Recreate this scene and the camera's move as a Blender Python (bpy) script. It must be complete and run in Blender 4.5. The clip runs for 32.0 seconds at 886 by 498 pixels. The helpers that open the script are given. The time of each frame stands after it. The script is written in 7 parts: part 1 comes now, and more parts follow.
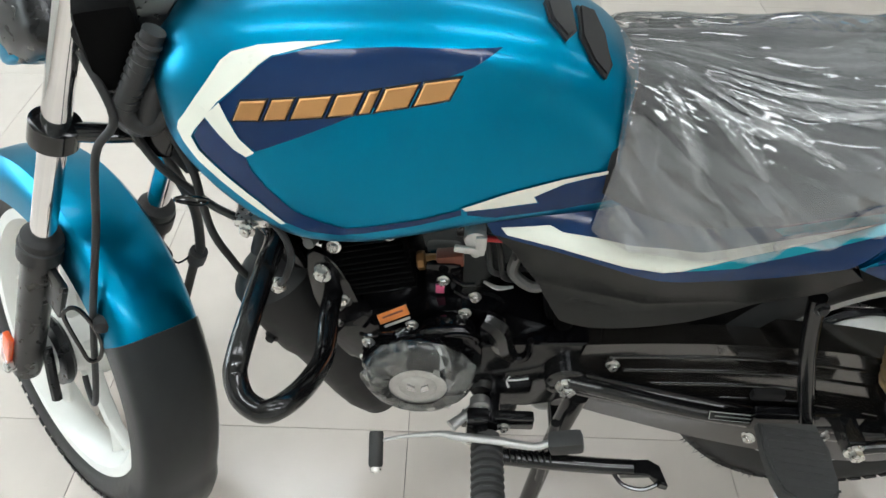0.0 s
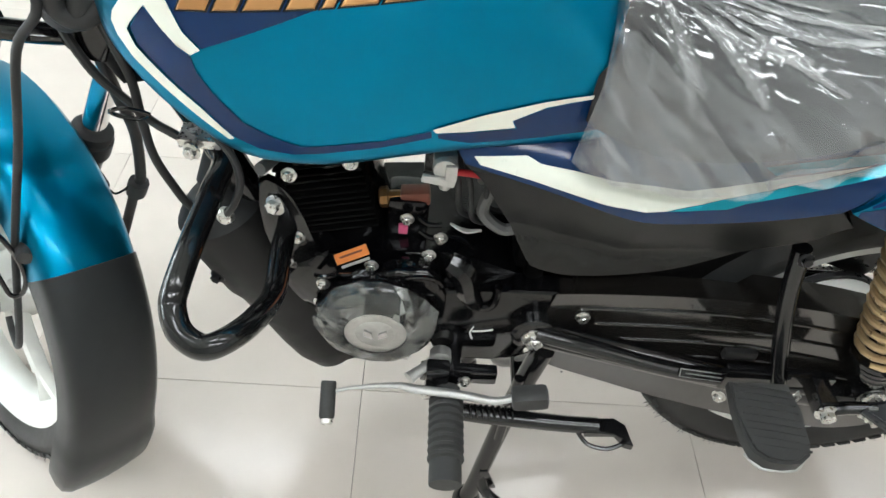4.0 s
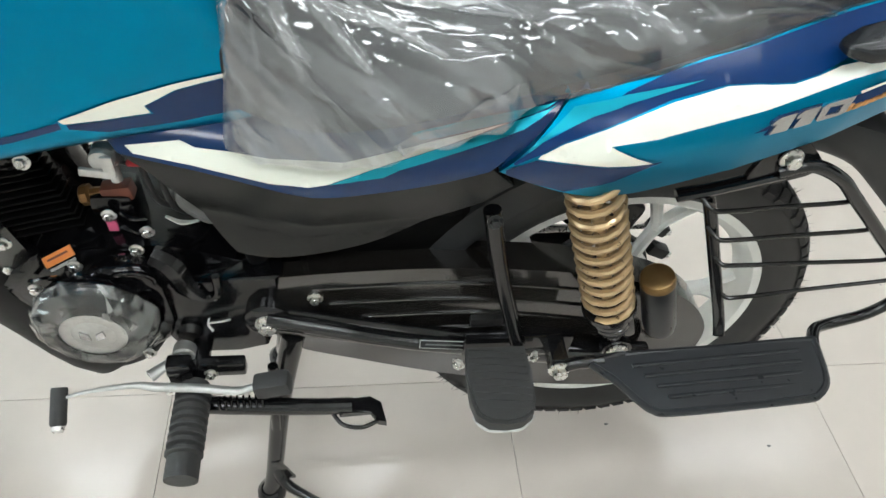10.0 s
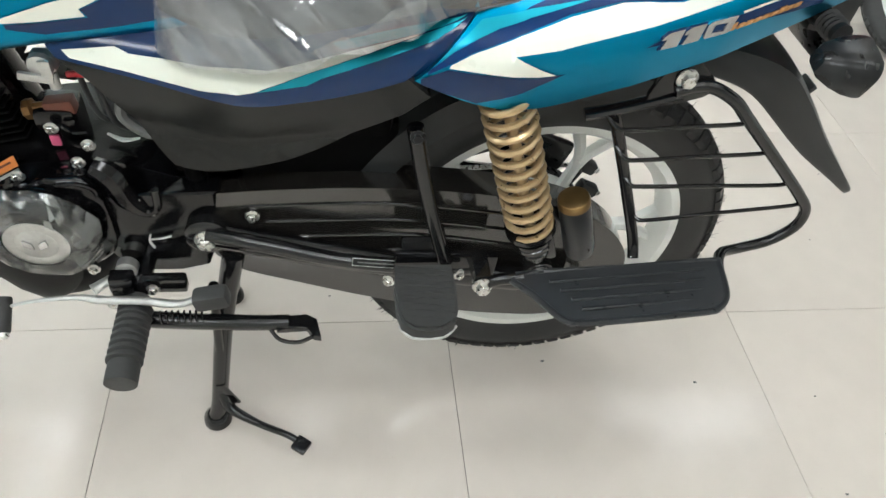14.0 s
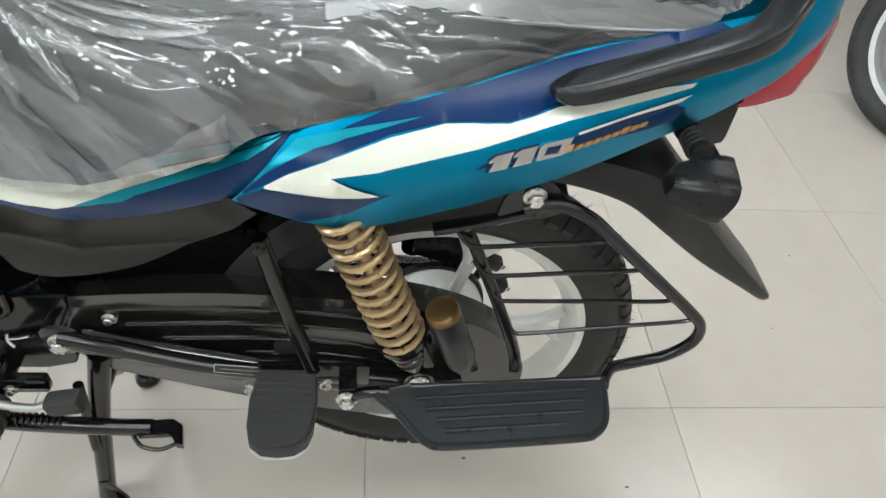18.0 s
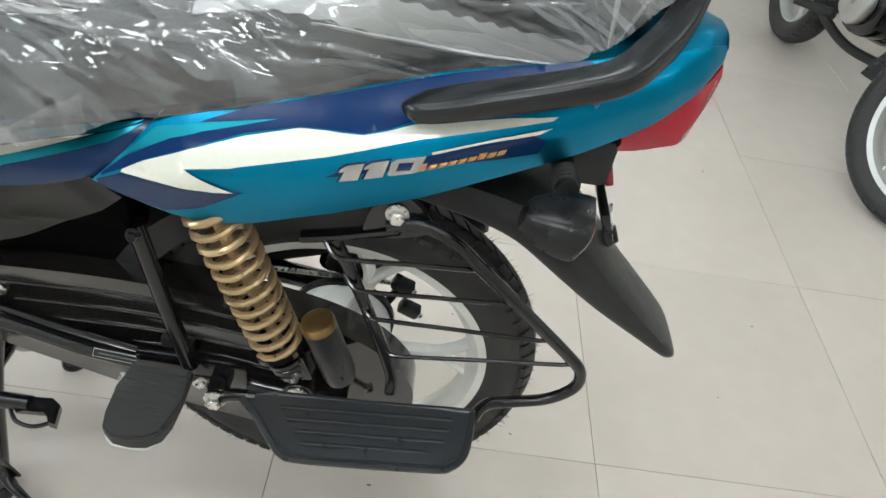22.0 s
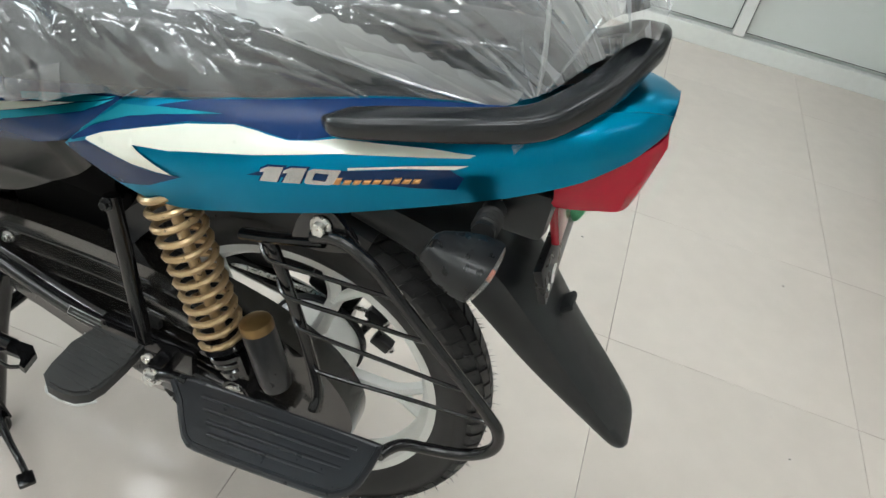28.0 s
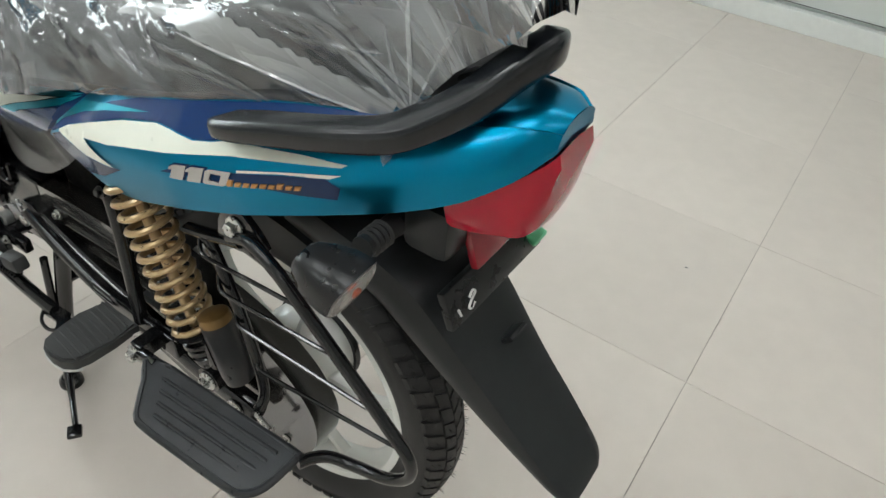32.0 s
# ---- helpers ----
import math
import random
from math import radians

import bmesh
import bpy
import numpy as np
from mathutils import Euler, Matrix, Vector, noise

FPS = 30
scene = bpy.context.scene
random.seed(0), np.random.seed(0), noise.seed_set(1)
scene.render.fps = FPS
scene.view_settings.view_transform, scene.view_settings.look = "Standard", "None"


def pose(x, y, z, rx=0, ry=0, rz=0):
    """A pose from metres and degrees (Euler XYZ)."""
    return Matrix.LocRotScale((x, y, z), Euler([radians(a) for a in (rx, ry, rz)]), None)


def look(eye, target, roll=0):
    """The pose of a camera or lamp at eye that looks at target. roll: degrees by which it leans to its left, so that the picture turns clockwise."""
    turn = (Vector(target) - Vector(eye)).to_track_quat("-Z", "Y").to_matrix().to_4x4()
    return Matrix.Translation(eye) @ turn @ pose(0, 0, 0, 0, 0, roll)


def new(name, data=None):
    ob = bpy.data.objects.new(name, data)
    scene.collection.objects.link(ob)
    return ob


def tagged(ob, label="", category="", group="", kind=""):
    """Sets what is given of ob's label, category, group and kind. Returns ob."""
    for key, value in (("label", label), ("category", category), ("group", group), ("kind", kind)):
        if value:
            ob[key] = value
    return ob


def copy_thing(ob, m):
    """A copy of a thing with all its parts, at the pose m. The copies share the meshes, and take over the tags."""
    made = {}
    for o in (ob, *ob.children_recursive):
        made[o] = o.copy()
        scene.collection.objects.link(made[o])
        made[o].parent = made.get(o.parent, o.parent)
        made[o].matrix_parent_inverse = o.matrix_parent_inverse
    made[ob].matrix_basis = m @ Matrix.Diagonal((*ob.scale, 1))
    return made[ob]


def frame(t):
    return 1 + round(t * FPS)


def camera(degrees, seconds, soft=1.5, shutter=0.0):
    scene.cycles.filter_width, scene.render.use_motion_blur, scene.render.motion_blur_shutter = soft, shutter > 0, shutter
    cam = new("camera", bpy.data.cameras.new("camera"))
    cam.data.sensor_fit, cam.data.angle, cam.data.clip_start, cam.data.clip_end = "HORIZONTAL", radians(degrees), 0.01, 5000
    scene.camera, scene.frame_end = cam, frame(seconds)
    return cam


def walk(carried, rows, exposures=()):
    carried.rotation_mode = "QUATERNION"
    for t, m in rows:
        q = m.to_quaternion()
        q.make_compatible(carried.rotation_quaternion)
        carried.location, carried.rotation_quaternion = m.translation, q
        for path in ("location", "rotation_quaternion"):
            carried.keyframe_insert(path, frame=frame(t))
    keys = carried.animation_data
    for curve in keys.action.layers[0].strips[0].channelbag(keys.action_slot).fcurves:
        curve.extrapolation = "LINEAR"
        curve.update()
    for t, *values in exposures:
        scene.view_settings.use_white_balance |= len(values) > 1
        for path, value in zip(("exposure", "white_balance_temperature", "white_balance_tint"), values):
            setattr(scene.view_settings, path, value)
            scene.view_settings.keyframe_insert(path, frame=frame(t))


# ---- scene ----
cam = camera(64.5, 32.0)
PATH = [
    (0, (-0.635, -0.632, 1.203), (-0.65, 0.771, -0.222), 1.4),
    (0.5, (-0.636, -0.629, 1.186), (-0.675, 0.748, -0.265), 0.9),
    (1, (-0.636, -0.629, 1.159), (-0.661, 0.706, -0.329), 2.1),
    (1.5, (-0.638, -0.631, 1.133), (-0.632, 0.679, -0.378), 5.3),
    (2, (-0.642, -0.629, 1.12), (-0.611, 0.669, -0.401), 6.7),
    (2.5, (-0.645, -0.625, 1.119), (-0.591, 0.693, -0.384), 7.4),
    (3, (-0.646, -0.622, 1.121), (-0.57, 0.717, -0.362), 7.2),
    (3.5, (-0.643, -0.621, 1.124), (-0.534, 0.734, -0.344), 7.5),
    (5.5, (-0.633, -0.623, 1.122), (-0.528, 0.745, -0.333), 6.9),
    (6, (-0.601, -0.628, 1.134), (-0.444, 0.766, -0.292), 6.2),
    (6.5, (-0.577, -0.637, 1.141), (-0.371, 0.761, -0.274), 6.2),
    (7, (-0.557, -0.642, 1.144), (-0.297, 0.742, -0.276), 6.5),
    (7.5, (-0.554, -0.645, 1.144), (-0.274, 0.743, -0.269), 6.7),
    (8, (-0.536, -0.643, 1.148), (-0.236, 0.751, -0.254), 6.5),
    (8.5, (-0.477, -0.631, 1.152), (-0.193, 0.755, -0.261), 6.7),
    (9, (-0.43, -0.626, 1.143), (-0.176, 0.724, -0.311), 5.8),
    (9.5, (-0.398, -0.632, 1.134), (-0.152, 0.703, -0.335), 6.6),
    (10, (-0.361, -0.64, 1.133), (-0.127, 0.702, -0.332), 6.1),
    (10.5, (-0.333, -0.647, 1.132), (-0.107, 0.685, -0.343), 5.9),
    (11, (-0.314, -0.65, 1.13), (-0.095, 0.687, -0.342), 5.9),
    (11.5, (-0.3, -0.653, 1.122), (-0.071, 0.675, -0.355), 7.1),
    (12, (-0.289, -0.66, 1.116), (-0.048, 0.661, -0.367), 8.2),
    (12.5, (-0.292, -0.672, 1.117), (-0.024, 0.642, -0.367), 7.9),
    (13, (-0.305, -0.701, 1.118), (-0.013, 0.601, -0.372), 8.9),
    (13.5, (-0.31, -0.728, 1.118), (-0.009, 0.577, -0.368), 9.2),
    (15.5, (-0.308, -0.759, 1.131), (-0.022, 0.58, -0.326), 7.7),
    (16, (-0.237, -0.722, 1.138), (-0.003, 0.639, -0.308), 9.4),
    (16.5, (-0.167, -0.695, 1.154), (0.013, 0.691, -0.276), 8.2),
    (17, (-0.115, -0.686, 1.161), (0.014, 0.719, -0.257), 6.6),
    (17.5, (-0.091, -0.68, 1.162), (0.043, 0.72, -0.259), 6.4),
    (18, (-0.095, -0.667, 1.161), (0.106, 0.738, -0.248), 6.9),
    (18.5, (-0.113, -0.646, 1.168), (0.188, 0.77, -0.213), 7.7),
    (19, (-0.115, -0.637, 1.168), (0.224, 0.79, -0.191), 9.3),
    (19.5, (-0.037, -0.621, 1.174), (0.16, 0.84, -0.176), 10.6),
    (20, (0.034, -0.618, 1.162), (0.147, 0.824, -0.218), 11.0),
    (20.5, (0.069, -0.637, 1.158), (0.147, 0.808, -0.222), 11.7),
    (21, (0.078, -0.643, 1.157), (0.18, 0.796, -0.228), 11.4),
    (21.5, (0.081, -0.654, 1.157), (0.17, 0.797, -0.217), 11.6),
    (22, (0.082, -0.681, 1.16), (0.185, 0.802, -0.178), 11.1),
    (22.5, (0.072, -0.725, 1.165), (0.135, 0.811, -0.114), 11.4),
    (23, (0.088, -0.781, 1.173), (0.143, 0.772, -0.086), 12.4),
    (23.5, (0.128, -0.835, 1.175), (0.198, 0.748, -0.046), 13.7),
    (24, (0.16, -0.853, 1.182), (0.231, 0.75, -0.013), 15.0),
    (24.5, (0.201, -0.81, 1.187), (0.131, 0.8, 0.003), 14.9),
    (25, (0.239, -0.777, 1.186), (0.109, 0.828, -0.001), 14.1),
    (25.5, (0.265, -0.749, 1.178), (0.107, 0.842, -0.024), 14.1),
    (26, (0.276, -0.718, 1.173), (0.045, 0.853, -0.043), 13.9),
    (26.5, (0.283, -0.7, 1.168), (0.018, 0.862, -0.052), 13.9),
    (28.5, (0.305, -0.66, 1.162), (-0.008, 0.862, -0.097), 12.2),
    (29, (0.313, -0.651, 1.166), (-0.01, 0.867, -0.097), 10.2),
    (29.5, (0.285, -0.613, 1.177), (-0.02, 0.91, -0.083), 9.8),
    (30, (0.277, -0.587, 1.178), (0.056, 0.934, -0.102), 11.1),
    (30.5, (0.359, -0.571, 1.179), (-0.055, 0.903, -0.107), 9.0),
    (31, (0.474, -0.557, 1.178), (-0.122, 0.856, -0.106), 9.2),
    (31.5, (0.546, -0.536, 1.184), (-0.166, 0.843, -0.077), 7.5),
    (32, (0.542, -0.504, 1.18), (-0.239, 0.804, -0.116), 5.8),
]
EXPOSURES = ((0, -0.20, 6400, 10), (3, 0.09, 6450, 10), (7, 0.03, 6280, 9), (12, 0.12, 6450, 9), (16, 0.05, 6450, 9), (19, -0.11, 6430, 9), (24, -0.06, 6430, 9), (29, -0.14, 6460, 9), (31, -0.21, 6490, 9), (32, -0.32, 6530, 9))
walk(cam, [(t, look(eye, target, roll)) for t, eye, target, roll in PATH], EXPOSURES)

# ---- light ----
world = bpy.data.worlds.new("showroom_world")
scene.world = world
world.use_nodes = True
world.node_tree.nodes["Background"].inputs[0].default_value = (0.9, 0.95, 1.0, 1)
world.node_tree.nodes["Background"].inputs[1].default_value = 0.02


def area_lamp(name, at, target, sx, sy, power, colour):
    data = bpy.data.lights.new(name, "AREA")
    data.shape, data.size, data.size_y, data.energy, data.color = "RECTANGLE", sx, sy, power, colour
    ob = new(name, data)
    ob.matrix_world = look(at, target)
    return ob


CEILING = 3.0
PANELS = [(x, y) for x in (-1.6, 0.1, 2.0) for y in (-1.9, -0.35, 1.3)]
for px, py in PANELS:
    area_lamp("panel_lamp", (px, py, CEILING - 0.06), (px, py + 0.001, 0), 1.1, 0.28, (7.6 if px == 0.1 else 6.9 if px < 0 else 1.4) * (2.3 if py < -1 else 0.85 if py < 0 else 0.75), (0.925, 0.975, 1.0))
# daylight through the shop window in the west wall
area_lamp("window_daylight", (-4.02, 0.55, 1.6), (0.0, 0.55, 0.9), 2.7, 1.4, 4, (0.86, 0.95, 1.0))

# ---- materials ----


def node(tree, kind, **values):
    made = tree.nodes.new(kind)
    for key, value in values.items():
        made.inputs[key.replace("_", " ")].default_value = value
    return made


def material(name, colour, rough=0.5, metal=0.0, coat=0.0, vary=0.12, grain=40.0, bump=0.0, bump_scale=200.0, rough_vary=0.1, coat_rough=0.06, spec=0.5):
    m = bpy.data.materials.new(name)
    m.use_nodes = True
    t = m.node_tree
    p = t.nodes["Principled BSDF"]
    p.inputs["Metallic"].default_value = metal
    p.inputs["Specular IOR Level"].default_value = spec
    p.inputs["Coat Weight"].default_value = coat
    p.inputs["Coat Roughness"].default_value = coat_rough
    co = t.nodes.new("ShaderNodeTexCoord")
    n1 = node(t, "ShaderNodeTexNoise", Scale=grain, Detail=4.0)
    n2 = node(t, "ShaderNodeTexNoise", Scale=grain * 0.13, Detail=2.0)
    t.links.new(co.outputs["Object"], n1.inputs["Vector"])
    t.links.new(co.outputs["Object"], n2.inputs["Vector"])
    both = t.nodes.new("ShaderNodeMath")
    both.operation = "ADD"
    t.links.new(n1.outputs[0], both.inputs[0])
    t.links.new(n2.outputs[0], both.inputs[1])
    ramp = t.nodes.new("ShaderNodeMapRange")
    ramp.inputs["From Min"].default_value, ramp.inputs["From Max"].default_value = 0.6, 1.4
    ramp.inputs["To Min"].default_value, ramp.inputs["To Max"].default_value = 1 - vary, 1 + vary
    t.links.new(both.outputs[0], ramp.inputs["Value"])
    mul = t.nodes.new("ShaderNodeVectorMath")
    mul.operation = "SCALE"
    mul.inputs[0].default_value = colour
    t.links.new(ramp.outputs[0], mul.inputs["Scale"])
    t.links.new(mul.outputs[0], p.inputs["Base Color"])
    rr = t.nodes.new("ShaderNodeMapRange")
    rr.inputs["From Min"].default_value, rr.inputs["From Max"].default_value = 0.3, 0.7
    rr.inputs["To Min"].default_value = max(0.02, rough * (1 - rough_vary))
    rr.inputs["To Max"].default_value = min(1, rough * (1 + rough_vary))
    t.links.new(n1.outputs[0], rr.inputs["Value"])
    t.links.new(rr.outputs[0], p.inputs["Roughness"])
    if bump:
        n3 = node(t, "ShaderNodeTexNoise", Scale=bump_scale, Detail=3.0)
        t.links.new(co.outputs["Object"], n3.inputs["Vector"])
        b = node(t, "ShaderNodeBump", Strength=bump, Distance=0.002)
        t.links.new(n3.outputs[0], b.inputs["Height"])
        t.links.new(b.outputs[0], p.inputs["Normal"])
    return m


TEAL = material("teal_metallic_paint", (0.0, 0.212, 0.375), 0.35, 1.0, 0.14, 0.02, 300, coat_rough=0.10, rough_vary=0.02)
CYAN = material("light_teal_paint", (0.0, 0.29, 0.39), 0.30, 0.7, 0.15, 0.02, 300, coat_rough=0.10, rough_vary=0.02)
NAVY = material("navy_decal", (0.004, 0.026, 0.092), 0.15, 0.0, 0.0, 0.03, 300, spec=0.34)
BLUE = material("royal_blue_decal", (0.003, 0.030, 0.125), 0.22, 0.0, 0.0, 0.02, 300, spec=0.2)
CREAM = material("cream_white_decal", (0.80, 0.82, 0.72), 0.3, 0.0, 0.6, 0.03, 60)
GLOSS = material("gloss_black_enamel", (0.006, 0.006, 0.0065), 0.15, 0.0, 0.3, 0.2, 60, 0.03, 300, spec=0.45, coat_rough=0.06)
ENGINE = material("black_engine_enamel", (0.0035, 0.0035, 0.004), 0.09, 0.0, 0.2, 0.25, 90, 0.10, 240, spec=0.32)
SATIN = material("satin_black_plastic", (0.0090, 0.0095, 0.0102), 0.28, 0.0, 0.0, 0.10, 60, 0.0, 1500, spec=0.4, rough_vary=0.05)
MATTE = material("grained_black_plastic", (0.0195, 0.0212, 0.0220), 0.34, 0.0, 0.0, 0.12, 60, 0.04, 1600, spec=0.32)
FINM = material("black_fin_enamel", (0.003, 0.003, 0.003), 0.65, 0.0, 0.0, 0.2, 90, 0.05, 500, spec=0.04)
CASE = material("chaincase_plastic", (0.0140, 0.0126, 0.0110), 0.16, 0.0, 0.9, 0.16, 30, 0.0, 120, rough_vary=0.10, coat_rough=0.10)
RUBBER = material("tyre_rubber", (0.026, 0.0258, 0.0252), 0.52, 0.0, 0.0, 0.3, 60, 0.12, 400, spec=0.4)
BOARD = material("moulded_board_plastic", (0.0185, 0.0198, 0.0217), 0.30, 0.0, 0.0, 0.14, 60, 0.03, 1200, spec=0.42)
PANELM = material("grained_side_panel_plastic", (0.0085, 0.0092, 0.0084), 0.25, 0.0, 0.0, 0.10, 30, 0.04, 1800, spec=0.28, rough_vary=0.06)
RAILM = material("satin_cast_rail", (0.0080, 0.0098, 0.0125), 0.22, 0.0, 0.0, 0.06, 20, 0.03, 900, spec=0.55, rough_vary=0.05)
SOFT = material("black_rubber", (0.026, 0.0264, 0.0266), 0.5, 0.0, 0.0, 0.25, 120, 0.12, 900, spec=0.35)
DUSTY = material("dusty_grey_rubber", (0.038, 0.0385, 0.0375), 0.58, 0.0, 0.0, 0.2, 120, 0.12, 900, spec=0.35)
RIM = material("white_painted_alloy", (0.74, 0.74, 0.70), 0.33, 0.0, 0.4, 0.05, 30, 0.05, 500)
GOLD = material("gold_spring_enamel", (0.52, 0.37, 0.20), 0.30, 0.6, 0.3, 0.12, 120)
GOLDCAP = material("gold_anodised", (0.26, 0.160, 0.062), 0.32, 0.75, 0.1, 0.2, 60)
STEEL = material("zinc_plated_steel", (0.62, 0.61, 0.58), 0.28, 0.95, 0.0, 0.15, 200, 0.1, 600)
CHROME = material("chrome", (0.80, 0.80, 0.80), 0.08, 1.0, 0.0, 0.04, 60)
ALLOY = material("cast_aluminium", (0.50, 0.50, 0.48), 0.42, 0.8, 0.0, 0.15, 150, 0.2, 900)
BRASS = material("brass", (0.26, 0.14, 0.055), 0.4, 0.8, 0.0, 0.2, 150)
COPPER = material("red_brown_connector", (0.16, 0.045, 0.025), 0.45, 0.0, 0.0, 0.2, 90)
ORANGE = material("orange_label_paper", (0.75, 0.23, 0.05), 0.5, 0.0, 0.0, 0.1, 90)
REFLEX = material("orange_reflector", (0.75, 0.10, 0.02), 0.18, 0.0, 0.6, 0.1, 300)
PINK = material("pink_paint_mark", (0.75, 0.13, 0.26), 0.6, 0.0, 0.0, 0.1, 200)
REDTAPE = material("red_connector", (0.55, 0.02, 0.03), 0.4, 0.0, 0.0, 0.1, 200)
LENS = material("red_tail_lens", (0.42, 0.002, 0.020), 0.08, 0.0, 0.15, 0.06, 40, spec=0.4, coat_rough=0.03)
REDREF = material("dark_red_reflector", (0.28, 0.01, 0.02), 0.2, 0.0, 0.5, 0.1, 500)
SEAT = material("black_seat_vinyl", (0.016, 0.016, 0.017), 0.5, 0.0, 0.0, 0.06, 20, 0.0, 900, spec=0.3)
GREEN = material("green_plastic_stud", (0.10, 0.45, 0.22), 0.4, 0.0, 0.0, 0.15, 200)
LETTER = material("copper_gold_emblem", (0.56, 0.29, 0.11), 0.34, 0.75, 0.1, 0.05, 20, rough_vary=0.05)
SILVER = material("silver_emblem", (0.50, 0.50, 0.50), 0.25, 0.9, 0.3, 0.08, 90)
MARK = material("white_paint_mark", (0.7, 0.7, 0.68), 0.6, 0.0, 0.0, 0.15, 300)
HOSE = material("grey_hose", (0.12, 0.12, 0.115), 0.5, 0.0, 0.0, 0.2, 90)
EXHAUST = material("heat_resistant_black", (0.011, 0.011, 0.011), 0.5, 0.0, 0.0, 0.25, 60, 0.1, 900, spec=0.3)
WALLM = material("grey_white_laminate", (0.60, 0.63, 0.60), 0.32, 0.0, 0.1, 0.03, 6, 0.02, 60)
PAINT = material("white_wall_paint", (0.72, 0.72, 0.69), 0.7, 0.0, 0.0, 0.04, 5, 0.05, 120)
ALU = material("white_aluminium_profile", (0.72, 0.73, 0.70), 0.35, 0.1, 0.0, 0.05, 30)
GAP = material("dark_joint_gasket", (0.03, 0.03, 0.03), 0.8, 0.0, 0.0, 0.2, 60)
GROUT = material("grey_grout", (0.40, 0.365, 0.325), 0.8, 0.0, 0.0, 0.5, 22)


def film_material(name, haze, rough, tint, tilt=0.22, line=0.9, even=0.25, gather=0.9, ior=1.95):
    """Thin clear polythene, crumpled into flat facets: each facet leans a little and is more or less milky; creases are
    whiter. Both paint in the light that folds catch.
    """
    m = bpy.data.materials.new(name)
    m.use_nodes = True
    t = m.node_tree
    p = t.nodes["Principled BSDF"]
    p.inputs["Base Color"].default_value = (*tint, 1)
    p.inputs["Specular IOR Level"].default_value = 0.4
    p.inputs["Roughness"].default_value = 0.4

    def put(value, socket):
        if isinstance(value, (int, float)):
            socket.default_value = value
        else:
            t.links.new(value, socket)

    def calc(kind, a, b=0.0, clamp=False):
        made = t.nodes.new("ShaderNodeMath")
        made.operation, made.use_clamp = kind, clamp
        put(a, made.inputs[0])
        put(b, made.inputs[1])
        return made.outputs[0]

    def vec(kind, a, b):
        made = t.nodes.new("ShaderNodeVectorMath")
        made.operation = kind
        t.links.new(a, made.inputs[0])
        if isinstance(b, tuple):
            made.inputs[1].default_value = b
        elif kind == "SCALE":
            put(b, made.inputs["Scale"])
        else:
            t.links.new(b, made.inputs[1])
        return made.outputs[0]

    def ramp(value, a, b, c=0.0, d=1.0):
        made = t.nodes.new("ShaderNodeMapRange")
        for key, v in (("From Min", a), ("From Max", b), ("To Min", c), ("To Max", d)):
            made.inputs[key].default_value = v
        t.links.new(value, made.inputs["Value"])
        return made.outputs[0]

    co = t.nodes.new("ShaderNodeTexCoord")
    apart = t.nodes.new("ShaderNodeSeparateXYZ")
    t.links.new(co.outputs["Object"], apart.inputs[0])
    x, y, z = apart.outputs
    warp = node(t, "ShaderNodeTexNoise", Scale=7.0, Detail=3.0)
    t.links.new(co.outputs["Object"], warp.inputs["Vector"])
    soft = node(t, "ShaderNodeTexNoise", Scale=5.0, Detail=2.0)
    t.links.new(co.outputs["Object"], soft.inputs["Vector"])
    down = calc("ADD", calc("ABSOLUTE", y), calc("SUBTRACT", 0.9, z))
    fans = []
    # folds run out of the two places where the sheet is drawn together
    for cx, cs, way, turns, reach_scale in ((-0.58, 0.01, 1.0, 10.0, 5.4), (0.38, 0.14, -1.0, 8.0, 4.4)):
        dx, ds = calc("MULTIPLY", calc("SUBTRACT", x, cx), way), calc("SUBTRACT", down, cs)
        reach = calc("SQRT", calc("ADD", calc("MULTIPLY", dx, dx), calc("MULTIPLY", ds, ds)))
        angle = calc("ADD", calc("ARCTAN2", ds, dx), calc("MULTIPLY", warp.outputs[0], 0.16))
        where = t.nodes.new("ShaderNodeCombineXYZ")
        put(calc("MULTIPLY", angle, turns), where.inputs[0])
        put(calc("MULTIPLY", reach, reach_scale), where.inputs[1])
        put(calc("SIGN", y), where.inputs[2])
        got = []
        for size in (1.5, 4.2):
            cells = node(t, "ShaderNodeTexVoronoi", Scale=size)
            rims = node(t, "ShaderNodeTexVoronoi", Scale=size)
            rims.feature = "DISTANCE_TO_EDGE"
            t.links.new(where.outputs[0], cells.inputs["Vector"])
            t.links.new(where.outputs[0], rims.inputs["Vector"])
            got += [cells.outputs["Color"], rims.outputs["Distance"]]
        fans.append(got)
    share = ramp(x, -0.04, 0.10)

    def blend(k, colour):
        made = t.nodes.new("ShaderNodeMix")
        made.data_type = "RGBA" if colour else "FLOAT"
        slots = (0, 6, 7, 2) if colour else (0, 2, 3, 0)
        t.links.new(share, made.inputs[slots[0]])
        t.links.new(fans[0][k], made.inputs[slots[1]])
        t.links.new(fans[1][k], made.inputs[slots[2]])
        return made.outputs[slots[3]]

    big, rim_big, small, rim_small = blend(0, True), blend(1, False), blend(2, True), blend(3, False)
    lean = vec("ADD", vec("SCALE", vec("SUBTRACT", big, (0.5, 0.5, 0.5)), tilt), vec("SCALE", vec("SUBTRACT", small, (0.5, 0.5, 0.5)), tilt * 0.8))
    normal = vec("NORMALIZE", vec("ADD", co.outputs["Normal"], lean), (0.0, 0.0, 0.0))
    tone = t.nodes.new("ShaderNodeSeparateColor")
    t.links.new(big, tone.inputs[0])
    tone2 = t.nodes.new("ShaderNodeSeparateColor")
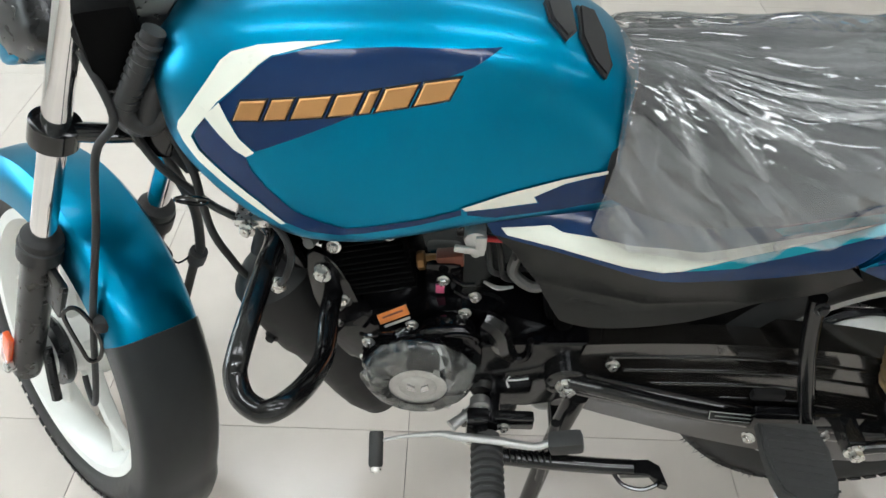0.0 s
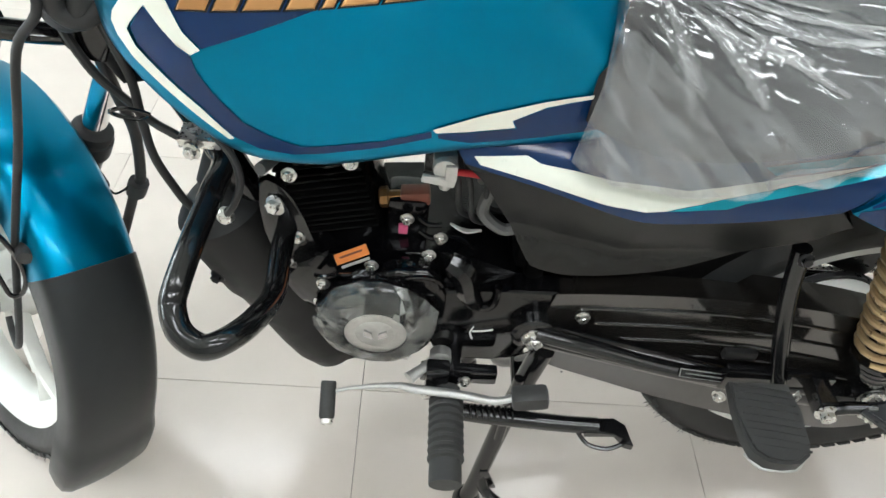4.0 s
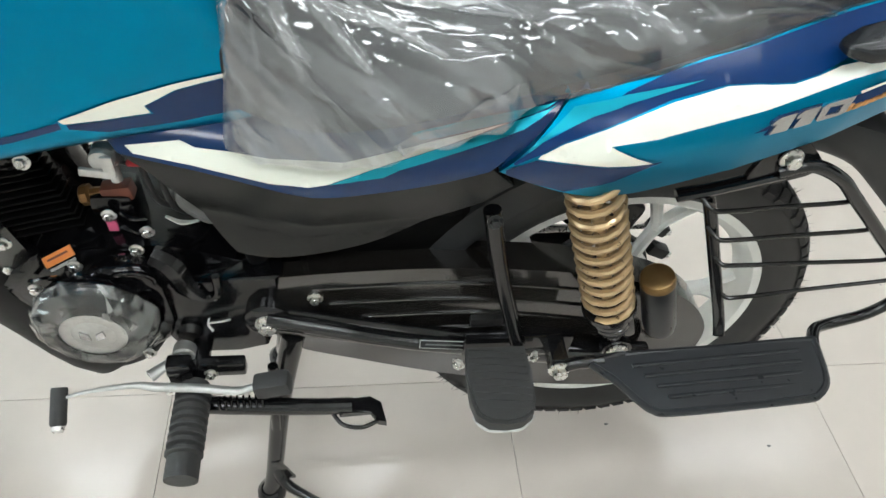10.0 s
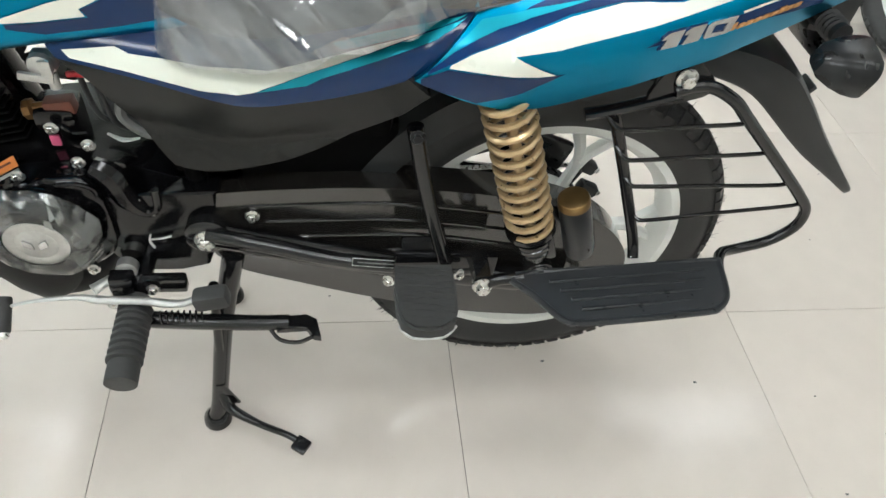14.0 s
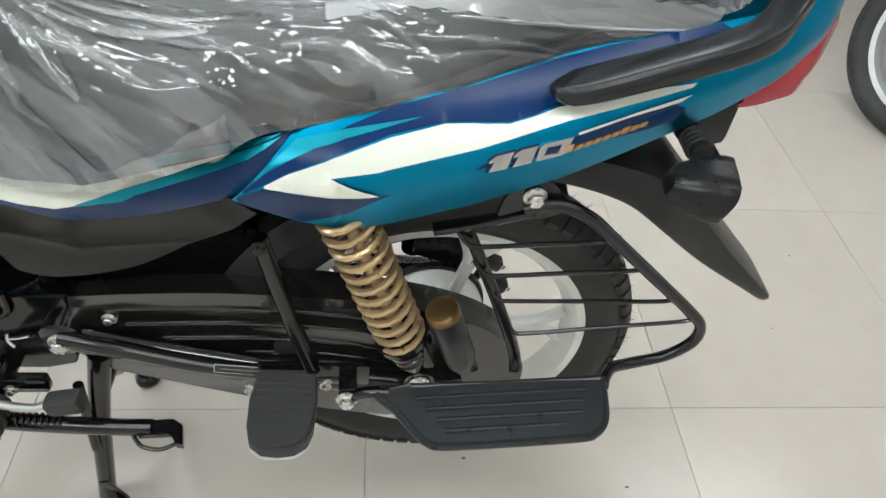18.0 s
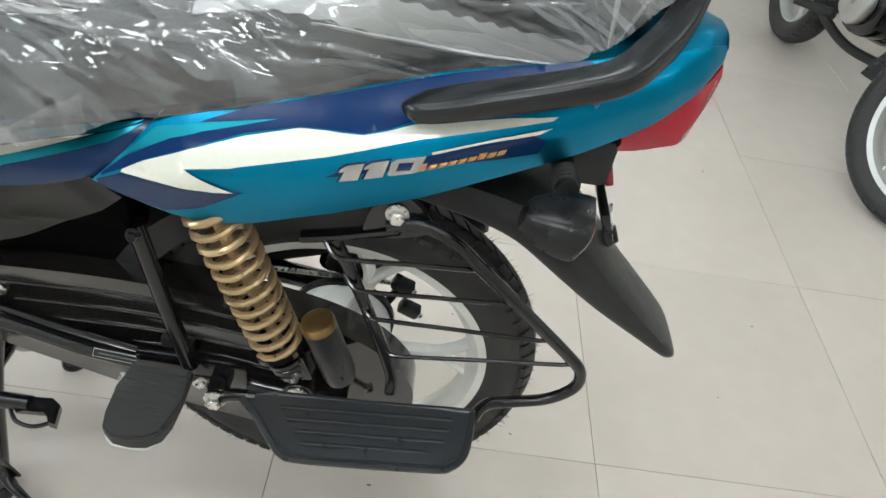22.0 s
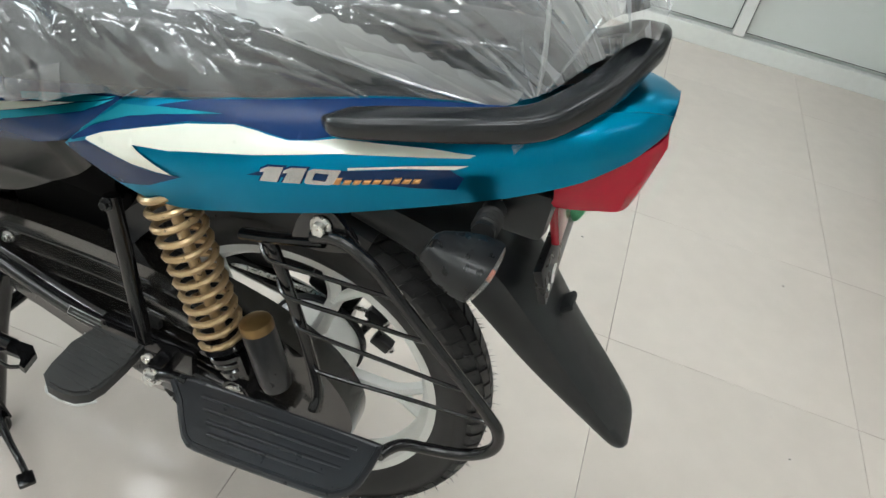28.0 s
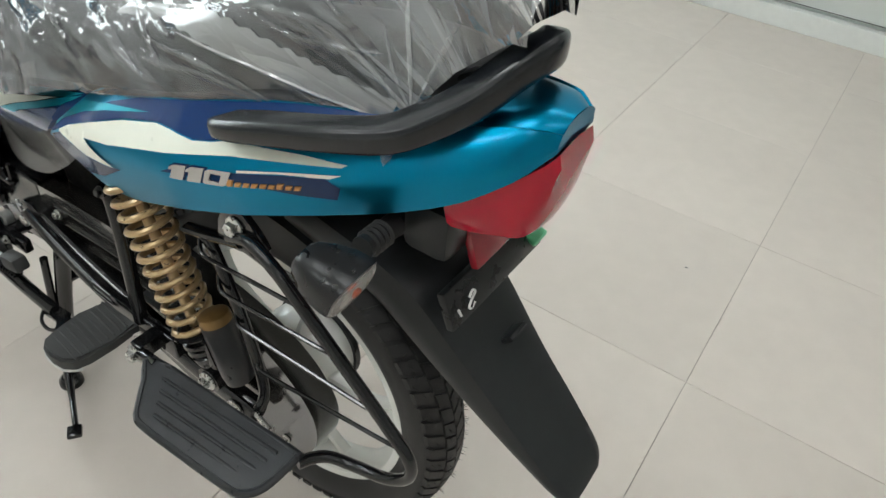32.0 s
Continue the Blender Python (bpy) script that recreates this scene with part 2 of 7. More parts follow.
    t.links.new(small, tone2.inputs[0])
    # haze that differs by facet paints in how each facet catches light
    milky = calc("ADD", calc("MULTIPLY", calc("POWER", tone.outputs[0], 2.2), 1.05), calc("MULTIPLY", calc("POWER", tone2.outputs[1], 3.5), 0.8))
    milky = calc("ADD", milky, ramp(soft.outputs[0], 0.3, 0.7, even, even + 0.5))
    # white lines on facet rims put thin glints into the haze
    crease_glint = calc("ADD", calc("MULTIPLY", ramp(rim_big, 0.035, 0.0), calc("MULTIPLY", tone.outputs[2], line)), calc("MULTIPLY", ramp(rim_small, 0.03, 0.0), calc("MULTIPLY", tone2.outputs[2], line * 0.4)))
    # gathered film is milkier by the grab rail; haze rising behind the front stands in for glints, low down for light
    # in the hanging corner
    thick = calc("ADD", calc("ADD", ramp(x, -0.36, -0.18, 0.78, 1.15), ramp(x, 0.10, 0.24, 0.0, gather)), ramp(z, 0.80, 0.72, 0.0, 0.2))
    amount = calc("MULTIPLY", calc("MULTIPLY", calc("ADD", milky, crease_glint), thick), haze, True)
    clear = t.nodes.new("ShaderNodeBsdfTransparent")
    gloss = node(t, "ShaderNodeBsdfGlossy", Roughness=rough)
    fres = node(t, "ShaderNodeFresnel", IOR=ior)
    for socket in (p.inputs["Normal"], gloss.inputs["Normal"], fres.inputs["Normal"]):
        t.links.new(normal, socket)
    veil, shine = t.nodes.new("ShaderNodeMixShader"), t.nodes.new("ShaderNodeMixShader")
    t.links.new(amount, veil.inputs[0])
    t.links.new(clear.outputs[0], veil.inputs[1])
    t.links.new(p.outputs[0], veil.inputs[2])
    t.links.new(fres.outputs[0], shine.inputs[0])
    t.links.new(veil.outputs[0], shine.inputs[1])
    t.links.new(gloss.outputs[0], shine.inputs[2])
    t.links.new(shine.outputs[0], t.nodes["Material Output"].inputs["Surface"])
    return m


PLEAT = film_material("hazed_polythene", 0.125, 0.11, (0.82, 0.85, 0.87), 0.32, 0.25)
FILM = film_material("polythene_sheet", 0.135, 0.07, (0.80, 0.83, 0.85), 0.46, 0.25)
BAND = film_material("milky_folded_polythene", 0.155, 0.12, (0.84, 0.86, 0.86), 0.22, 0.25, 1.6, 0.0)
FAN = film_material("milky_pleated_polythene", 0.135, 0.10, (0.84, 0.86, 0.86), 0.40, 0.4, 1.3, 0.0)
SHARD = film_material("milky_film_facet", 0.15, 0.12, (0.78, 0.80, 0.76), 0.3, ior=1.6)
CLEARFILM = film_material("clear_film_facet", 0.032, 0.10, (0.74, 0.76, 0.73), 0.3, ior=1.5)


def lens_material(name, tint):
    m = bpy.data.materials.new(name)
    m.use_nodes = True
    p = m.node_tree.nodes["Principled BSDF"]
    p.inputs["Base Color"].default_value = (*tint, 1)
    p.inputs["Roughness"].default_value = 0.06
    p.inputs["Transmission Weight"].default_value = 0.85
    p.inputs["IOR"].default_value = 1.3
    return m


CLEAR = lens_material("clear_indicator_lens", (0.95, 0.92, 0.88))


def floor_material():
    m = material("polished_vitrified_tile", (0.610, 0.548, 0.492), 0.17, 0.0, 0.0, 0.05, 14, 0.0)
    t = m.node_tree
    p = t.nodes["Principled BSDF"]
    info = t.nodes.new("ShaderNodeObjectInfo")
    vary = t.nodes.new("ShaderNodeMapRange")
    vary.inputs["To Min"].default_value, vary.inputs["To Max"].default_value = 0.965, 1.03
    t.links.new(info.outputs["Random"], vary.inputs["Value"])
    base = p.inputs["Base Color"].links[0].from_socket
    mul = t.nodes.new("ShaderNodeVectorMath")
    mul.operation = "SCALE"
    t.links.new(base, mul.inputs[0])
    t.links.new(vary.outputs[0], mul.inputs["Scale"])
    co = t.nodes.new("ShaderNodeTexCoord")
    speck = node(t, "ShaderNodeTexNoise", Scale=420.0, Detail=2.0)
    t.links.new(co.outputs["Object"], speck.inputs["Vector"])
    edge = t.nodes.new("ShaderNodeMapRange")
    edge.inputs["From Min"].default_value, edge.inputs["From Max"].default_value = 0.70, 0.76
    edge.inputs["To Min"].default_value, edge.inputs["To Max"].default_value = 1.0, 0.78
    t.links.new(speck.outputs[0], edge.inputs["Value"])
    mul2 = t.nodes.new("ShaderNodeVectorMath")
    mul2.operation = "SCALE"
    t.links.new(mul.outputs[0], mul2.inputs[0])
    t.links.new(edge.outputs[0], mul2.inputs["Scale"])
    t.links.new(mul2.outputs[0], p.inputs["Base Color"])
    return m


TILE = floor_material()


def emitter(name, colour, strength):
    m = bpy.data.materials.new(name)
    m.use_nodes = True
    p = m.node_tree.nodes["Principled BSDF"]
    p.inputs["Base Color"].default_value = (0.9, 0.9, 0.9, 1)
    p.inputs["Emission Color"].default_value = (*colour, 1)
    p.inputs["Emission Strength"].default_value = strength
    return m


DIFFUSER = emitter("led_diffuser", (0.97, 0.985, 1.0), 6.0)
DAYLIGHT = emitter("bright_hazy_daylight", (0.86, 0.95, 1.0), 6.8)
GLASS = lens_material("window_glass", (0.96, 0.98, 0.97))
GLASS.node_tree.nodes["Principled BSDF"].inputs["Transmission Weight"].default_value = 1.0
GLASS.node_tree.nodes["Principled BSDF"].inputs["IOR"].default_value = 1.02

# ---- mesh helpers ----


def part(name, bm, mat, parent=None, label="", smooth=38, kind=""):
    """Links a bmesh as one mesh object, under a thing or a part."""
    me = bpy.data.meshes.new(name)
    bmesh.ops.recalc_face_normals(bm, faces=bm.faces)
    for face in bm.faces:
        face.smooth = smooth > 0
    bm.to_mesh(me)
    bm.free()
    if smooth > 0:
        me.set_sharp_from_angle(angle=radians(smooth))
    me.materials.append(mat)
    ob = new(name, me)
    if parent is not None:
        ob.parent = parent
        ob.matrix_parent_inverse = parent.matrix_world.inverted()
    return tagged(ob, label=label, kind=kind)


def film_part(name, bm, mat, parent, label=""):
    """A piece of the sheet over the seat, its faces turned outwards."""
    ob = part(name, bm, mat, parent, label, 60)
    if sum(f.area * f.normal.dot(f.center - Vector((f.center.x, 0, 0.70))) for f in ob.data.polygons) < 0:
        ob.data.flip_normals()
    return ob


def thing(name, at, label, category, group=""):
    ob = new(name)
    ob.location = at
    ob.empty_display_size = 0.1
    bpy.context.view_layer.update()
    ob.matrix_world = Matrix.Translation(at)
    return tagged(ob, label=label, category=category, group=group)


def smooth_path(pts, k=6, closed=False):
    """Catmull-Rom through the points."""
    p = [Vector(q) for q in pts]
    if k <= 1 or len(p) < 3:
        return p
    out, count = [], len(p)
    for i in range(count if closed else count - 1):
        if closed:
            a, b, c, d = p[i - 1], p[i], p[(i + 1) % count], p[(i + 2) % count]
        else:
            a, b, c, d = p[max(i - 1, 0)], p[i], p[i + 1], p[min(i + 2, count - 1)]
        for j in range(k):
            s = j / k
            out.append(0.5 * ((2 * b) + (c - a) * s + (2 * a - 5 * b + 4 * c - d) * s * s + (3 * b - a - 3 * c + d) * s**3))
    if not closed:
        out.append(p[-1])
    return out


def tube(bm, pts, r, n=10, k=6, closed=False, flat=1.0, cap=True):
    """Sweeps a round (or flattened) section along a path; r: one radius or one per given point."""
    given = len(pts)
    path = smooth_path(pts, k, closed)
    count = len(path)
    radii = [r] * count
    if isinstance(r, (list, tuple)):
        radii = [float(np.interp(i / max(count - 1, 1) * (given - 1), range(given), r)) for i in range(count)]
    rings, normal = [], None
    for i, q in enumerate(path):
        a = path[i - 1] if (i > 0 or closed) else q
        b = path[(i + 1) % count] if (i < count - 1 or closed) else q
        d = (b - a).normalized()
        if normal is None:
            normal = d.orthogonal().normalized() if abs(d.z) > 0.9 else d.cross(Vector((0, 0, 1))).normalized()
        normal = (normal - d * normal.dot(d)).normalized()
        side = d.cross(normal)
        rings.append([bm.verts.new(q + radii[i] * (math.cos(w) * normal + flat * math.sin(w) * side)) for w in (2 * math.pi * j / n for j in range(n))])
    skin(bm, rings, closed, cap)
    return bm


def skin(bm, rings, closed=False, cap=True, open_ring=False):
    n = len(rings[0])
    for i in range(len(rings) if closed else len(rings) - 1):
        a, b = rings[i], rings[(i + 1) % len(rings)]
        for j in range(n - 1 if open_ring else n):
            bm.faces.new((a[j], a[(j + 1) % n], b[(j + 1) % n], b[j]))
    if cap and not closed and not open_ring:
        bm.faces.new(rings[0][::-1])
        bm.faces.new(rings[-1])


def loft(bm, rings, closed=False, cap=True, open_ring=False):
    skin(bm, [[bm.verts.new(q) for q in ring] for ring in rings], closed, cap, open_ring)
    return bm


def frame_to(axis):
    """A rotation that takes z to the axis."""
    return Vector(axis).normalized().to_track_quat("Z", "Y").to_matrix().to_4x4()


def lathe(bm, profile, at, axis=(0, -1, 0), n=24, cap=True):
    """Turns (radius, height) pairs round an axis from a point."""
    m = Matrix.Translation(at) @ frame_to(axis)
    rings = [[bm.verts.new(m @ Vector((r * math.cos(2 * math.pi * j / n), r * math.sin(2 * math.pi * j / n), h))) for j in range(n)] for r, h in profile]
    skin(bm, rings, False, cap)
    return bm


def rod(bm, a, b, r, n=10, r2=None):
    return tube(bm, [a, b], [r, r if r2 is None else r2], n, 1)


def plate(bm, outline, y0, y1, bevel=0.0, seg=2):
    """Extrudes an outline given in x, z from y0 to y1, with rounded rims."""
    low = [bm.verts.new((x, y0, z)) for x, z in outline]
    high = [bm.verts.new((x, y1, z)) for x, z in outline]
    count = len(outline)
    caps = [bm.faces.new(low), bm.faces.new(high[::-1])]
    for i in range(count):
        bm.faces.new((low[i], high[i], high[(i + 1) % count], low[(i + 1) % count]))
    if bevel:
        rims = {e for f in caps for e in f.edges}
        bmesh.ops.bevel(bm, geom=list(rims), offset=bevel, segments=seg, affect="EDGES", profile=0.6)
    return bm


def box(bm, centre, size, bevel=0.0, turn=None, seg=2):
    m = Matrix.Translation(centre) @ (turn.to_4x4() if turn else Matrix())
    made = bmesh.ops.create_cube(bm, size=1, matrix=m @ Matrix.Diagonal((*size, 1)))
    if bevel:
        edges = {e for v in made["verts"] for e in v.link_edges}
        bmesh.ops.bevel(bm, geom=list(edges), offset=bevel, segments=seg, affect="EDGES", profile=0.6)
    return bm


def round_outline(pts, k=5):
    return [(v[0], v[1]) for v in smooth_path([(x, z, 0) for x, z in pts], k, True)]


BOLTS = {}


def bolt(parent, at, axis=(0, -1, 0), r=0.007, mat=None, name="bolt", turn=0.0):
    """A flanged hexagon bolt head."""
    key = (round(r, 4), (mat or STEEL).name)
    if key not in BOLTS:
        bm = bmesh.new()
        lathe(bm, [(r * 1.45, 0), (r * 1.45, r * 0.25), (r * 1.1, r * 0.42)], (0, 0, 0), (0, 0, 1), 18)
        lathe(bm, [(r, r * 0.4), (r, r * 1.1), (r * 0.85, r * 1.25)], (0, 0, 0), (0, 0, 1), 6)
        lathe(bm, [(r * 0.45, r * 1.2), (r * 0.42, r * 1.28)], (0, 0, 0), (0, 0, 1), 10)
        first = part(name, bm, mat or STEEL, parent, smooth=30)
        BOLTS[key] = first.data
        ob = first
    else:
        ob = new(name, BOLTS[key])
        ob.parent = parent
        ob.matrix_parent_inverse = parent.matrix_world.inverted()
    ob.matrix_basis = Matrix.Translation(at) @ frame_to(axis) @ Matrix.Rotation(turn, 4, "Z")
    return ob


def decal(host, outline, mat, name, label="", lift=0.0011, cell=0.007):
    """A thin film of an outline in x, z laid on the left flank of a host, following its surface."""
    edge = []
    for (ax, az), (bx, bz) in zip(outline, outline[1:] + outline[:1]):
        steps = max(1, int(math.hypot(bx - ax, bz - az) / cell))
        edge += [(ax + (bx - ax) * i / steps, az + (bz - az) * i / steps) for i in range(steps)]
    bm = bmesh.new()
    ring = [bm.verts.new((x, 0, z)) for x, z in edge]
    made = bmesh.ops.triangle_fill(bm, edges=[bm.edges.new((ring[i - 1], ring[i])) for i in range(len(ring))], use_beauty=True)
    xs, zs = [x for x, _ in edge], [z for _, z in edge]
    for k in range(int(min(xs) / cell), int(max(xs) / cell) + 1):
        bmesh.ops.bisect_plane(bm, geom=bm.verts[:] + bm.edges[:] + bm.faces[:], plane_co=(k * cell, 0, 0), plane_no=(1, 0, 0))
    for k in range(int(min(zs) / cell), int(max(zs) / cell) + 1):
        bmesh.ops.bisect_plane(bm, geom=bm.verts[:] + bm.edges[:] + bm.faces[:], plane_co=(0, 0, k * cell), plane_no=(0, 0, 1))
    lost = []
    for v in bm.verts:
        hit, place, normal, _ = host.ray_cast((v.co.x, -1.0, v.co.z), (0, 1, 0))
        if hit:
            v.co = place + (normal if normal.y < 0 else -normal) * lift
        else:
            lost.append(v)
    bmesh.ops.delete(bm, geom=lost, context="VERTS")
    return part(name, bm, mat, host, label, 80)


def badge_block(host, outline, mat, name, label="", thick=0.0022, parent=None):
    """A small raised block on the flank, from an outline in x, z."""
    bm = bmesh.new()
    low, top = [], []
    for x, z in outline:
        hit, place, normal, _ = host.ray_cast((x, -1.0, z), (0, 1, 0))
        if not hit:
            bm.free()
            return None
        normal = normal if normal.y < 0 else -normal
        low.append(bm.verts.new(place - normal * 0.001))
        top.append(bm.verts.new(place + normal * thick))
    count = len(outline)
    bm.faces.new(top)
    for i in range(count):
        bm.faces.new((low[i], low[(i + 1) % count], top[(i + 1) % count], top[i]))
    bmesh.ops.bevel(bm, geom=[e for e in bm.edges if all(v in top for v in e.verts)], offset=thick * 0.35, segments=1, affect="EDGES")
    return part(name, bm, mat, parent or host, label, 30)

# ---- structure: showroom ----
X0, X1, Y0, Y1 = -4.0, 4.4, -3.45, 2.95


def slab(name, centre, size, mat, label="", bevel=0.0):
    bm = bmesh.new()
    box(bm, centre, size, bevel)
    return part(name, bm, mat, None, label, 0, "structure")


floor = slab("floor", ((X0 + X1) / 2, (Y0 + Y1) / 2, -0.06), (X1 - X0 + 0.4, Y1 - Y0 + 0.4, 0.1), GROUT, "pale beige polished vitrified tile floor with hairline joints")
ceiling = slab("ceiling", ((X0 + X1) / 2, (Y0 + Y1) / 2, CEILING + 0.05), (X1 - X0 + 0.4, Y1 - Y0 + 0.4, 0.1), PAINT, "plain white ceiling")
# west wall with a wide glazed shop window
WIN_Y0, WIN_Y1, WIN_Z0, WIN_Z1 = -0.9, 2.0, 0.80, 2.40
wall_west = slab("wall_west", (X0 - 0.1, (Y0 + Y1) / 2, WIN_Z0 / 2), (0.2, Y1 - Y0, WIN_Z0), PAINT, "white painted wall round a wide shop window")
for name, yc, zc, sy, sz in (("lintel", (Y0 + Y1) / 2, (WIN_Z1 + CEILING) / 2, Y1 - Y0, CEILING - WIN_Z1), ("pier", (Y0 + WIN_Y0) / 2, (WIN_Z0 + WIN_Z1) / 2, WIN_Y0 - Y0, WIN_Z1 - WIN_Z0), ("pier", (Y1 + WIN_Y1) / 2, (WIN_Z0 + WIN_Z1) / 2, Y1 - WIN_Y1, WIN_Z1 - WIN_Z0)):
    bm = bmesh.new()
    box(bm, (X0 - 0.1, yc, zc), (0.2, sy, sz))
    part(name, bm, PAINT, wall_west, "", 0)
window_1 = slab("window_1", (X0 - 0.05, (WIN_Y0 + WIN_Y1) / 2, WIN_Z0 + 0.02), (0.09, WIN_Y1 - WIN_Y0, 0.04), ALU, "wide shop window with white aluminium mullions")
for i in range(5):
    bm = bmesh.new()
    box(bm, (X0 - 0.05, WIN_Y0 + 0.025 + (WIN_Y1 - WIN_Y0 - 0.05) * i / 4, (WIN_Z0 + WIN_Z1) / 2), (0.07, 0.05, WIN_Z1 - WIN_Z0 - 0.09), 0.003)
    part("mullion", bm, ALU, window_1, "", 0)
    if i < 4:
        bm = bmesh.new()
        box(bm, (X0 - 0.05, WIN_Y0 + (WIN_Y1 - WIN_Y0) * (i + 0.5) / 4, (WIN_Z0 + WIN_Z1) / 2), (0.006, (WIN_Y1 - WIN_Y0) / 4 - 0.05, WIN_Z1 - WIN_Z0 - 0.1))
        pane = part("pane", bm, GLASS, window_1, "clear glass pane", 0)
        pane.visible_shadow = False
bm = bmesh.new()
box(bm, (X0 - 1.6, 0.2, 1.6), (0.02, 9.0, 5.0))
part("backdrop", bm, DAYLIGHT, None, "bright hazy street outside the window", 0, "structure")
wall_east = slab("wall_east", (X1 + 0.1, (Y0 + Y1) / 2, CEILING / 2), (0.2, Y1 - Y0, CEILING), PAINT, "plain white painted wall")
wall_south = slab("wall_south", ((X0 + X1) / 2, Y0 - 0.1, CEILING / 2), (X1 - X0, 0.2, CEILING), PAINT, "plain white painted wall")
wall_north = slab("wall_north", ((X0 + X1) / 2, Y1 + 0.13, CEILING / 2), (X1 - X0, 0.2, CEILING), WALLM, "grey white laminate partition in white aluminium profiles")

# partition: bottom rail, posts and panels with dark gaskets
POSTS = [X0 + 0.03] + [-0.42 + 1.2 * i for i in range(-2, 4)] + [X1 - 0.03]
bm = bmesh.new()
box(bm, ((X0 + X1) / 2, Y1 + 0.005, 0.045), (X1 - X0, 0.05, 0.09), 0.004)
part("bottom_rail", bm, ALU, wall_north, "white aluminium bottom rail", 0)
for px in POSTS:
    bm = bmesh.new()
    box(bm, (px, Y1 + 0.007, 0.092 + (CEILING - 0.1) / 2), (0.055, 0.045, CEILING - 0.1), 0.004)
    part("post", bm, ALU, wall_north, "", 0)
for a, b in zip(POSTS, POSTS[1:]):
    bm = bmesh.new()
    box(bm, ((a + b) / 2, Y1 + 0.02, 0.098 + 1.4), (b - a - 0.057, 0.014, 2.78), 0.0)
    part("gasket", bm, GAP, wall_north, "", 0)
    bm = bmesh.new()
    box(bm, ((a + b) / 2, Y1 + 0.014, 0.102 + 1.4), (b - a - 0.067, 0.014, 2.78), 0.002)
    part("panel", bm, WALLM, wall_north, "", 0)

# ceiling lights
bm = bmesh.new()
box(bm, (0, 0, 0), (1.2, 0.32, 0.035), 0.006)
me_frame = bm
lights = []
for i, (px, py) in enumerate(PANELS):
    if i == 0:
        lamp0 = thing("ceiling_light", (px, py, CEILING - 0.02), "long white LED panel fixed to the ceiling", "ceiling light", "ceiling lights")
        part("frame", me_frame, ALU, lamp0, "", 0).location = (px, py, CEILING - 0.018)
        bm = bmesh.new()
        box(bm, (0, 0, 0), (1.12, 0.27, 0.006))
        part("diffuser", bm, DIFFUSER, lamp0, "glowing opal diffuser", 0).location = (px, py, CEILING - 0.039)
    else:
        copy_thing(lamp0, Matrix.Translation((px, py, CEILING - 0.02)))

# ---- motorcycle ----
bike = thing("motorcycle", (0, 0, 0), "teal commuter motorcycle with navy and white stripes on centre stand", "motorcycle")


def bar(name, pts, r, mat, label="", n=10, k=6, parent=None, **kw):
    bm = bmesh.new()
    tube(bm, pts, r, n, k, **kw)
    return part(name, bm, mat, parent or bike, label)


def solid(name, outline, y0, y1, mat, bevel=0.004, parent=None, label="", smooth=38):
    bm = bmesh.new()
    plate(bm, outline, y0, y1, bevel)
    return part(name, bm, mat, parent or bike, label, smooth)


# rear and front wheels
RAXLE = Vector((0, 0, 0.331))
RAKE = radians(25.3)
STEER_UP = Vector((math.sin(RAKE), 0, math.cos(RAKE)))
FORE = Vector((-math.cos(RAKE), 0, math.sin(RAKE)))
FAXLE = Vector((-1.248, 0, 0.2834))
PIVOT = FAXLE - 0.0695 * FORE
STEER = Matrix.Translation(PIVOT) @ Matrix.Rotation(radians(-43.5), 4, STEER_UP) @ Matrix.Translation(-PIVOT)


def ring_mesh(bm, profile, n=72):
    """Turns a closed (radius, y) section round the y axis."""
    rings = [[bm.verts.new((r * math.cos(w), y, r * math.sin(w))) for r, y in profile] for w in (2 * math.pi * i / n for i in range(n))]
    skin(bm, rings, True, False)


def tyre_tread(bm, R, W, groups, grooves=True):
    """Slanted tread blocks set on the crown of the tyre."""
    pitch = 2 * math.pi / groups
    for i in range(groups):
        for s in (-1, 1):
            for part_y, shift, thick in (((0.03, 0.25, 0.47), 0.0, 0.80), ((0.53, 0.74, 0.97), 0.35, 0.72)):
                low, top = [], []
                for side in (0, 1):
                    for yy in (part_y if side == 0 else part_y[::-1]):
                        w = pitch * (i + (0.5 if s > 0 else 0) + shift + 0.85 * yy + side * thick)
                        r = R - 0.40 * W * abs(yy) ** 2.6
                        y = s * yy * W * (1.0 if yy < 0.9 else 1.02)
                        low.append(bm.verts.new(((r - 0.004) * math.cos(w), y, (r - 0.004) * math.sin(w))))
                        top.append(bm.verts.new(((r + 0.0036) * math.cos(w), y, (r + 0.0036) * math.sin(w))))
                bm.faces.new((top[0], top[1], top[4], top[5])), bm.faces.new((top[1], top[2], top[3], top[4]))
                for j in range(6):
                    bm.faces.new((low[j], low[(j + 1) % 6], top[(j + 1) % 6], top[j]))


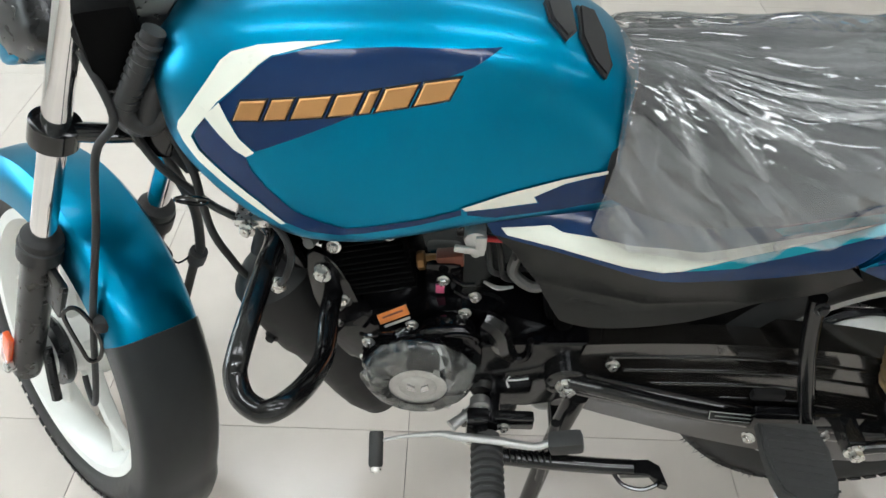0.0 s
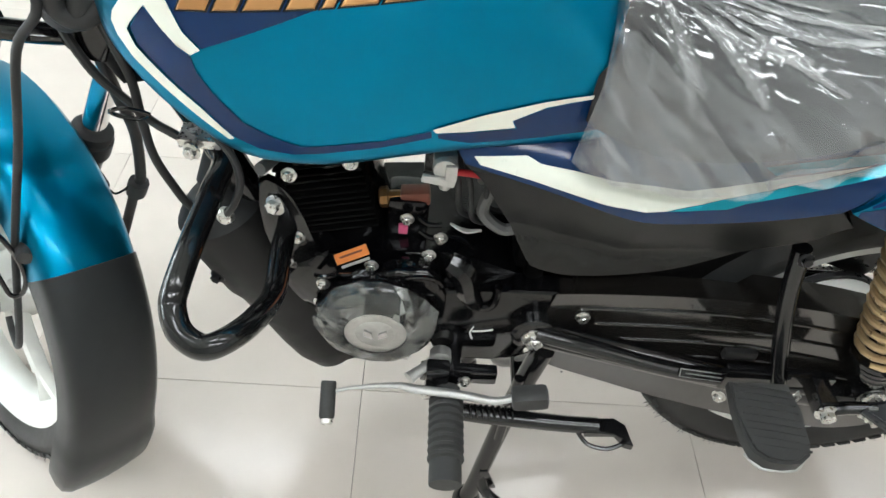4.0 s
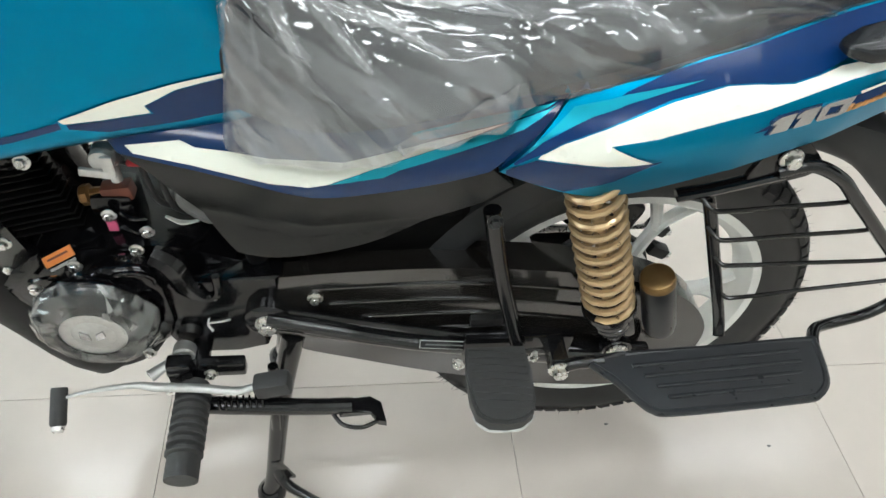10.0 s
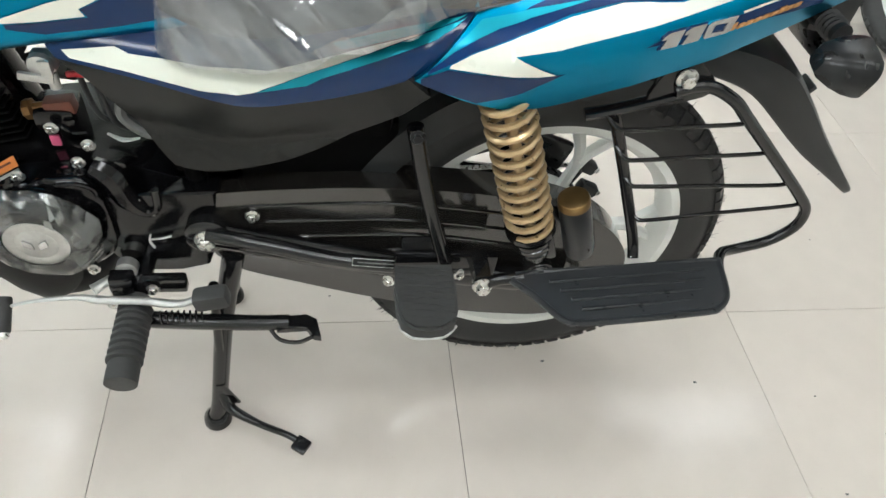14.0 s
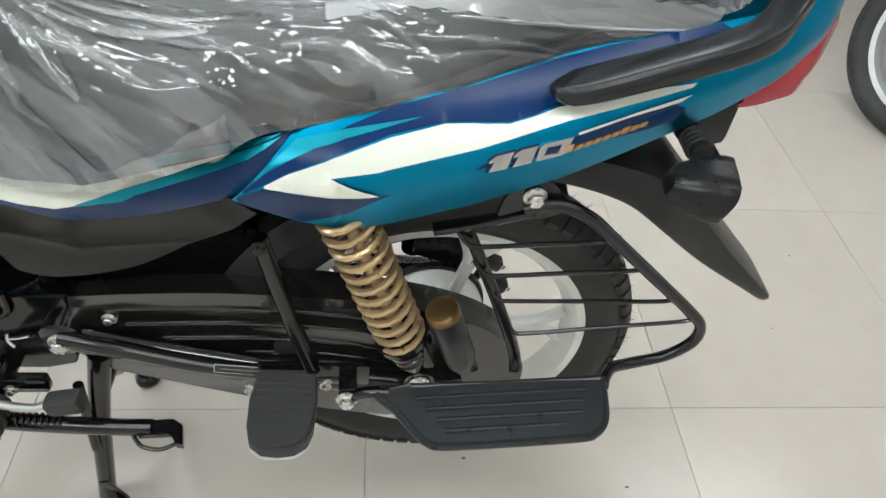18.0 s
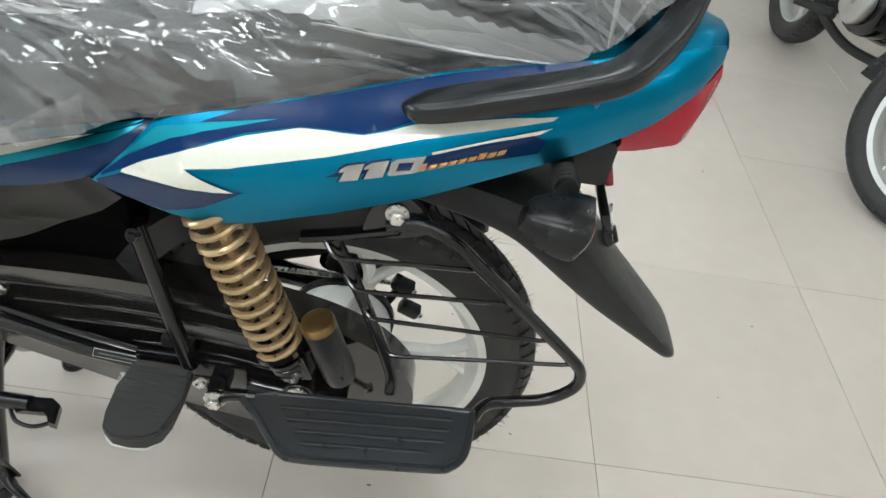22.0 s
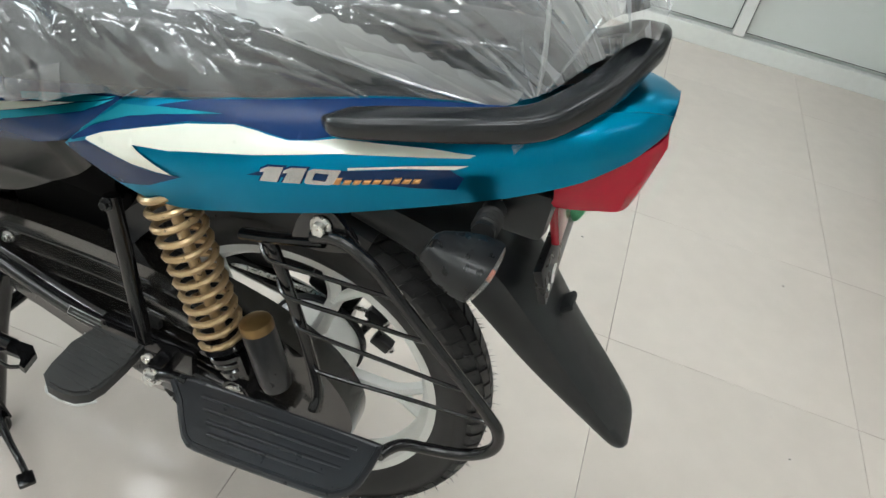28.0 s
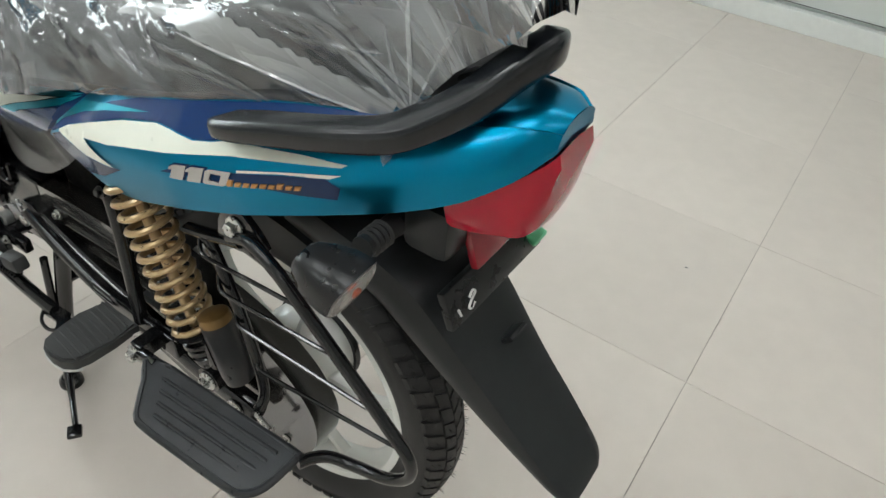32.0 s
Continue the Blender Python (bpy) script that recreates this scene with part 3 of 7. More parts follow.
def make_wheel(name, centre, R, W, rim_r, spoke_at, place, rear, owner=None, rim_mat=None, hairs=True, label="", forked=True):
    owner = owner or bike
    rim_mat = rim_mat or RIM
    hub = part(name, hub_mesh(rear), rim_mat, owner, label)
    m = place @ Matrix.Translation(centre)
    bm = bmesh.new()
    half = W / 2
    sec = []
    for i in range(17):
        s = -1 + 2 * i / 16
        y = s * half
        sec.append((R - 0.40 * half * abs(s) ** 2.6 - (0.012 if abs(s) > 0.99 else 0), y))
    wall = [(rim_r + 0.030, half * 1.04), (rim_r + 0.012, half * 0.86), (rim_r - 0.004, half * 0.62), (rim_r - 0.006, 0)]
    section = sec + wall + [(r, -y) for r, y in wall[-2::-1]]
    ring_mesh(bm, section, 96)
    tyre = part("tyre", bm, RUBBER, hub, "new black rubber tyre with tread hairs")
    bm = bmesh.new()
    tyre_tread(bm, R, half, 72)
    tread = part("tread", bm, RUBBER, hub, "", 20)
    made = [tyre, tread]
    if hairs:
        bm = bmesh.new()
        rng = random.Random(3)
        for i in range(760):
            w = 2 * math.pi * rng.random()
            s = rng.choice((-0.9, -0.75, -0.3, 0.3, 0.75, 0.9, 0.98))
            y = s * half
            r0 = R - 0.40 * half * abs(s) ** 2.6
            u = Vector((math.cos(w), 0.35 * s, math.sin(w))).normalized()
            base = Vector((r0 * math.cos(w), y, r0 * math.sin(w)))
            side = Vector((-math.sin(w), rng.uniform(-0.5, 0.5), math.cos(w))) * rng.uniform(-0.6, 0.6)
            tip = base + (u + side).normalized() * rng.uniform(0.007, 0.016)
            e1 = Vector((-math.sin(w), 0, math.cos(w))) * 0.0008
            e2 = Vector((0, 0.0008, 0))
            a, b, c, d = (bm.verts.new(q) for q in (base + e1, base - e1 + e2, base - e2, tip))
            bm.faces.new((a, b, d)), bm.faces.new((b, c, d)), bm.faces.new((c, a, d))
        made.append(part("tyre_hairs", bm, RUBBER, hub, "fine moulding hairs of a new tyre", 0, "stuff"))
    bm = bmesh.new()
    rw = 0.030
    ring_mesh(bm, [(rim_r + 0.006, -rw), (rim_r + 0.008, -rw + 0.004), (rim_r - 0.004, -rw + 0.007), (rim_r - 0.010, -0.012), (rim_r - 0.010, 0.012), (rim_r - 0.004, rw - 0.007), (rim_r + 0.008, rw - 0.004), (rim_r + 0.006, rw), (rim_r - 0.010, rw - 0.001), (rim_r - 0.018, 0.020), (rim_r - 0.026, 0.008), (rim_r - 0.026, -0.008), (rim_r - 0.018, -0.020), (rim_r - 0.010, -rw + 0.001)], 96)
    made.append(part("rim", bm, rim_mat, hub, "white painted alloy rim" if rim_mat is RIM else ""))
    for i in range(5):
        bm = bmesh.new()
        w = radians(spoke_at + 72 * i)
        def at(r, dw, y=0.0):
            return Vector((r * math.cos(w + dw), y, r * math.sin(w + dw)))
        if forked:
            tube(bm, [at(0.045, 0), at(0.10, 0), at(rim_r - 0.075, 0)], [0.017, 0.0125, 0.0125], 8, 3, flat=0.75)
        else:
            tube(bm, [at(0.045, 0), at(0.10, 0), at(rim_r - 0.045, 0), at(rim_r - 0.016, 0)], [0.015, 0.0095, 0.0095, 0.020], 8, 3, flat=0.9)
        for s in (-1, 1) if forked else ():
            tube(bm, [at(rim_r - 0.088, 0), at(rim_r - 0.060, s * 0.05), at(rim_r - 0.018, s * 0.165)], [0.011, 0.010, 0.0115], 8, 4, flat=0.75)
        made.append(part("spoke", bm, rim_mat, hub))
    hub.matrix_basis = m
    for o in made:
        o.matrix_parent_inverse = Matrix()
        o.matrix_basis = Matrix()
    return hub


def hub_mesh(rear):
    bm = bmesh.new()
    if rear:
        lathe(bm, [(0.03, -0.05), (0.074, -0.046), (0.078, -0.02), (0.07, 0.02), (0.055, 0.045), (0.03, 0.05)], (0, 0, 0), (0, -1, 0), 40)
    else:
        lathe(bm, [(0.02, -0.05), (0.062, -0.046), (0.066, -0.02), (0.045, 0.02), (0.04, 0.05), (0.02, 0.055)], (0, 0, 0), (0, -1, 0), 40)
    return bm


rear_wheel = make_wheel("rear_wheel", RAXLE, 0.2925, 0.084, 0.222, 2, Matrix(), True, label="white five-spoke alloy rear wheel with black tyre")
front_wheel = make_wheel("front_wheel", FAXLE, 0.284, 0.074, 0.222, 20, STEER, False, label="white five-spoke alloy front wheel turned to its right")


# fuel tank
def tank_ring(x, w, zb, zt):
    """A rounded section, widest low down, with a knee recess under the shoulder at the back."""
    n, mid = 72, zb + 0.22 * (zt - zb)
    shoulder = float(np.interp(x, [-0.70, -0.60, -0.565, -0.535, -0.507, -0.48, -0.46], [0.905, 0.884, 0.876, 0.864, 0.845, 0.816, 0.79]))
    deep = float(np.interp(x, [-0.72, -0.58, -0.50, -0.455], [0.0, 0.010, 0.010, 0.004]))
    ring = []
    for i in range(n):
        a = 2 * math.pi * i / n + 0.5 * math.pi
        c, s = math.cos(a), math.sin(a)
        power = 2 / 2.9 if s > 0 else 2 / 5.0
        z = mid + math.copysign(abs(s) ** power, s) * ((zt - mid) if s > 0 else (mid - zb))
        y = math.copysign(abs(c) ** power, c) * w
        k = min(max((shoulder - z) / 0.035, 0.0), 1.0)
        y -= math.copysign(1, y) * min(abs(y), deep * k * k * (3 - 2 * k))
        ring.append((x, y, z))
    return ring


def interp_rows(rows, k=6):
    """Smooth rows of numbers along their first column."""
    a = np.array(rows, float)
    out = []
    for i in range(len(a) - 1):
        p0, p1, p2, p3 = a[max(i - 1, 0)], a[i], a[i + 1], a[min(i + 2, len(a) - 1)]
        for j in range(k):
            s = j / k
            out.append(0.5 * (2 * p1 + (p2 - p0) * s + (2 * p0 - 5 * p1 + 4 * p2 - p3) * s * s + (3 * p1 - p0 - 3 * p2 + p3) * s**3))
    out.append(a[-1])
    return out


TANK = [(-0.928, 0.040, 0.800, 0.838), (-0.915, 0.068, 0.770, 0.872), (-0.885, 0.092, 0.738, 0.896), (-0.84, 0.110, 0.701, 0.910), (-0.79, 0.119, 0.674, 0.918), (-0.72, 0.122, 0.672, 0.922), (-0.63, 0.118, 0.686, 0.920), (-0.55, 0.107, 0.694, 0.905), (-0.49, 0.096, 0.698, 0.878), (-0.455, 0.084, 0.704, 0.846)]
bm = bmesh.new()
loft(bm, [tank_ring(*row) for row in interp_rows(TANK)])
tank = part("fuel_tank", bm, TEAL, bike, "teal metallic fuel tank with white and navy decals", 50)


# seat
def seat_ring(x, w, zb, zt, grow=0.0, n=28):
    """Rounded slab section, bottom edge to bottom edge over the top."""
    pts = []
    for i in range(n + 1):
        a = math.pi * i / n
        c, s = math.cos(a), math.sin(a)
        y = -math.copysign(abs(c) ** 0.55, c) * (w + grow)
        z = zb + (abs(s) ** 0.75) * (zt - zb + grow)
        pts.append((x, y, z))
    return pts


SEAT_ROWS = [(-0.492, 0.070, 0.745, 0.835), (-0.47, 0.095, 0.735, 0.848), (-0.40, 0.122, 0.728, 0.842), (-0.30, 0.138, 0.752, 0.838), (-0.18, 0.112, 0.772, 0.842), (-0.06, 0.094, 0.798, 0.866), (0.06, 0.064, 0.834, 0.897), (0.16, 0.058, 0.862, 0.916), (0.24, 0.048, 0.886, 0.922), (0.278, 0.034, 0.898, 0.914)]
bm = bmesh.new()
loft(bm, [seat_ring(*row) for row in interp_rows(SEAT_ROWS, 4)])
part("seat", bm, SEAT, bike, "long black vinyl dual seat")


# side panel: painted upper strip and grained black lower half
def side_y(x, z):
    """Half width of the side cover and the tail cowl at x, z."""
    ridge = np.interp(x, [-0.60, -0.52, -0.41, -0.236, -0.133, 0.0, 0.09, 0.16, 0.24, 0.305, 0.341, 0.362], [0.097, 0.105, 0.126, 0.150, 0.164, 0.161, 0.147, 0.128, 0.106, 0.083, 0.060, 0.034])
    zr = np.interp(x, [-0.60, -0.41, -0.236, -0.10, 0.0, 0.09, 0.24, 0.37], [0.675, 0.662, 0.705, 0.735, 0.755, 0.775, 0.825, 0.872])
    up = max(z - zr, 0.0)
    down = max(zr - z, 0.0)
    lip = max(down - 0.080, 0.0)
    return ridge - 0.9 * up * up / 0.06 - 0.16 * down - 1.4 * down * down + 0.6 * lip


def cover_sheet(name, upper, lower, mat, n=40, m=12, thick=0.003, label="", inset=0.0, side=-1, tuck=0.0):
    """A moulded cover between two edge lines in x, z, bulging as side_y says, with a returned rim."""
    bm = bmesh.new()
    up, lo = smooth_path([(x, z, 0) for x, z in upper], 8), smooth_path([(x, z, 0) for x, z in lower], 8)

    def along(path, s):
        lengths = [0.0]
        for a, b in zip(path, path[1:]):
            lengths.append(lengths[-1] + (b - a).length)
        d = s * lengths[-1]
        return np.interp(d, lengths, [p.x for p in path]), np.interp(d, lengths, [p.y for p in path])

    rings = []
    for i in range(n + 1):
        (ux, uz), (lx, lz) = along(up, i / n), along(lo, i / n)
        ring = []
        for j in range(m + 1):
            s = j / m
            x, z = ux + (lx - ux) * s, uz + (lz - uz) * s
            ring.append((x, side * (side_y(x, z) - inset - tuck * min(max((i / n - 0.925) / 0.035, 0.0), 1.0)), z))
        first, last = ring[0], ring[-1]
        ring = [(first[0], first[1] - side * 0.005, first[2] - 0.002)] + ring + [(last[0], last[1] - side * 0.014, last[2] + 0.003)]
        rings.append(ring)
    end0 = [(x, y - side * 0.014, z) for x, y, z in rings[0]]
    end1 = [(x, y - side * 0.014, z) for x, y, z in rings[-1]]
    loft(bm, [end0] + rings + [end1], open_ring=True)
    return part(name, bm, mat, bike, label, 40)


# upper edge runs under the seat, lower edge is the colour break
PANEL_TOP = [(-0.600, 0.702), (-0.53, 0.712), (-0.46, 0.728), (-0.36, 0.748), (-0.26, 0.758), (-0.176, 0.768), (-0.150, 0.774)]
PANEL_BREAK = [(-0.588, 0.684), (-0.50, 0.665), (-0.41, 0.648), (-0.34, 0.662), (-0.28, 0.683), (-0.238, 0.703), (-0.212, 0.712)]
PANEL_LOW = [(-0.566, 0.662), (-0.540, 0.612), (-0.507, 0.552), (-0.492, 0.537), (-0.445, 0.538), (-0.36, 0.568), (-0.29, 0.612), (-0.235, 0.652), (-0.210, 0.676)]
for side in (-1, 1):
    upper_panel = cover_sheet("side_panel", PANEL_TOP, PANEL_BREAK, NAVY, label="navy side panel with white and teal stripes", side=side, tuck=0.006)
    cover_sheet("lower_side_panel", [(x, z - 0.001) for x, z in PANEL_BREAK[:-1]], PANEL_LOW, PANELM, inset=0.002, label="grained black lower side panel", side=side, tuck=0.005)
    if side < 0:
        panel_left = upper_panel

COWL_TOP = [(-0.168, 0.770), (-0.08, 0.795), (0.02, 0.822), (0.12, 0.848), (0.21, 0.868), (0.29, 0.884), (0.336, 0.892), (0.361, 0.888)]
COWL_LOW = [(-0.230, 0.704), (-0.20, 0.690), (-0.15, 0.673), (-0.09, 0.671), (-0.01, 0.700), (0.08, 0.730), (0.19, 0.768), (0.28, 0.806), (0.333, 0.842), (0.361, 0.872)]
for side in (-1, 1):
    cowl = cover_sheet("tail_cowl", COWL_TOP, COWL_LOW, TEAL, 56, 14, label="teal tail cowl with navy, white and silver decals", side=side)
    if side < 0:
        cowl_left = cowl
# seat base between the cowls
bm = bmesh.new()
rings = []
for i in range(25):
    x = -0.20 + 0.46 * i / 24
    zt = float(np.interp(x, [p for p, _ in COWL_TOP], [q for _, q in COWL_TOP])) if x > -0.168 else 0.762
    w = side_y(x, zt) - 0.007
    rings.append([(x, -w, zt - 0.010), (x, -w * 0.5, zt - 0.004), (x, w * 0.5, zt - 0.004), (x, w, zt - 0.010), (x, w, zt - 0.03), (x, -w, zt - 0.03)])
loft(bm, rings)
part("seat_base", bm, SEAT, bike, "black plastic seat base")
# rear deck joins both cowls behind the seat; beside the seat an added black strip lies lower, for the shade in the gap
deck_line = [(v[0], v[1]) for v in smooth_path([(p, q, 0) for p, q in COWL_TOP[3:]], 5)]
for name, mat, label, first, last, drop in (("deck_gap_shade", SOFT, "black strip standing in for the shaded gap beside the seat", -9, 0.215, 0.007), ("tail_deck", TEAL, "teal rear deck of the tail", 0.20, 9, 0.0015)):
    bm = bmesh.new()
    rings = []
    for x, z in deck_line:
        if first <= x <= last:
            w = side_y(x, z) - 0.004
            rings.append([(x, -w + 2 * w * j / 20, z + 0.011 * (1 - abs(2 * j / 20 - 1) ** 3.2) - drop) for j in range(21)])
    loft(bm, rings, open_ring=True)
    part(name, bm, mat, bike, label)
# tail end cap
bm = bmesh.new()
w = side_y(0.361, 0.884)
plate_ring = [(0.3615, -w + 2 * w * j / 10, 0.887 + 0.010 * (1 - abs(2 * j / 10 - 1) ** 3.2)) for j in range(11)] + [(0.3605, w - 2 * w * j / 10, 0.871) for j in range(11)]
bm.faces.new([bm.verts.new(q) for q in plate_ring])
part("tail_end", bm, TEAL, bike)

# tail light
bm = bmesh.new()
rings = []
for x, zt, zb, w in interp_rows([(0.278, 0.803, 0.768, 0.070), (0.300, 0.816, 0.771, 0.068), (0.325, 0.834, 0.775, 0.060), (0.348, 0.855, 0.780, 0.050), (0.358, 0.864, 0.806, 0.040), (0.363, 0.871, 0.844, 0.032)], 4):
    rings.append([(x, -w, zt), (x + 0.004, -w * 0.99, (zt + zb) / 2), (x + 0.002, -w * 0.88, zb + 0.004), (x + 0.003, -w * 0.5, zb - 0.002), (x + 0.004, 0, zb - 0.004), (x + 0.003, w * 0.5, zb - 0.002), (x + 0.002, w * 0.88, zb + 0.004), (x + 0.004, w * 0.99, (zt + zb) / 2), (x, w, zt), (x, 0, zt + 0.004)])
loft(bm, rings)
tail_light = part("tail_light", bm, LENS, bike, "red wrap-around tail light lens")
# housing and reflector below it
bm = bmesh.new()
box(bm, (0.258, 0, 0.755), (0.055, 0.135, 0.06), 0.012)
part("tail_light_housing", bm, MATTE, bike, "black tail light housing")
bm = bmesh.new()
box(bm, (0.290, 0, 0.732), (0.010, 0.064, 0.056), 0.003, Matrix.Rotation(radians(-20), 3, "Y"))
part("rear_reflector", bm, REDREF, bike, "dark red rear reflector")

# rear mudflap
bm = bmesh.new()
rings = []
for x, z, w, fl, dx, dz in interp_rows([(0.08, 0.715, 0.075, 0.030, -0.1, -1), (0.17, 0.703, 0.078, 0.040, -0.35, -0.9), (0.245, 0.675, 0.075, 0.052, -0.75, -0.6), (0.30, 0.625, 0.070, 0.050, -0.8, -0.5), (0.36, 0.56, 0.062, 0.034, -0.8, -0.6), (0.42, 0.50, 0.056, 0.018, -0.75, -0.65), (0.462, 0.458, 0.048, 0.008, -0.7, -0.7), (0.474, 0.443, 0.030, 0.003, -0.7, -0.7)], 5):
    ring = []
    for y, f in ((-w, 1.0), (-w * 1.0, 0.5), (-w * 0.93, 0.08), (-w * 0.7, -0.05), (-w * 0.25, -0.1), (w * 0.25, -0.1), (w * 0.7, -0.05), (w * 0.93, 0.08), (w, 0.5), (w, 1.0)):
        ring.append((x + dx * fl * f, y, z + dz * fl * f))
    back = [(px - 0.004 * 0.7, py * 0.95, pz - 0.004) for px, py, pz in ring[::-1]]
    rings.append(ring + back)
loft(bm, rings)
part("mudflap", bm, MATTE, bike, "long black plastic rear mudguard flap", 45)
bm = bmesh.new()
box(bm, (0.334, 0.012, 0.597), (0.008, 0.034, 0.030), 0.004, Matrix.Rotation(radians(42), 3, "Y"))
part("flap_boss", bm, MATTE, bike)
# plate bracket
bm = bmesh.new()
box(bm, (0.299, 0.012, 0.681), (0.010, 0.185, 0.045), 0.003, Matrix.Rotation(radians(-22), 3, "Y"))
bracket = part("plate_bracket", bm, SATIN, bike, "black number plate bracket")
bm = bmesh.new()
lathe(bm, [(0.012, 0), (0.012, 0.014), (0.009, 0.016)], (0.302, 0.088, 0.684), (1, 0, -0.4), 20)
part("stud", bm, GREEN, bracket, "green plastic stud")
for pts in ([(0.3275, -0.045, 0.700), (0.3272, -0.040, 0.706), (0.3275, -0.034, 0.700), (0.328, -0.040, 0.694), (0.3295, -0.046, 0.688), (0.3292, -0.040, 0.682), (0.329, -0.034, 0.687)], [(0.3275, -0.064, 0.696), (0.329, -0.060, 0.686)]):
    bm = bmesh.new()
    tube(bm, [(x - 0.0205, y - 0.004, z - 0.015) for x, y, z in pts], 0.0015, 6, 4)
    part("paint_mark", bm, MARK, bracket, "white inspection paint mark")
# inner mudguard over the tyre
bm = bmesh.new()
rings = []
for i in range(25):
    w = radians(72 + 100 * i / 24)
    r = 0.335
    rings.append([((r - d) * math.cos(w), y, 0.335 + (r - d) * math.sin(w)) for y, d in ((-0.062, 0.05), (-0.060, 0.012), (-0.045, 0.0), (0.045, 0.0), (0.060, 0.012), (0.062, 0.05), (0.056, 0.05), (0.054, 0.014), (0.043, 0.004), (-0.043, 0.004), (-0.054, 0.014), (-0.056, 0.05))])
loft(bm, rings)
part("inner_mudguard", bm, MATTE, bike, "black inner rear mudguard")

# grab rail: a flat loop round the back of the seat
GRAB = [(0.060, -0.132, 0.828), (0.085, -0.140, 0.835), (0.13, -0.139, 0.849), (0.20, -0.131, 0.868), (0.245, -0.118, 0.880), (0.270, -0.096, 0.892), (0.293, -0.068, 0.909), (0.311, -0.032, 0.930), (0.320, 0.0, 0.938)]
full = GRAB + [(x, -y, z) for x, y, z in GRAB[-2::-1]]
bm = bmesh.new()
path = smooth_path(full, 6)
rings = []
for i, q in enumerate(path):
    a, b = path[max(i - 1, 0)], path[min(i + 1, len(path) - 1)]
    d = (b - a).normalized()
    out = d.cross(Vector((0, 0, 1))).normalized()
    s = min(i, len(path) - 1 - i) / len(path)
    wide = float(np.interp(s, [0, 0.015, 0.05, 0.1, 0.2, 0.5], [0.002, 0.011, 0.0205, 0.0205, 0.0175, 0.0140]))
    high = float(np.interp(s, [0, 0.015, 0.05, 0.1, 0.2, 0.5], [0.0015, 0.005, 0.0100, 0.0108, 0.0122, 0.0165]))
    q = q - Vector((0, math.copysign(0.004, q.y) if abs(q.y) > 0.1 else 0.04 * q.y, 0.0))
    up = out.cross(d)
    rings.append([q + out * wide * math.copysign(abs(math.cos(w)) ** 0.42, math.cos(w)) + up * high * math.copysign(abs(math.sin(w)) ** 0.62, math.sin(w)) for w in (2 * math.pi * j / 24 for j in range(24))])
loft(bm, rings)
grab = part("grab_rail", bm, RAILM, bike, "satin black cast grab rail", 60)
for s in (-1, 1):
    bm = bmesh.new()
    tube(bm, [(0.308, s * 0.03, 0.928), (0.285, s * 0.03, 0.918), (0.262, s * 0.03, 0.905)], 0.010, 8, 3, flat=0.6)
    part("bracket", bm, SATIN, grab)

# ---- chain case, swing arm, suspension ----
CASE_TOP = [(-0.475, 0.478), (-0.44, 0.492), (-0.31, 0.500), (-0.20, 0.497), (-0.10, 0.486), (0.0, 0.462), (0.07, 0.425), (0.112, 0.375)]
CASE_END = [(0.122, 0.331), (0.112, 0.285), (0.075, 0.245), (0.02, 0.222), (-0.05, 0.225)]
CASE_LOW = [(-0.13, 0.238), (-0.25, 0.272), (-0.36, 0.312), (-0.45, 0.350), (-0.482, 0.395)]
outline = round_outline(CASE_TOP + CASE_END + CASE_LOW, 4)
chain_case = solid("chain_case", outline, -0.092, -0.045, CASE, 0.010, label="full black plastic chain case")
for z0, z1, x0, x1 in ((0.468, 0.462, -0.42, -0.06), (0.440, 0.430, -0.40, -0.05), (0.412, 0.398, -0.36, -0.04), (0.382, 0.362, -0.30, -0.02)):
    bm = bmesh.new()
    tube(bm, [(x0, -0.0915, z0), ((x0 + x1) / 2, -0.0920, (z0 + z1) / 2 + 0.008), (x1, -0.0915, z1 - 0.012)], 0.0034, 8, 5, flat=0.5)
    part("rib", bm, CASE, chain_case)
bm = bmesh.new()
box(bm, (-0.198, -0.094, 0.398), (0.045, 0.014, 0.018), 0.005)
part("inspection_plug", bm, SOFT, chain_case, "black rubber inspection plug")
bolt(chain_case, (-0.417, -0.093, 0.452), r=0.0065)
bolt(chain_case, (-0.455, -0.093, 0.405), r=0.0055)
bolt(chain_case, (0.06, -0.093, 0.27), r=0.005)
for y in (-0.108, 0.095):
    s = -1 if y < 0 else 1
    bar("swing_arm", [(-0.474, s * 0.10, 0.425), (-0.30, s * 0.107, 0.385), (-0.10, s * 0.112, 0.345), (0.03, s * 0.112, 0.331)], 0.016, GLOSS, "black tubular swing arm", 12, 4, flat=1.3)
bolt(bike, (-0.475, -0.112, 0.428), r=0.0105, name="pivot_bolt")
bm = bmesh.new()
lathe(bm, [(0.028, 0), (0.028, 0.02), (0.022, 0.024)], (-0.475, -0.088, 0.428), (0, -1, 0), 28)
part("pivot_boss", bm, GLOSS, bike)
bolt(bike, (0.0, -0.128, 0.331), r=0.011, name="axle_nut")
bm = bmesh.new()
rod(bm, (0.0, -0.13, 0.331), (0.0, -0.150, 0.331), 0.006, 12)
rod(bm, (0.012, -0.118, 0.345), (0.055, -0.118, 0.315), 0.004, 10)
part("chain_adjuster", bm, STEEL, bike, "zinc plated chain adjuster")
bolt(bike, (0.055, -0.118, 0.315), (1, 0, -0.7), 0.006, name="adjuster_nut")


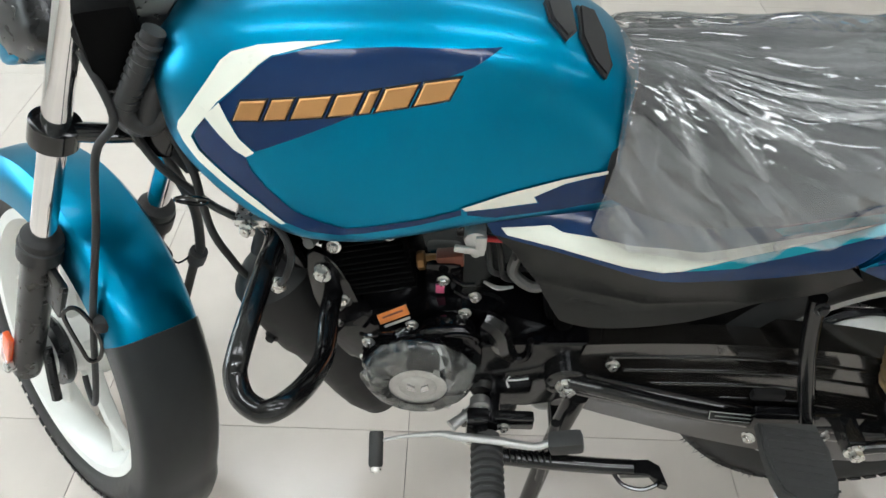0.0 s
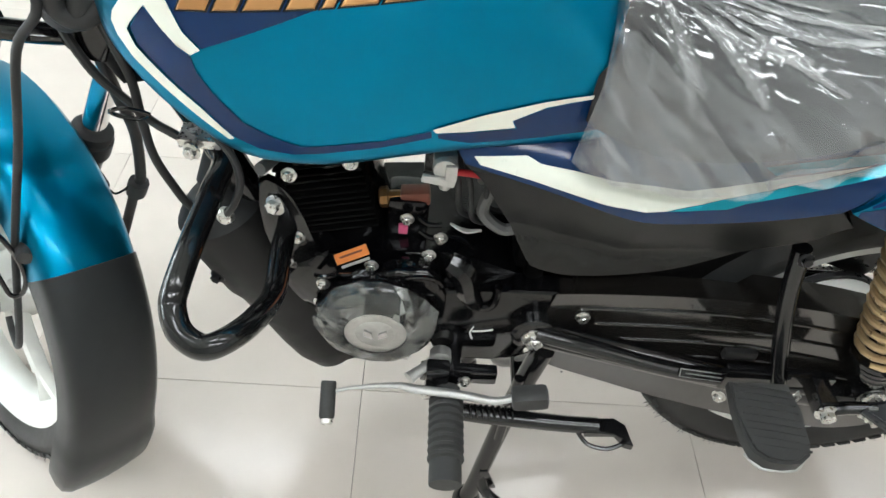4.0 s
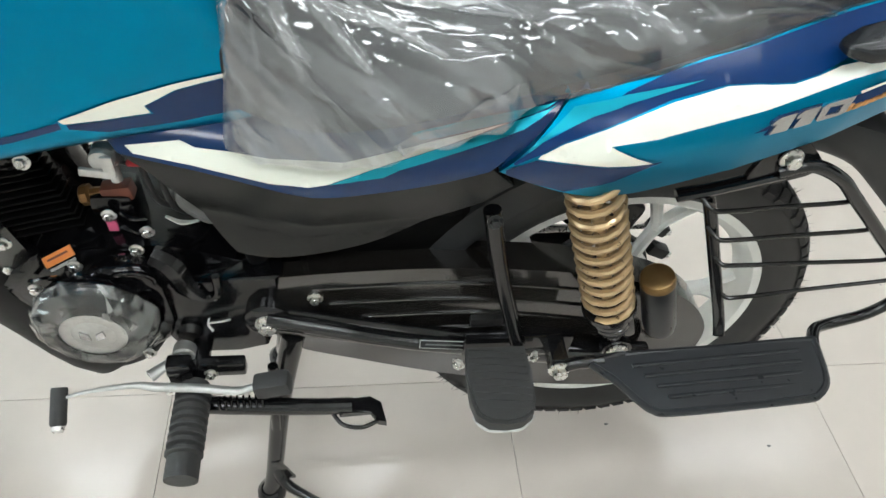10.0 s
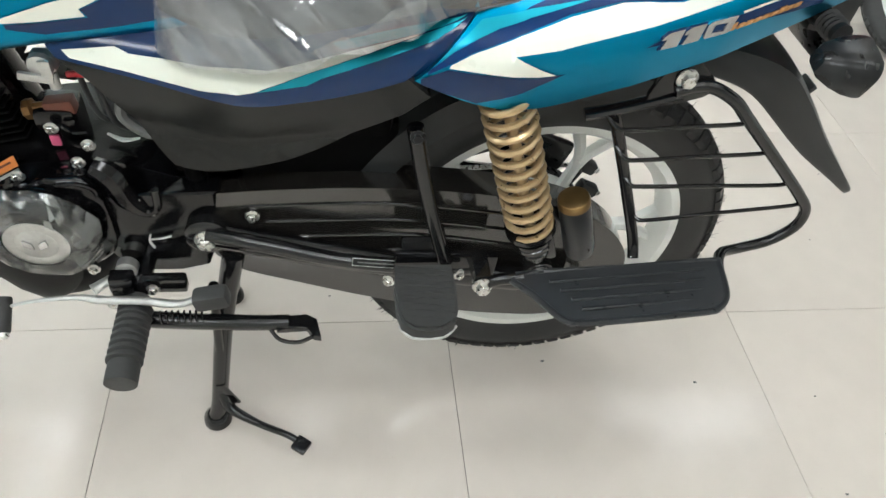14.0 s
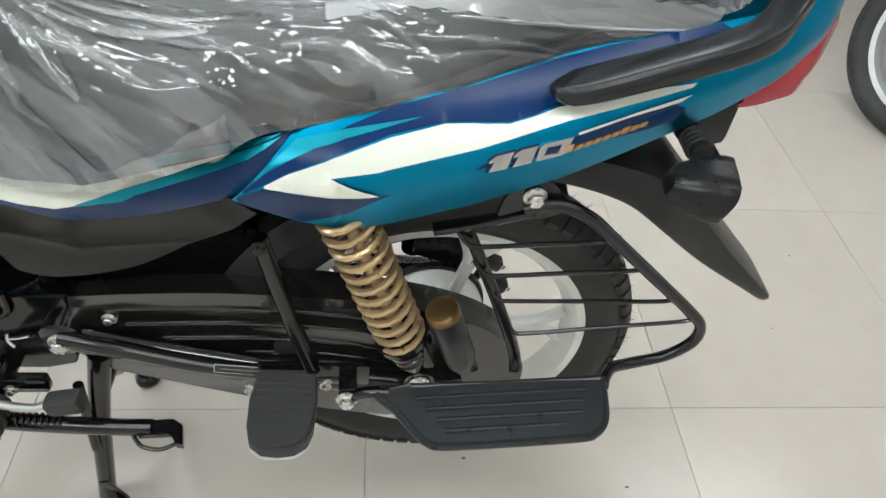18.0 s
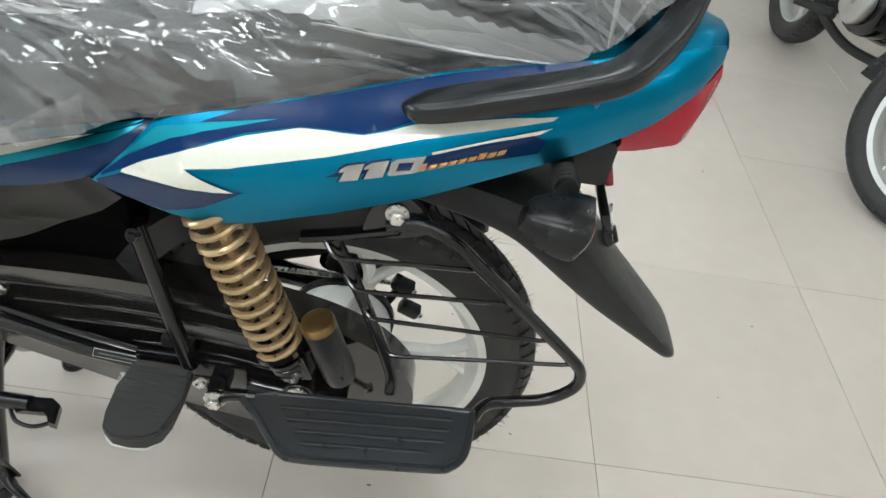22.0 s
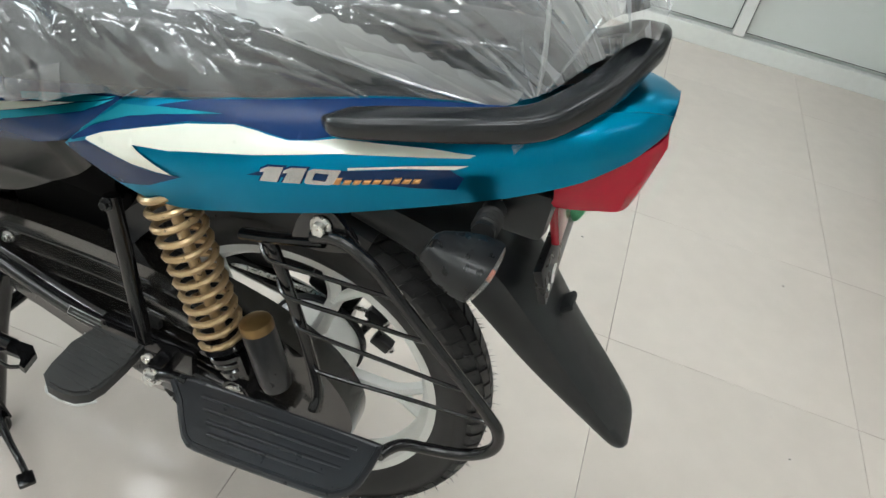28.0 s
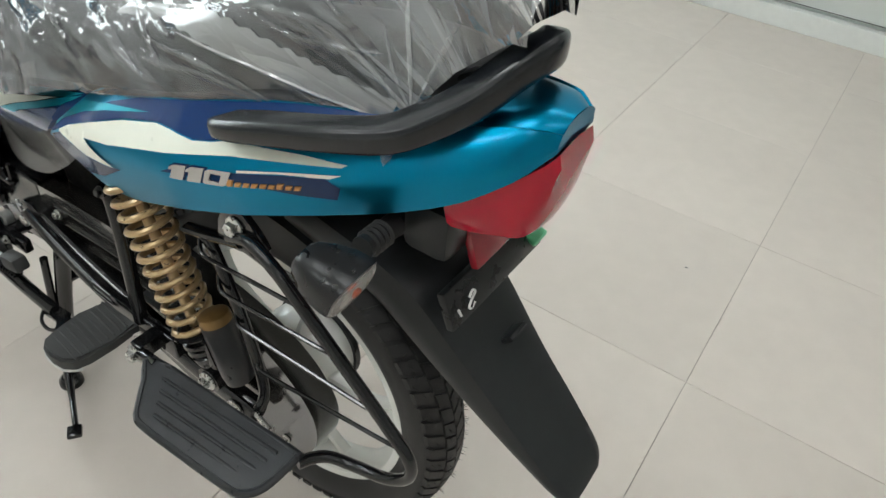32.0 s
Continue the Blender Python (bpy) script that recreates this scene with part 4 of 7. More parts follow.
def shock(y, s):
    top, low = Vector((-0.135, y, 0.700)), Vector((-0.030, y, 0.385))
    d = (low - top).normalized()
    ob = new_group = part("shock_absorber", rod(bmesh.new(), top, top + d * 0.27, 0.0075, 14), GOLD, bike, "gold twin shock absorber with gas canister")
    n1 = d.orthogonal().normalized()
    n2 = d.cross(n1)
    coils, pts = 12, []
    start, length = 0.015, 0.232
    for i in range(coils * 14 + 1):
        w = 2 * math.pi * i / 14
        pts.append(top + d * (start + length * i / (coils * 14)) + 0.0285 * (math.cos(w) * n1 + math.sin(w) * n2))
    bm = bmesh.new()
    tube(bm, pts, 0.0046, 8, 1)
    part("spring", bm, GOLD, ob, "gold enamelled coil spring")
    bm = bmesh.new()
    e = top + d * 0.245
    lathe(bm, [(0.034, 0), (0.034, 0.008), (0.024, 0.012), (0.022, 0.02), (0.026, 0.022), (0.026, 0.028), (0.020, 0.031), (0.024, 0.034), (0.024, 0.04), (0.018, 0.044), (0.022, 0.048), (0.018, 0.062), (0.014, 0.07)], e, d, 24)
    part("lower_cup", bm, GLOSS, ob, "black stepped lower spring seat")
    bm = bmesh.new()
    lathe(bm, [(0.020, -0.016), (0.020, 0.016)], low, (0, 1, 0), 22)
    part("eye", bm, GLOSS, ob)
    bolt(ob, low + Vector((0, s * 0.017, 0)), (0, s, 0), 0.010)
    c = Vector((-0.011, y + s * 0.002, 0.519))
    bm = bmesh.new()
    lathe(bm, [(0.0205, 0.006), (0.0213, 0.02), (0.0213, 0.095), (0.019, 0.108), (0.010, 0.112)], c, d, 28)
    can = part("gas_canister", bm, BOARD, ob, "black gas canister")
    bm = bmesh.new()
    lathe(bm, [(0.0, -0.001), (0.0165, -0.001), (0.0200, 0.0005), (0.0215, 0.004), (0.0215, 0.012)], c, d, 28)
    part("cap", bm, GOLDCAP, can, "gold anodised canister cap")
    bm = bmesh.new()
    box(bm, (c + low) / 2 + Vector((-0.012, 0, -0.02)), (0.03, 0.024, 0.05), 0.006, Matrix.Rotation(math.atan2(-d.x, -d.z), 3, "Y"))
    part("bridge", bm, GLOSS, ob)


shock(-0.126, -1)
shock(0.126, 1)

# rear brake on the far side of the hub
bm = bmesh.new()
lathe(bm, [(0.080, 0.0), (0.080, 0.010), (0.070, 0.018), (0.030, 0.022)], (0, 0.044, 0.331), (0, 1, 0), 36)
brake = part("brake_panel", bm, SATIN, bike, "black rear brake panel")
bm = bmesh.new()
box(bm, (0.012, 0.075, 0.425), (0.085, 0.02, 0.06), 0.012, Matrix.Rotation(radians(20), 3, "Y"))
part("torque_plate", bm, SATIN, brake)
bar("brake_rod", [(0.085, 0.07, 0.40), (-0.20, 0.10, 0.36), (-0.45, 0.12, 0.33)], 0.004, STEEL, "zinc brake rod", 8, 3, parent=brake)
bar("brake_arm", [(0.06, 0.07, 0.345), (0.085, 0.072, 0.40)], 0.007, SATIN, "", 8, 1, parent=brake)
for x, z in ((0.085, 0.402), (0.100, 0.352)):
    bm = bmesh.new()
    box(bm, (x, 0.066, z), (0.034, 0.02, 0.020), 0.004, Matrix.Rotation(radians(25), 3, "Y"))
    part("brake_clip", bm, SATIN, brake)
    bolt(brake, (x + 0.016, 0.062, z - 0.006), (1, -0.3, -0.3), 0.005)

# ---- frame ----
bar("down_tube", [(-0.945, 0, 0.80), (-0.88, 0, 0.66), (-0.815, 0, 0.50), (-0.79, 0, 0.42)], 0.019, GLOSS, "black frame down tube", 14)
bar("backbone", [(-0.95, 0, 0.83), (-0.80, 0, 0.72), (-0.62, 0, 0.69), (-0.50, 0, 0.68)], 0.024, GLOSS, "", 12)
for s in (-1, 1):
    bar("seat_rail", [(-0.52, s * 0.07, 0.66), (-0.35, s * 0.095, 0.70), (-0.15, s * 0.105, 0.715), (0.10, s * 0.105, 0.755), (0.24, s * 0.085, 0.80)], 0.013, GLOSS)
    bar("frame_stay", [(-0.50, s * 0.055, 0.64), (-0.49, s * 0.058, 0.55), (-0.475, s * 0.062, 0.42)], 0.013, FINM)
for x, y, z, a, b, c in ((-0.36, 0, 0.63, 0.24, 0.15, 0.13), (-0.47, 0, 0.575, 0.08, 0.13, 0.16)):
    bm = bmesh.new()
    box(bm, (x, y, z), (a, b, c), 0.015)
    part("air_box", bm, FINM, bike, "black plastic air filter box")
bm = bmesh.new()
box(bm, (-0.33, 0.0, 0.535), (0.20, 0.12, 0.09), 0.01)
part("battery_box", bm, FINM, bike)

# head tube and lower bits by the tank
bm = bmesh.new()
rod(bm, PIVOT + STEER_UP * 0.52, PIVOT + STEER_UP * 0.67, 0.030, 22)
part("head_tube", bm, GLOSS, bike, "black steering head tube")
solid("neck_gusset", [(-1.01, 0.87), (-0.905, 0.885), (-0.885, 0.79), (-0.89, 0.70), (-0.935, 0.69), (-0.975, 0.76)], -0.022, 0.022, SATIN, 0.004, label="black frame neck gusset")
bm = bmesh.new()
box(bm, (-0.960, -0.030, 0.862), (0.055, 0.05, 0.085), 0.012, Matrix.Rotation(0.4, 3, "Z"))
part("ignition_housing", bm, FINM, bike, "black ignition switch housing")


def steered(ob):
    ob.matrix_basis = STEER @ ob.matrix_basis
    return ob


# ---- front fork ----
HALF = 0.078
fork = part("front_fork", rod(bmesh.new(), FAXLE + Vector((0, -0.105, 0)), FAXLE + Vector((0, 0.105, 0)), 0.0075, 14), STEEL, bike, "telescopic fork with chrome tubes turned to its right")
steered(fork)
FORKUP = STEER_UP


def fork_part(name, bm, mat, label=""):
    ob = part(name, bm, mat, fork, label)
    ob.matrix_parent_inverse = Matrix()
    return ob


for s in (-1, 1):
    base = FAXLE + Vector((0, s * HALF, 0))
    bm = bmesh.new()
    lathe(bm, [(0.013, -0.035), (0.020, -0.028), (0.022, 0.0), (0.0215, 0.06), (0.0225, 0.24), (0.0235, 0.262)], base, FORKUP, 26)
    fork_part("fork_slider", bm, SATIN, "dark grey fork slider")
    bm = bmesh.new()
    lathe(bm, [(0.0235, 0.262), (0.0285, 0.266), (0.0285, 0.290), (0.026, 0.292), (0.027, 0.296), (0.0255, 0.304), (0.018, 0.309)], base, FORKUP, 26)
    fork_part("dust_seal", bm, SOFT, "black rubber dust seal")
    bm = bmesh.new()
    rod(bm, base + FORKUP * 0.30, base + FORKUP * 0.70, 0.0155, 24)
    fork_part("fork_tube", bm, CHROME, "polished chrome fork tube")
    bm = bmesh.new()
    lathe(bm, [(0.021, 0.468), (0.027, 0.470), (0.027, 0.498), (0.021, 0.50)], base, FORKUP, 26)
    fork_part("clamp", bm, GLOSS)
    bm = bmesh.new()
    lathe(bm, [(0.010, 0), (0.010, 0.012), (0.007, 0.014)], FAXLE + Vector((0, s * 0.098, 0)), (0, s, 0), 6)
    fork_part("axle_nut", bm, STEEL)
bm = bmesh.new()
mid = FAXLE + FORKUP * 0.484
tube(bm, [mid + Vector((0, -HALF, 0)), mid + Vector((0.035, -0.03, 0.0)), mid + Vector((0.045, 0, 0)), mid + Vector((0.035, 0.03, 0)), mid + Vector((0, HALF, 0))], 0.014, 10, 5, flat=0.8)
fork_part("lower_yoke", bm, GLOSS, "black lower fork yoke")
bm = bmesh.new()
mid = FAXLE + FORKUP * 0.69
tube(bm, [mid + Vector((0, -HALF, 0)), mid + Vector((0.05, 0, 0)), mid + Vector((0, HALF, 0))], 0.018, 10, 5, flat=0.8)
fork_part("upper_yoke", bm, GLOSS)
# handlebar and headlamp bracket
bm = bmesh.new()
hb = FAXLE + FORKUP * 0.73
tube(bm, [hb + Vector((0.14, -0.34, 0.10)), hb + Vector((0.10, -0.24, 0.10)), hb + Vector((0.05, -0.10, 0.06)), hb + Vector((0.04, 0, 0.04)), hb + Vector((0.05, 0.10, 0.06)), hb + Vector((0.10, 0.24, 0.10)), hb + Vector((0.14, 0.34, 0.10))], 0.011, 12, 5)
fork_part("handlebar", bm, GLOSS, "black tubular handlebar")
bm = bmesh.new()
mid = FAXLE + FORKUP * 0.60 + FORE * 0.095
box(bm, mid, (0.12, 0.20, 0.15), 0.03, Matrix.Rotation(-RAKE, 3, "Y"), 3)
fork_part("headlamp_body", bm, SATIN, "black headlamp shell")
bm = bmesh.new()
mid = FAXLE + FORKUP * 0.535 + FORE * 0.085
box(bm, mid + Vector((0, -0.075, 0)), (0.05, 0.045, 0.040), 0.012, Matrix.Rotation(-RAKE, 3, "Y"), 3)
fork_part("headlamp_cowl", bm, TEAL, "teal lower edge of the headlamp cowl")
# orange reflector
bm = bmesh.new()
box(bm, FAXLE + Vector((-0.016, -HALF - 0.024, 0.0)) + FORKUP * 0.035, (0.024, 0.010, 0.066), 0.004, Matrix.Rotation(RAKE, 3, "Y"))
fork_part("reflector", bm, REFLEX, "orange side reflector")
# brake panel on the hub and its cable end
bm = bmesh.new()
lathe(bm, [(0.055, 0.030), (0.060, 0.036), (0.058, 0.046), (0.030, 0.052)], FAXLE, (0, -1, 0), 30)
fork_part("brake_panel", bm, SATIN, "black front brake panel")
bm = bmesh.new()
tube(bm, [FAXLE + Vector((0.03, -0.06, 0.03)), FAXLE + Vector((0.045, -0.064, -0.02)), FAXLE + Vector((0.05, -0.064, -0.055))], 0.008, 8, 3)
fork_part("brake_arm", bm, SATIN)

# front mudguard: teal, with a black rear extension
def guard_ring(w, r, half, depth):
    c = FAXLE + Vector((0, 0, 0))
    out = []
    for y, d in ((-1.0, 1.0), (-1.0, 0.55), (-0.94, 0.24), (-0.78, 0.07), (-0.4, 0.0), (0, -0.03), (0.4, 0.0), (0.78, 0.07), (0.94, 0.24), (1.0, 0.55), (1.0, 1.0), (0.95, 1.0), (0.94, 0.56), (0.88, 0.28), (0.74, 0.12), (0.4, 0.05), (0, 0.02), (-0.4, 0.05), (-0.74, 0.12), (-0.88, 0.28), (-0.94, 0.56), (-0.95, 1.0)):
        rr = r - depth * d
        out.append((c.x + rr * math.sin(w), c.y + half * y, c.z + rr * math.cos(w)))
    return out


bm = bmesh.new()
rows = interp_rows([(-78, 0.296, 0.034, 0.028), (-60, 0.310, 0.050, 0.046), (-30, 0.318, 0.058, 0.062), (0, 0.321, 0.061, 0.068), (30, 0.320, 0.060, 0.066), (48, 0.318, 0.059, 0.062), (60, 0.316, 0.058, 0.058)], 6)
loft(bm, [guard_ring(radians(a), r, h, d) for a, r, h, d in rows])
guard = fork_part("front_mudguard", bm, TEAL, "teal front mudguard with a black rear extension")
bm = bmesh.new()
rows = interp_rows([(58, 0.3185, 0.0595, 0.060), (75, 0.317, 0.059, 0.056), (92, 0.316, 0.059, 0.052), (106, 0.317, 0.061, 0.050), (114, 0.324, 0.066, 0.050), (124, 0.330, 0.066, 0.046), (131, 0.328, 0.058, 0.036), (134, 0.320, 0.044, 0.02)], 5)
loft(bm, [guard_ring(radians(a), r, h, d) for a, r, h, d in rows])
fork_part("mudguard_extension", bm, MATTE, "matte black mudguard extension")
for s in (-1, 1):
    bm = bmesh.new()
    box(bm, FAXLE + Vector((0.03, s * 0.074, 0.0)) + FORKUP * 0.215, (0.07, 0.010, 0.07), 0.006, Matrix.Rotation(RAKE, 3, "Y"))
    fork_part("mudguard_bracket", bm, SATIN)


# ---- engine ----
crankcase = solid("engine", round_outline([(-0.775, 0.465), (-0.745, 0.497), (-0.69, 0.512), (-0.60, 0.520), (-0.53, 0.502), (-0.465, 0.470), (-0.455, 0.43), (-0.49, 0.385), (-0.58, 0.365), (-0.68, 0.362), (-0.755, 0.395), (-0.785, 0.44)], 3), -0.064, 0.095, ENGINE, 0.012, label="black enamelled single cylinder engine")


MAGNETO, SPROCKET = Vector((0, 0.018, -0.024)), Vector((0.0, 0.030, -0.036))


def engine_part(name, bm, mat, label="", by=None):
    """A part of the engine, set in by a step towards the middle of the machine."""
    if by is not None:
        bmesh.ops.translate(bm, verts=bm.verts, vec=by)
    return part(name, bm, mat, crankcase, label)


bm = bmesh.new()
plate(bm, round_outline([(-0.745, 0.47), (-0.722, 0.498), (-0.692, 0.512), (-0.66, 0.548), (-0.60, 0.548), (-0.588, 0.48), (-0.60, 0.42), (-0.66, 0.392), (-0.72, 0.41)], 4), -0.128, -0.094, 0.012, 3)
engine_part("stator_cover", bm, ENGINE, "black stator cover", (0, 0.028, -0.036))
bm = bmesh.new()
lathe(bm, [(0.069, 0.0), (0.069, 0.012), (0.064, 0.020), (0.052, 0.024), (0.050, 0.0225), (0.038, 0.0225), (0.036, 0.026), (0.030, 0.0275), (0.0, 0.0275)], (-0.668, -0.122, 0.468), (0, -1, 0), 48)
mag = engine_part("magneto_cover", bm, ENGINE, "round black magneto cover under cloudy protective film", MAGNETO)
bm = bmesh.new()
lathe(bm, [(0.036, 0.0278), (0.037, 0.0285), (0.034, 0.029), (0.024, 0.0285), (0.022, 0.030), (0.0, 0.030)], (-0.668, -0.122, 0.468), (0, -1, 0), 40)
engine_part("emblem_disc", bm, ALLOY, "silver grey round emblem disc with a plain wing shape", MAGNETO)
bm = bmesh.new()
for a in (-1, 1):
    plate(bm, [(-0.668 + a * 0.003, 0.462), (-0.668 + a * 0.014, 0.468), (-0.668 + a * 0.013, 0.478), (-0.668 + a * 0.004, 0.472)], -0.1545, -0.1515)
engine_part("emblem", bm, SILVER, "plain silver wing shape", MAGNETO)
rng = random.Random(8)
bm = bmesh.new()
rings, SEG = [], 34
for r, h, wob in ((0.037, 0.0298, 0.002), (0.046, 0.0292, 0.004), (0.057, 0.0275, 0.004), (0.066, 0.0205, 0.003), (0.0735, 0.0085, 0.0045)):
    rings.append([bm.verts.new((-0.668 + (r + rng.uniform(-wob, wob)) * math.cos(w), -0.122 - h - rng.uniform(0, 0.0022), 0.468 + (r + rng.uniform(-wob, wob)) * math.sin(w))) for w in (2 * math.pi * (i + rng.uniform(-0.3, 0.3)) / SEG for i in range(SEG))])
for a, b in zip(rings, rings[1:]):
    for i in range(SEG):
        k = (i + 1) % SEG
        bm.faces.new((a[i], b[i], b[k])), bm.faces.new((a[i], b[k], a[k]))
film = engine_part("protective_film", bm, SHARD, "creased cloudy protective film", MAGNETO)
film.data.materials.append(CLEARFILM)
for face in film.data.polygons:
    w = math.atan2(face.center.z - 0.444, face.center.x + 0.668)
    cloudy = 0.5 + 0.35 * math.sin(3 * w + 0.8) + 0.25 * math.sin(7 * w)
    face.material_index = 0 if rng.random() < cloudy else 1
    face.use_smooth = False
# sprocket cover towards the swing arm
solid("sprocket_cover", [(-0.602, 0.464), (-0.596, 0.482), (-0.560, 0.486), (-0.515, 0.489), (-0.454, 0.496), (-0.462, 0.462), (-0.466, 0.424), (-0.470, 0.389), (-0.482, 0.356), (-0.520, 0.345), (-0.585, 0.345), (-0.602, 0.380)], -0.093, -0.060, ENGINE, 0.006, crankcase, "black sprocket cover")
for pts in ([(-0.548, -0.1245, 0.455), (-0.551, -0.1245, 0.443), (-0.547, -0.1245, 0.430)], [(-0.549, -0.1245, 0.446), (-0.535, -0.1245, 0.448), (-0.523, -0.1245, 0.452)]):
    bm = bmesh.new()
    tube(bm, pts, 0.0016, 6, 4, flat=0.6)
    engine_part("paint_mark", bm, MARK, "white inspection paint mark", SPROCKET)
bm = bmesh.new()
tube(bm, [(-0.590, -0.123, 0.572), (-0.572, -0.127, 0.560), (-0.562, -0.126, 0.522), (-0.545, -0.126, 0.498), (-0.530, -0.126, 0.505), (-0.528, -0.124, 0.535)], [0.012, 0.016, 0.014, 0.006, 0.005, 0.005], 8, 4)
engine_part("cover_rib", bm, ENGINE, "", SPROCKET)
# upper crankcase cover: flange, pockets and their webs
bm = bmesh.new()
tube(bm, [(-0.72, -0.108, 0.548), (-0.69, -0.112, 0.566), (-0.65, -0.113, 0.574), (-0.61, -0.112, 0.570), (-0.59, -0.110, 0.556)], 0.007, 8, 4)
tube(bm, [(-0.668, -0.112, 0.556), (-0.655, -0.118, 0.552), (-0.625, -0.119, 0.548), (-0.600, -0.115, 0.548)], [0.008, 0.010, 0.010, 0.006], 8, 4)
engine_part("cover_flange", bm, ENGINE, "", (-0.006, 0.056, -0.066))
for pts in ([(-0.705, -0.098, 0.486), (-0.690, -0.100, 0.503), (-0.668, -0.100, 0.508), (-0.650, -0.099, 0.500), (-0.640, -0.098, 0.486)], [(-0.648, -0.099, 0.500), (-0.632, -0.100, 0.512), (-0.610, -0.099, 0.512), (-0.596, -0.097, 0.500), (-0.600, -0.097, 0.484)], [(-0.640, -0.098, 0.486), (-0.620, -0.099, 0.482), (-0.600, -0.097, 0.484)], [(-0.633, -0.099, 0.484), (-0.634, -0.101, 0.472), (-0.637, -0.101, 0.464)], [(-0.745, -0.070, 0.470), (-0.735, -0.085, 0.486), (-0.715, -0.090, 0.496), (-0.700, -0.092, 0.500)]):
    bm = bmesh.new()
    tube(bm, pts, 0.0030, 7, 4)
    engine_part("cover_web", bm, ENGINE)
for x, y, z in ((-0.677, -0.090, 0.518), (-0.612, -0.075, 0.526), (-0.759, -0.045, 0.446), (-0.734, -0.085, 0.474), (-0.556, -0.096, 0.482), (-0.742, -0.070, 0.420), (-0.63, -0.100, 0.360), (-0.712, -0.092, 0.372), (-0.640, -0.048, 0.555), (-0.600, -0.060, 0.540)):
    bolt(crankcase, (x, y, z), r=0.0057)
# cylinder, fins and head
LEAN_CYL = Matrix.Rotation(radians(-14), 3, "Y")
CYL = Vector((-0.708, 0.012, 0.525))


def cyl(x, y, z):
    return CYL + LEAN_CYL @ Vector((x, y, z))


bm = bmesh.new()
lathe(bm, [(0.048, -0.03), (0.048, 0.10)], CYL, LEAN_CYL @ Vector((0, 0, 1)), 28)
cylinder = engine_part("cylinder_barrel", bm, ENGINE, "black finned cylinder")
for i in range(11):
    bm = bmesh.new()
    wide = (0.112 if i < 8 else 0.104) - 0.004 * (i % 3 == 1)
    box(bm, cyl(-0.013, 0, 0.002 + 0.0092 * i), (0.100, wide, 0.0032), 0.0012, LEAN_CYL, 1)
    part("fin", bm, FINM, cylinder)
bm = bmesh.new()
box(bm, cyl(0, 0, 0.128), (0.100, 0.100, 0.044), 0.010, LEAN_CYL)
box(bm, cyl(-0.01, -0.045, 0.118), (0.05, 0.03, 0.03), 0.008, LEAN_CYL)
engine_part("cylinder_head", bm, ENGINE, "black cylinder head")
bolt(crankcase, cyl(-0.04, -0.062, 0.098), (0, -1, 0.3), 0.006)
bolt(crankcase, cyl(0.03, -0.062, 0.105), (0, -1, 0.3), 0.006)
bm = bmesh.new()
rod(bm, cyl(-0.055, -0.045, 0.110), cyl(-0.062, -0.075, 0.120), 0.007, 10)
engine_part("spark_plug_cap", bm, HOSE)
# orange label and pink mark
LABEL_TURN = Matrix.Rotation(radians(-32), 3, "Y") @ Matrix.Rotation(radians(-38), 3, "X")
bm = bmesh.new()
box(bm, (-0.702, -0.070, 0.511), (0.044, 0.0015, 0.0130), 0.0, LABEL_TURN)
label_o = engine_part("label", bm, ORANGE, "orange paper label")
bm = bmesh.new()
box(bm, Vector((-0.702, -0.070, 0.511)) + LABEL_TURN @ Vector((0.002, -0.001, -0.0105)), (0.038, 0.0015, 0.0032), 0.0, LABEL_TURN)
engine_part("label_strip", bm, ALLOY)
bm = bmesh.new()
box(bm, Vector((-0.702, -0.070, 0.511)) + LABEL_TURN @ Vector((0, -0.0012, 0.0010)), (0.030, 0.0012, 0.0024), 0.0, LABEL_TURN)
part("print_bar", bm, COPPER, label_o, "brown printed bar")
bm = bmesh.new()
box(bm, (-0.702, -0.054, 0.494), (0.050, 0.016, 0.018), 0.005, LABEL_TURN)
engine_part("label_boss", bm, ENGINE)
bm = bmesh.new()
box(bm, (-0.644, -0.040, 0.530), (0.011, 0.004, 0.015), 0.001)
engine_part("paint_mark", bm, PINK, "pink inspection paint mark")
bm = bmesh.new()
box(bm, (-0.640, -0.012, 0.535), (0.05, 0.05, 0.07), 0.012)
engine_part("starter_housing", bm, ENGINE)
for pts in ([(-0.628, -0.045, 0.556), (-0.615, -0.052, 0.552), (-0.600, -0.052, 0.553)], [(-0.625, -0.050, 0.538), (-0.610, -0.056, 0.534), (-0.598, -0.055, 0.540)], [(-0.655, -0.055, 0.505), (-0.640, -0.062, 0.512), (-0.620, -0.062, 0.514)]):
    bm = bmesh.new()
    tube(bm, pts, 0.0034, 7, 4)
    engine_part("casting_lug", bm, ENGINE)
# brass sensor with brown connector
bm = bmesh.new()
lathe(bm, [(0.010, -0.012), (0.0125, -0.010), (0.0125, -0.002), (0.008, 0.0), (0.0075, 0.016)], (-0.662, -0.022, 0.563), (1, 0, 0.16), 8)
sensor = part("sensor", bm, BRASS, bike, "brass hexagon sensor")
bm = bmesh.new()
box(bm, (-0.632, -0.022, 0.569), (0.034, 0.019, 0.019), 0.003, Matrix.Rotation(radians(-8), 3, "Y"))
part("connector", bm, COPPER, sensor, "red brown connector")
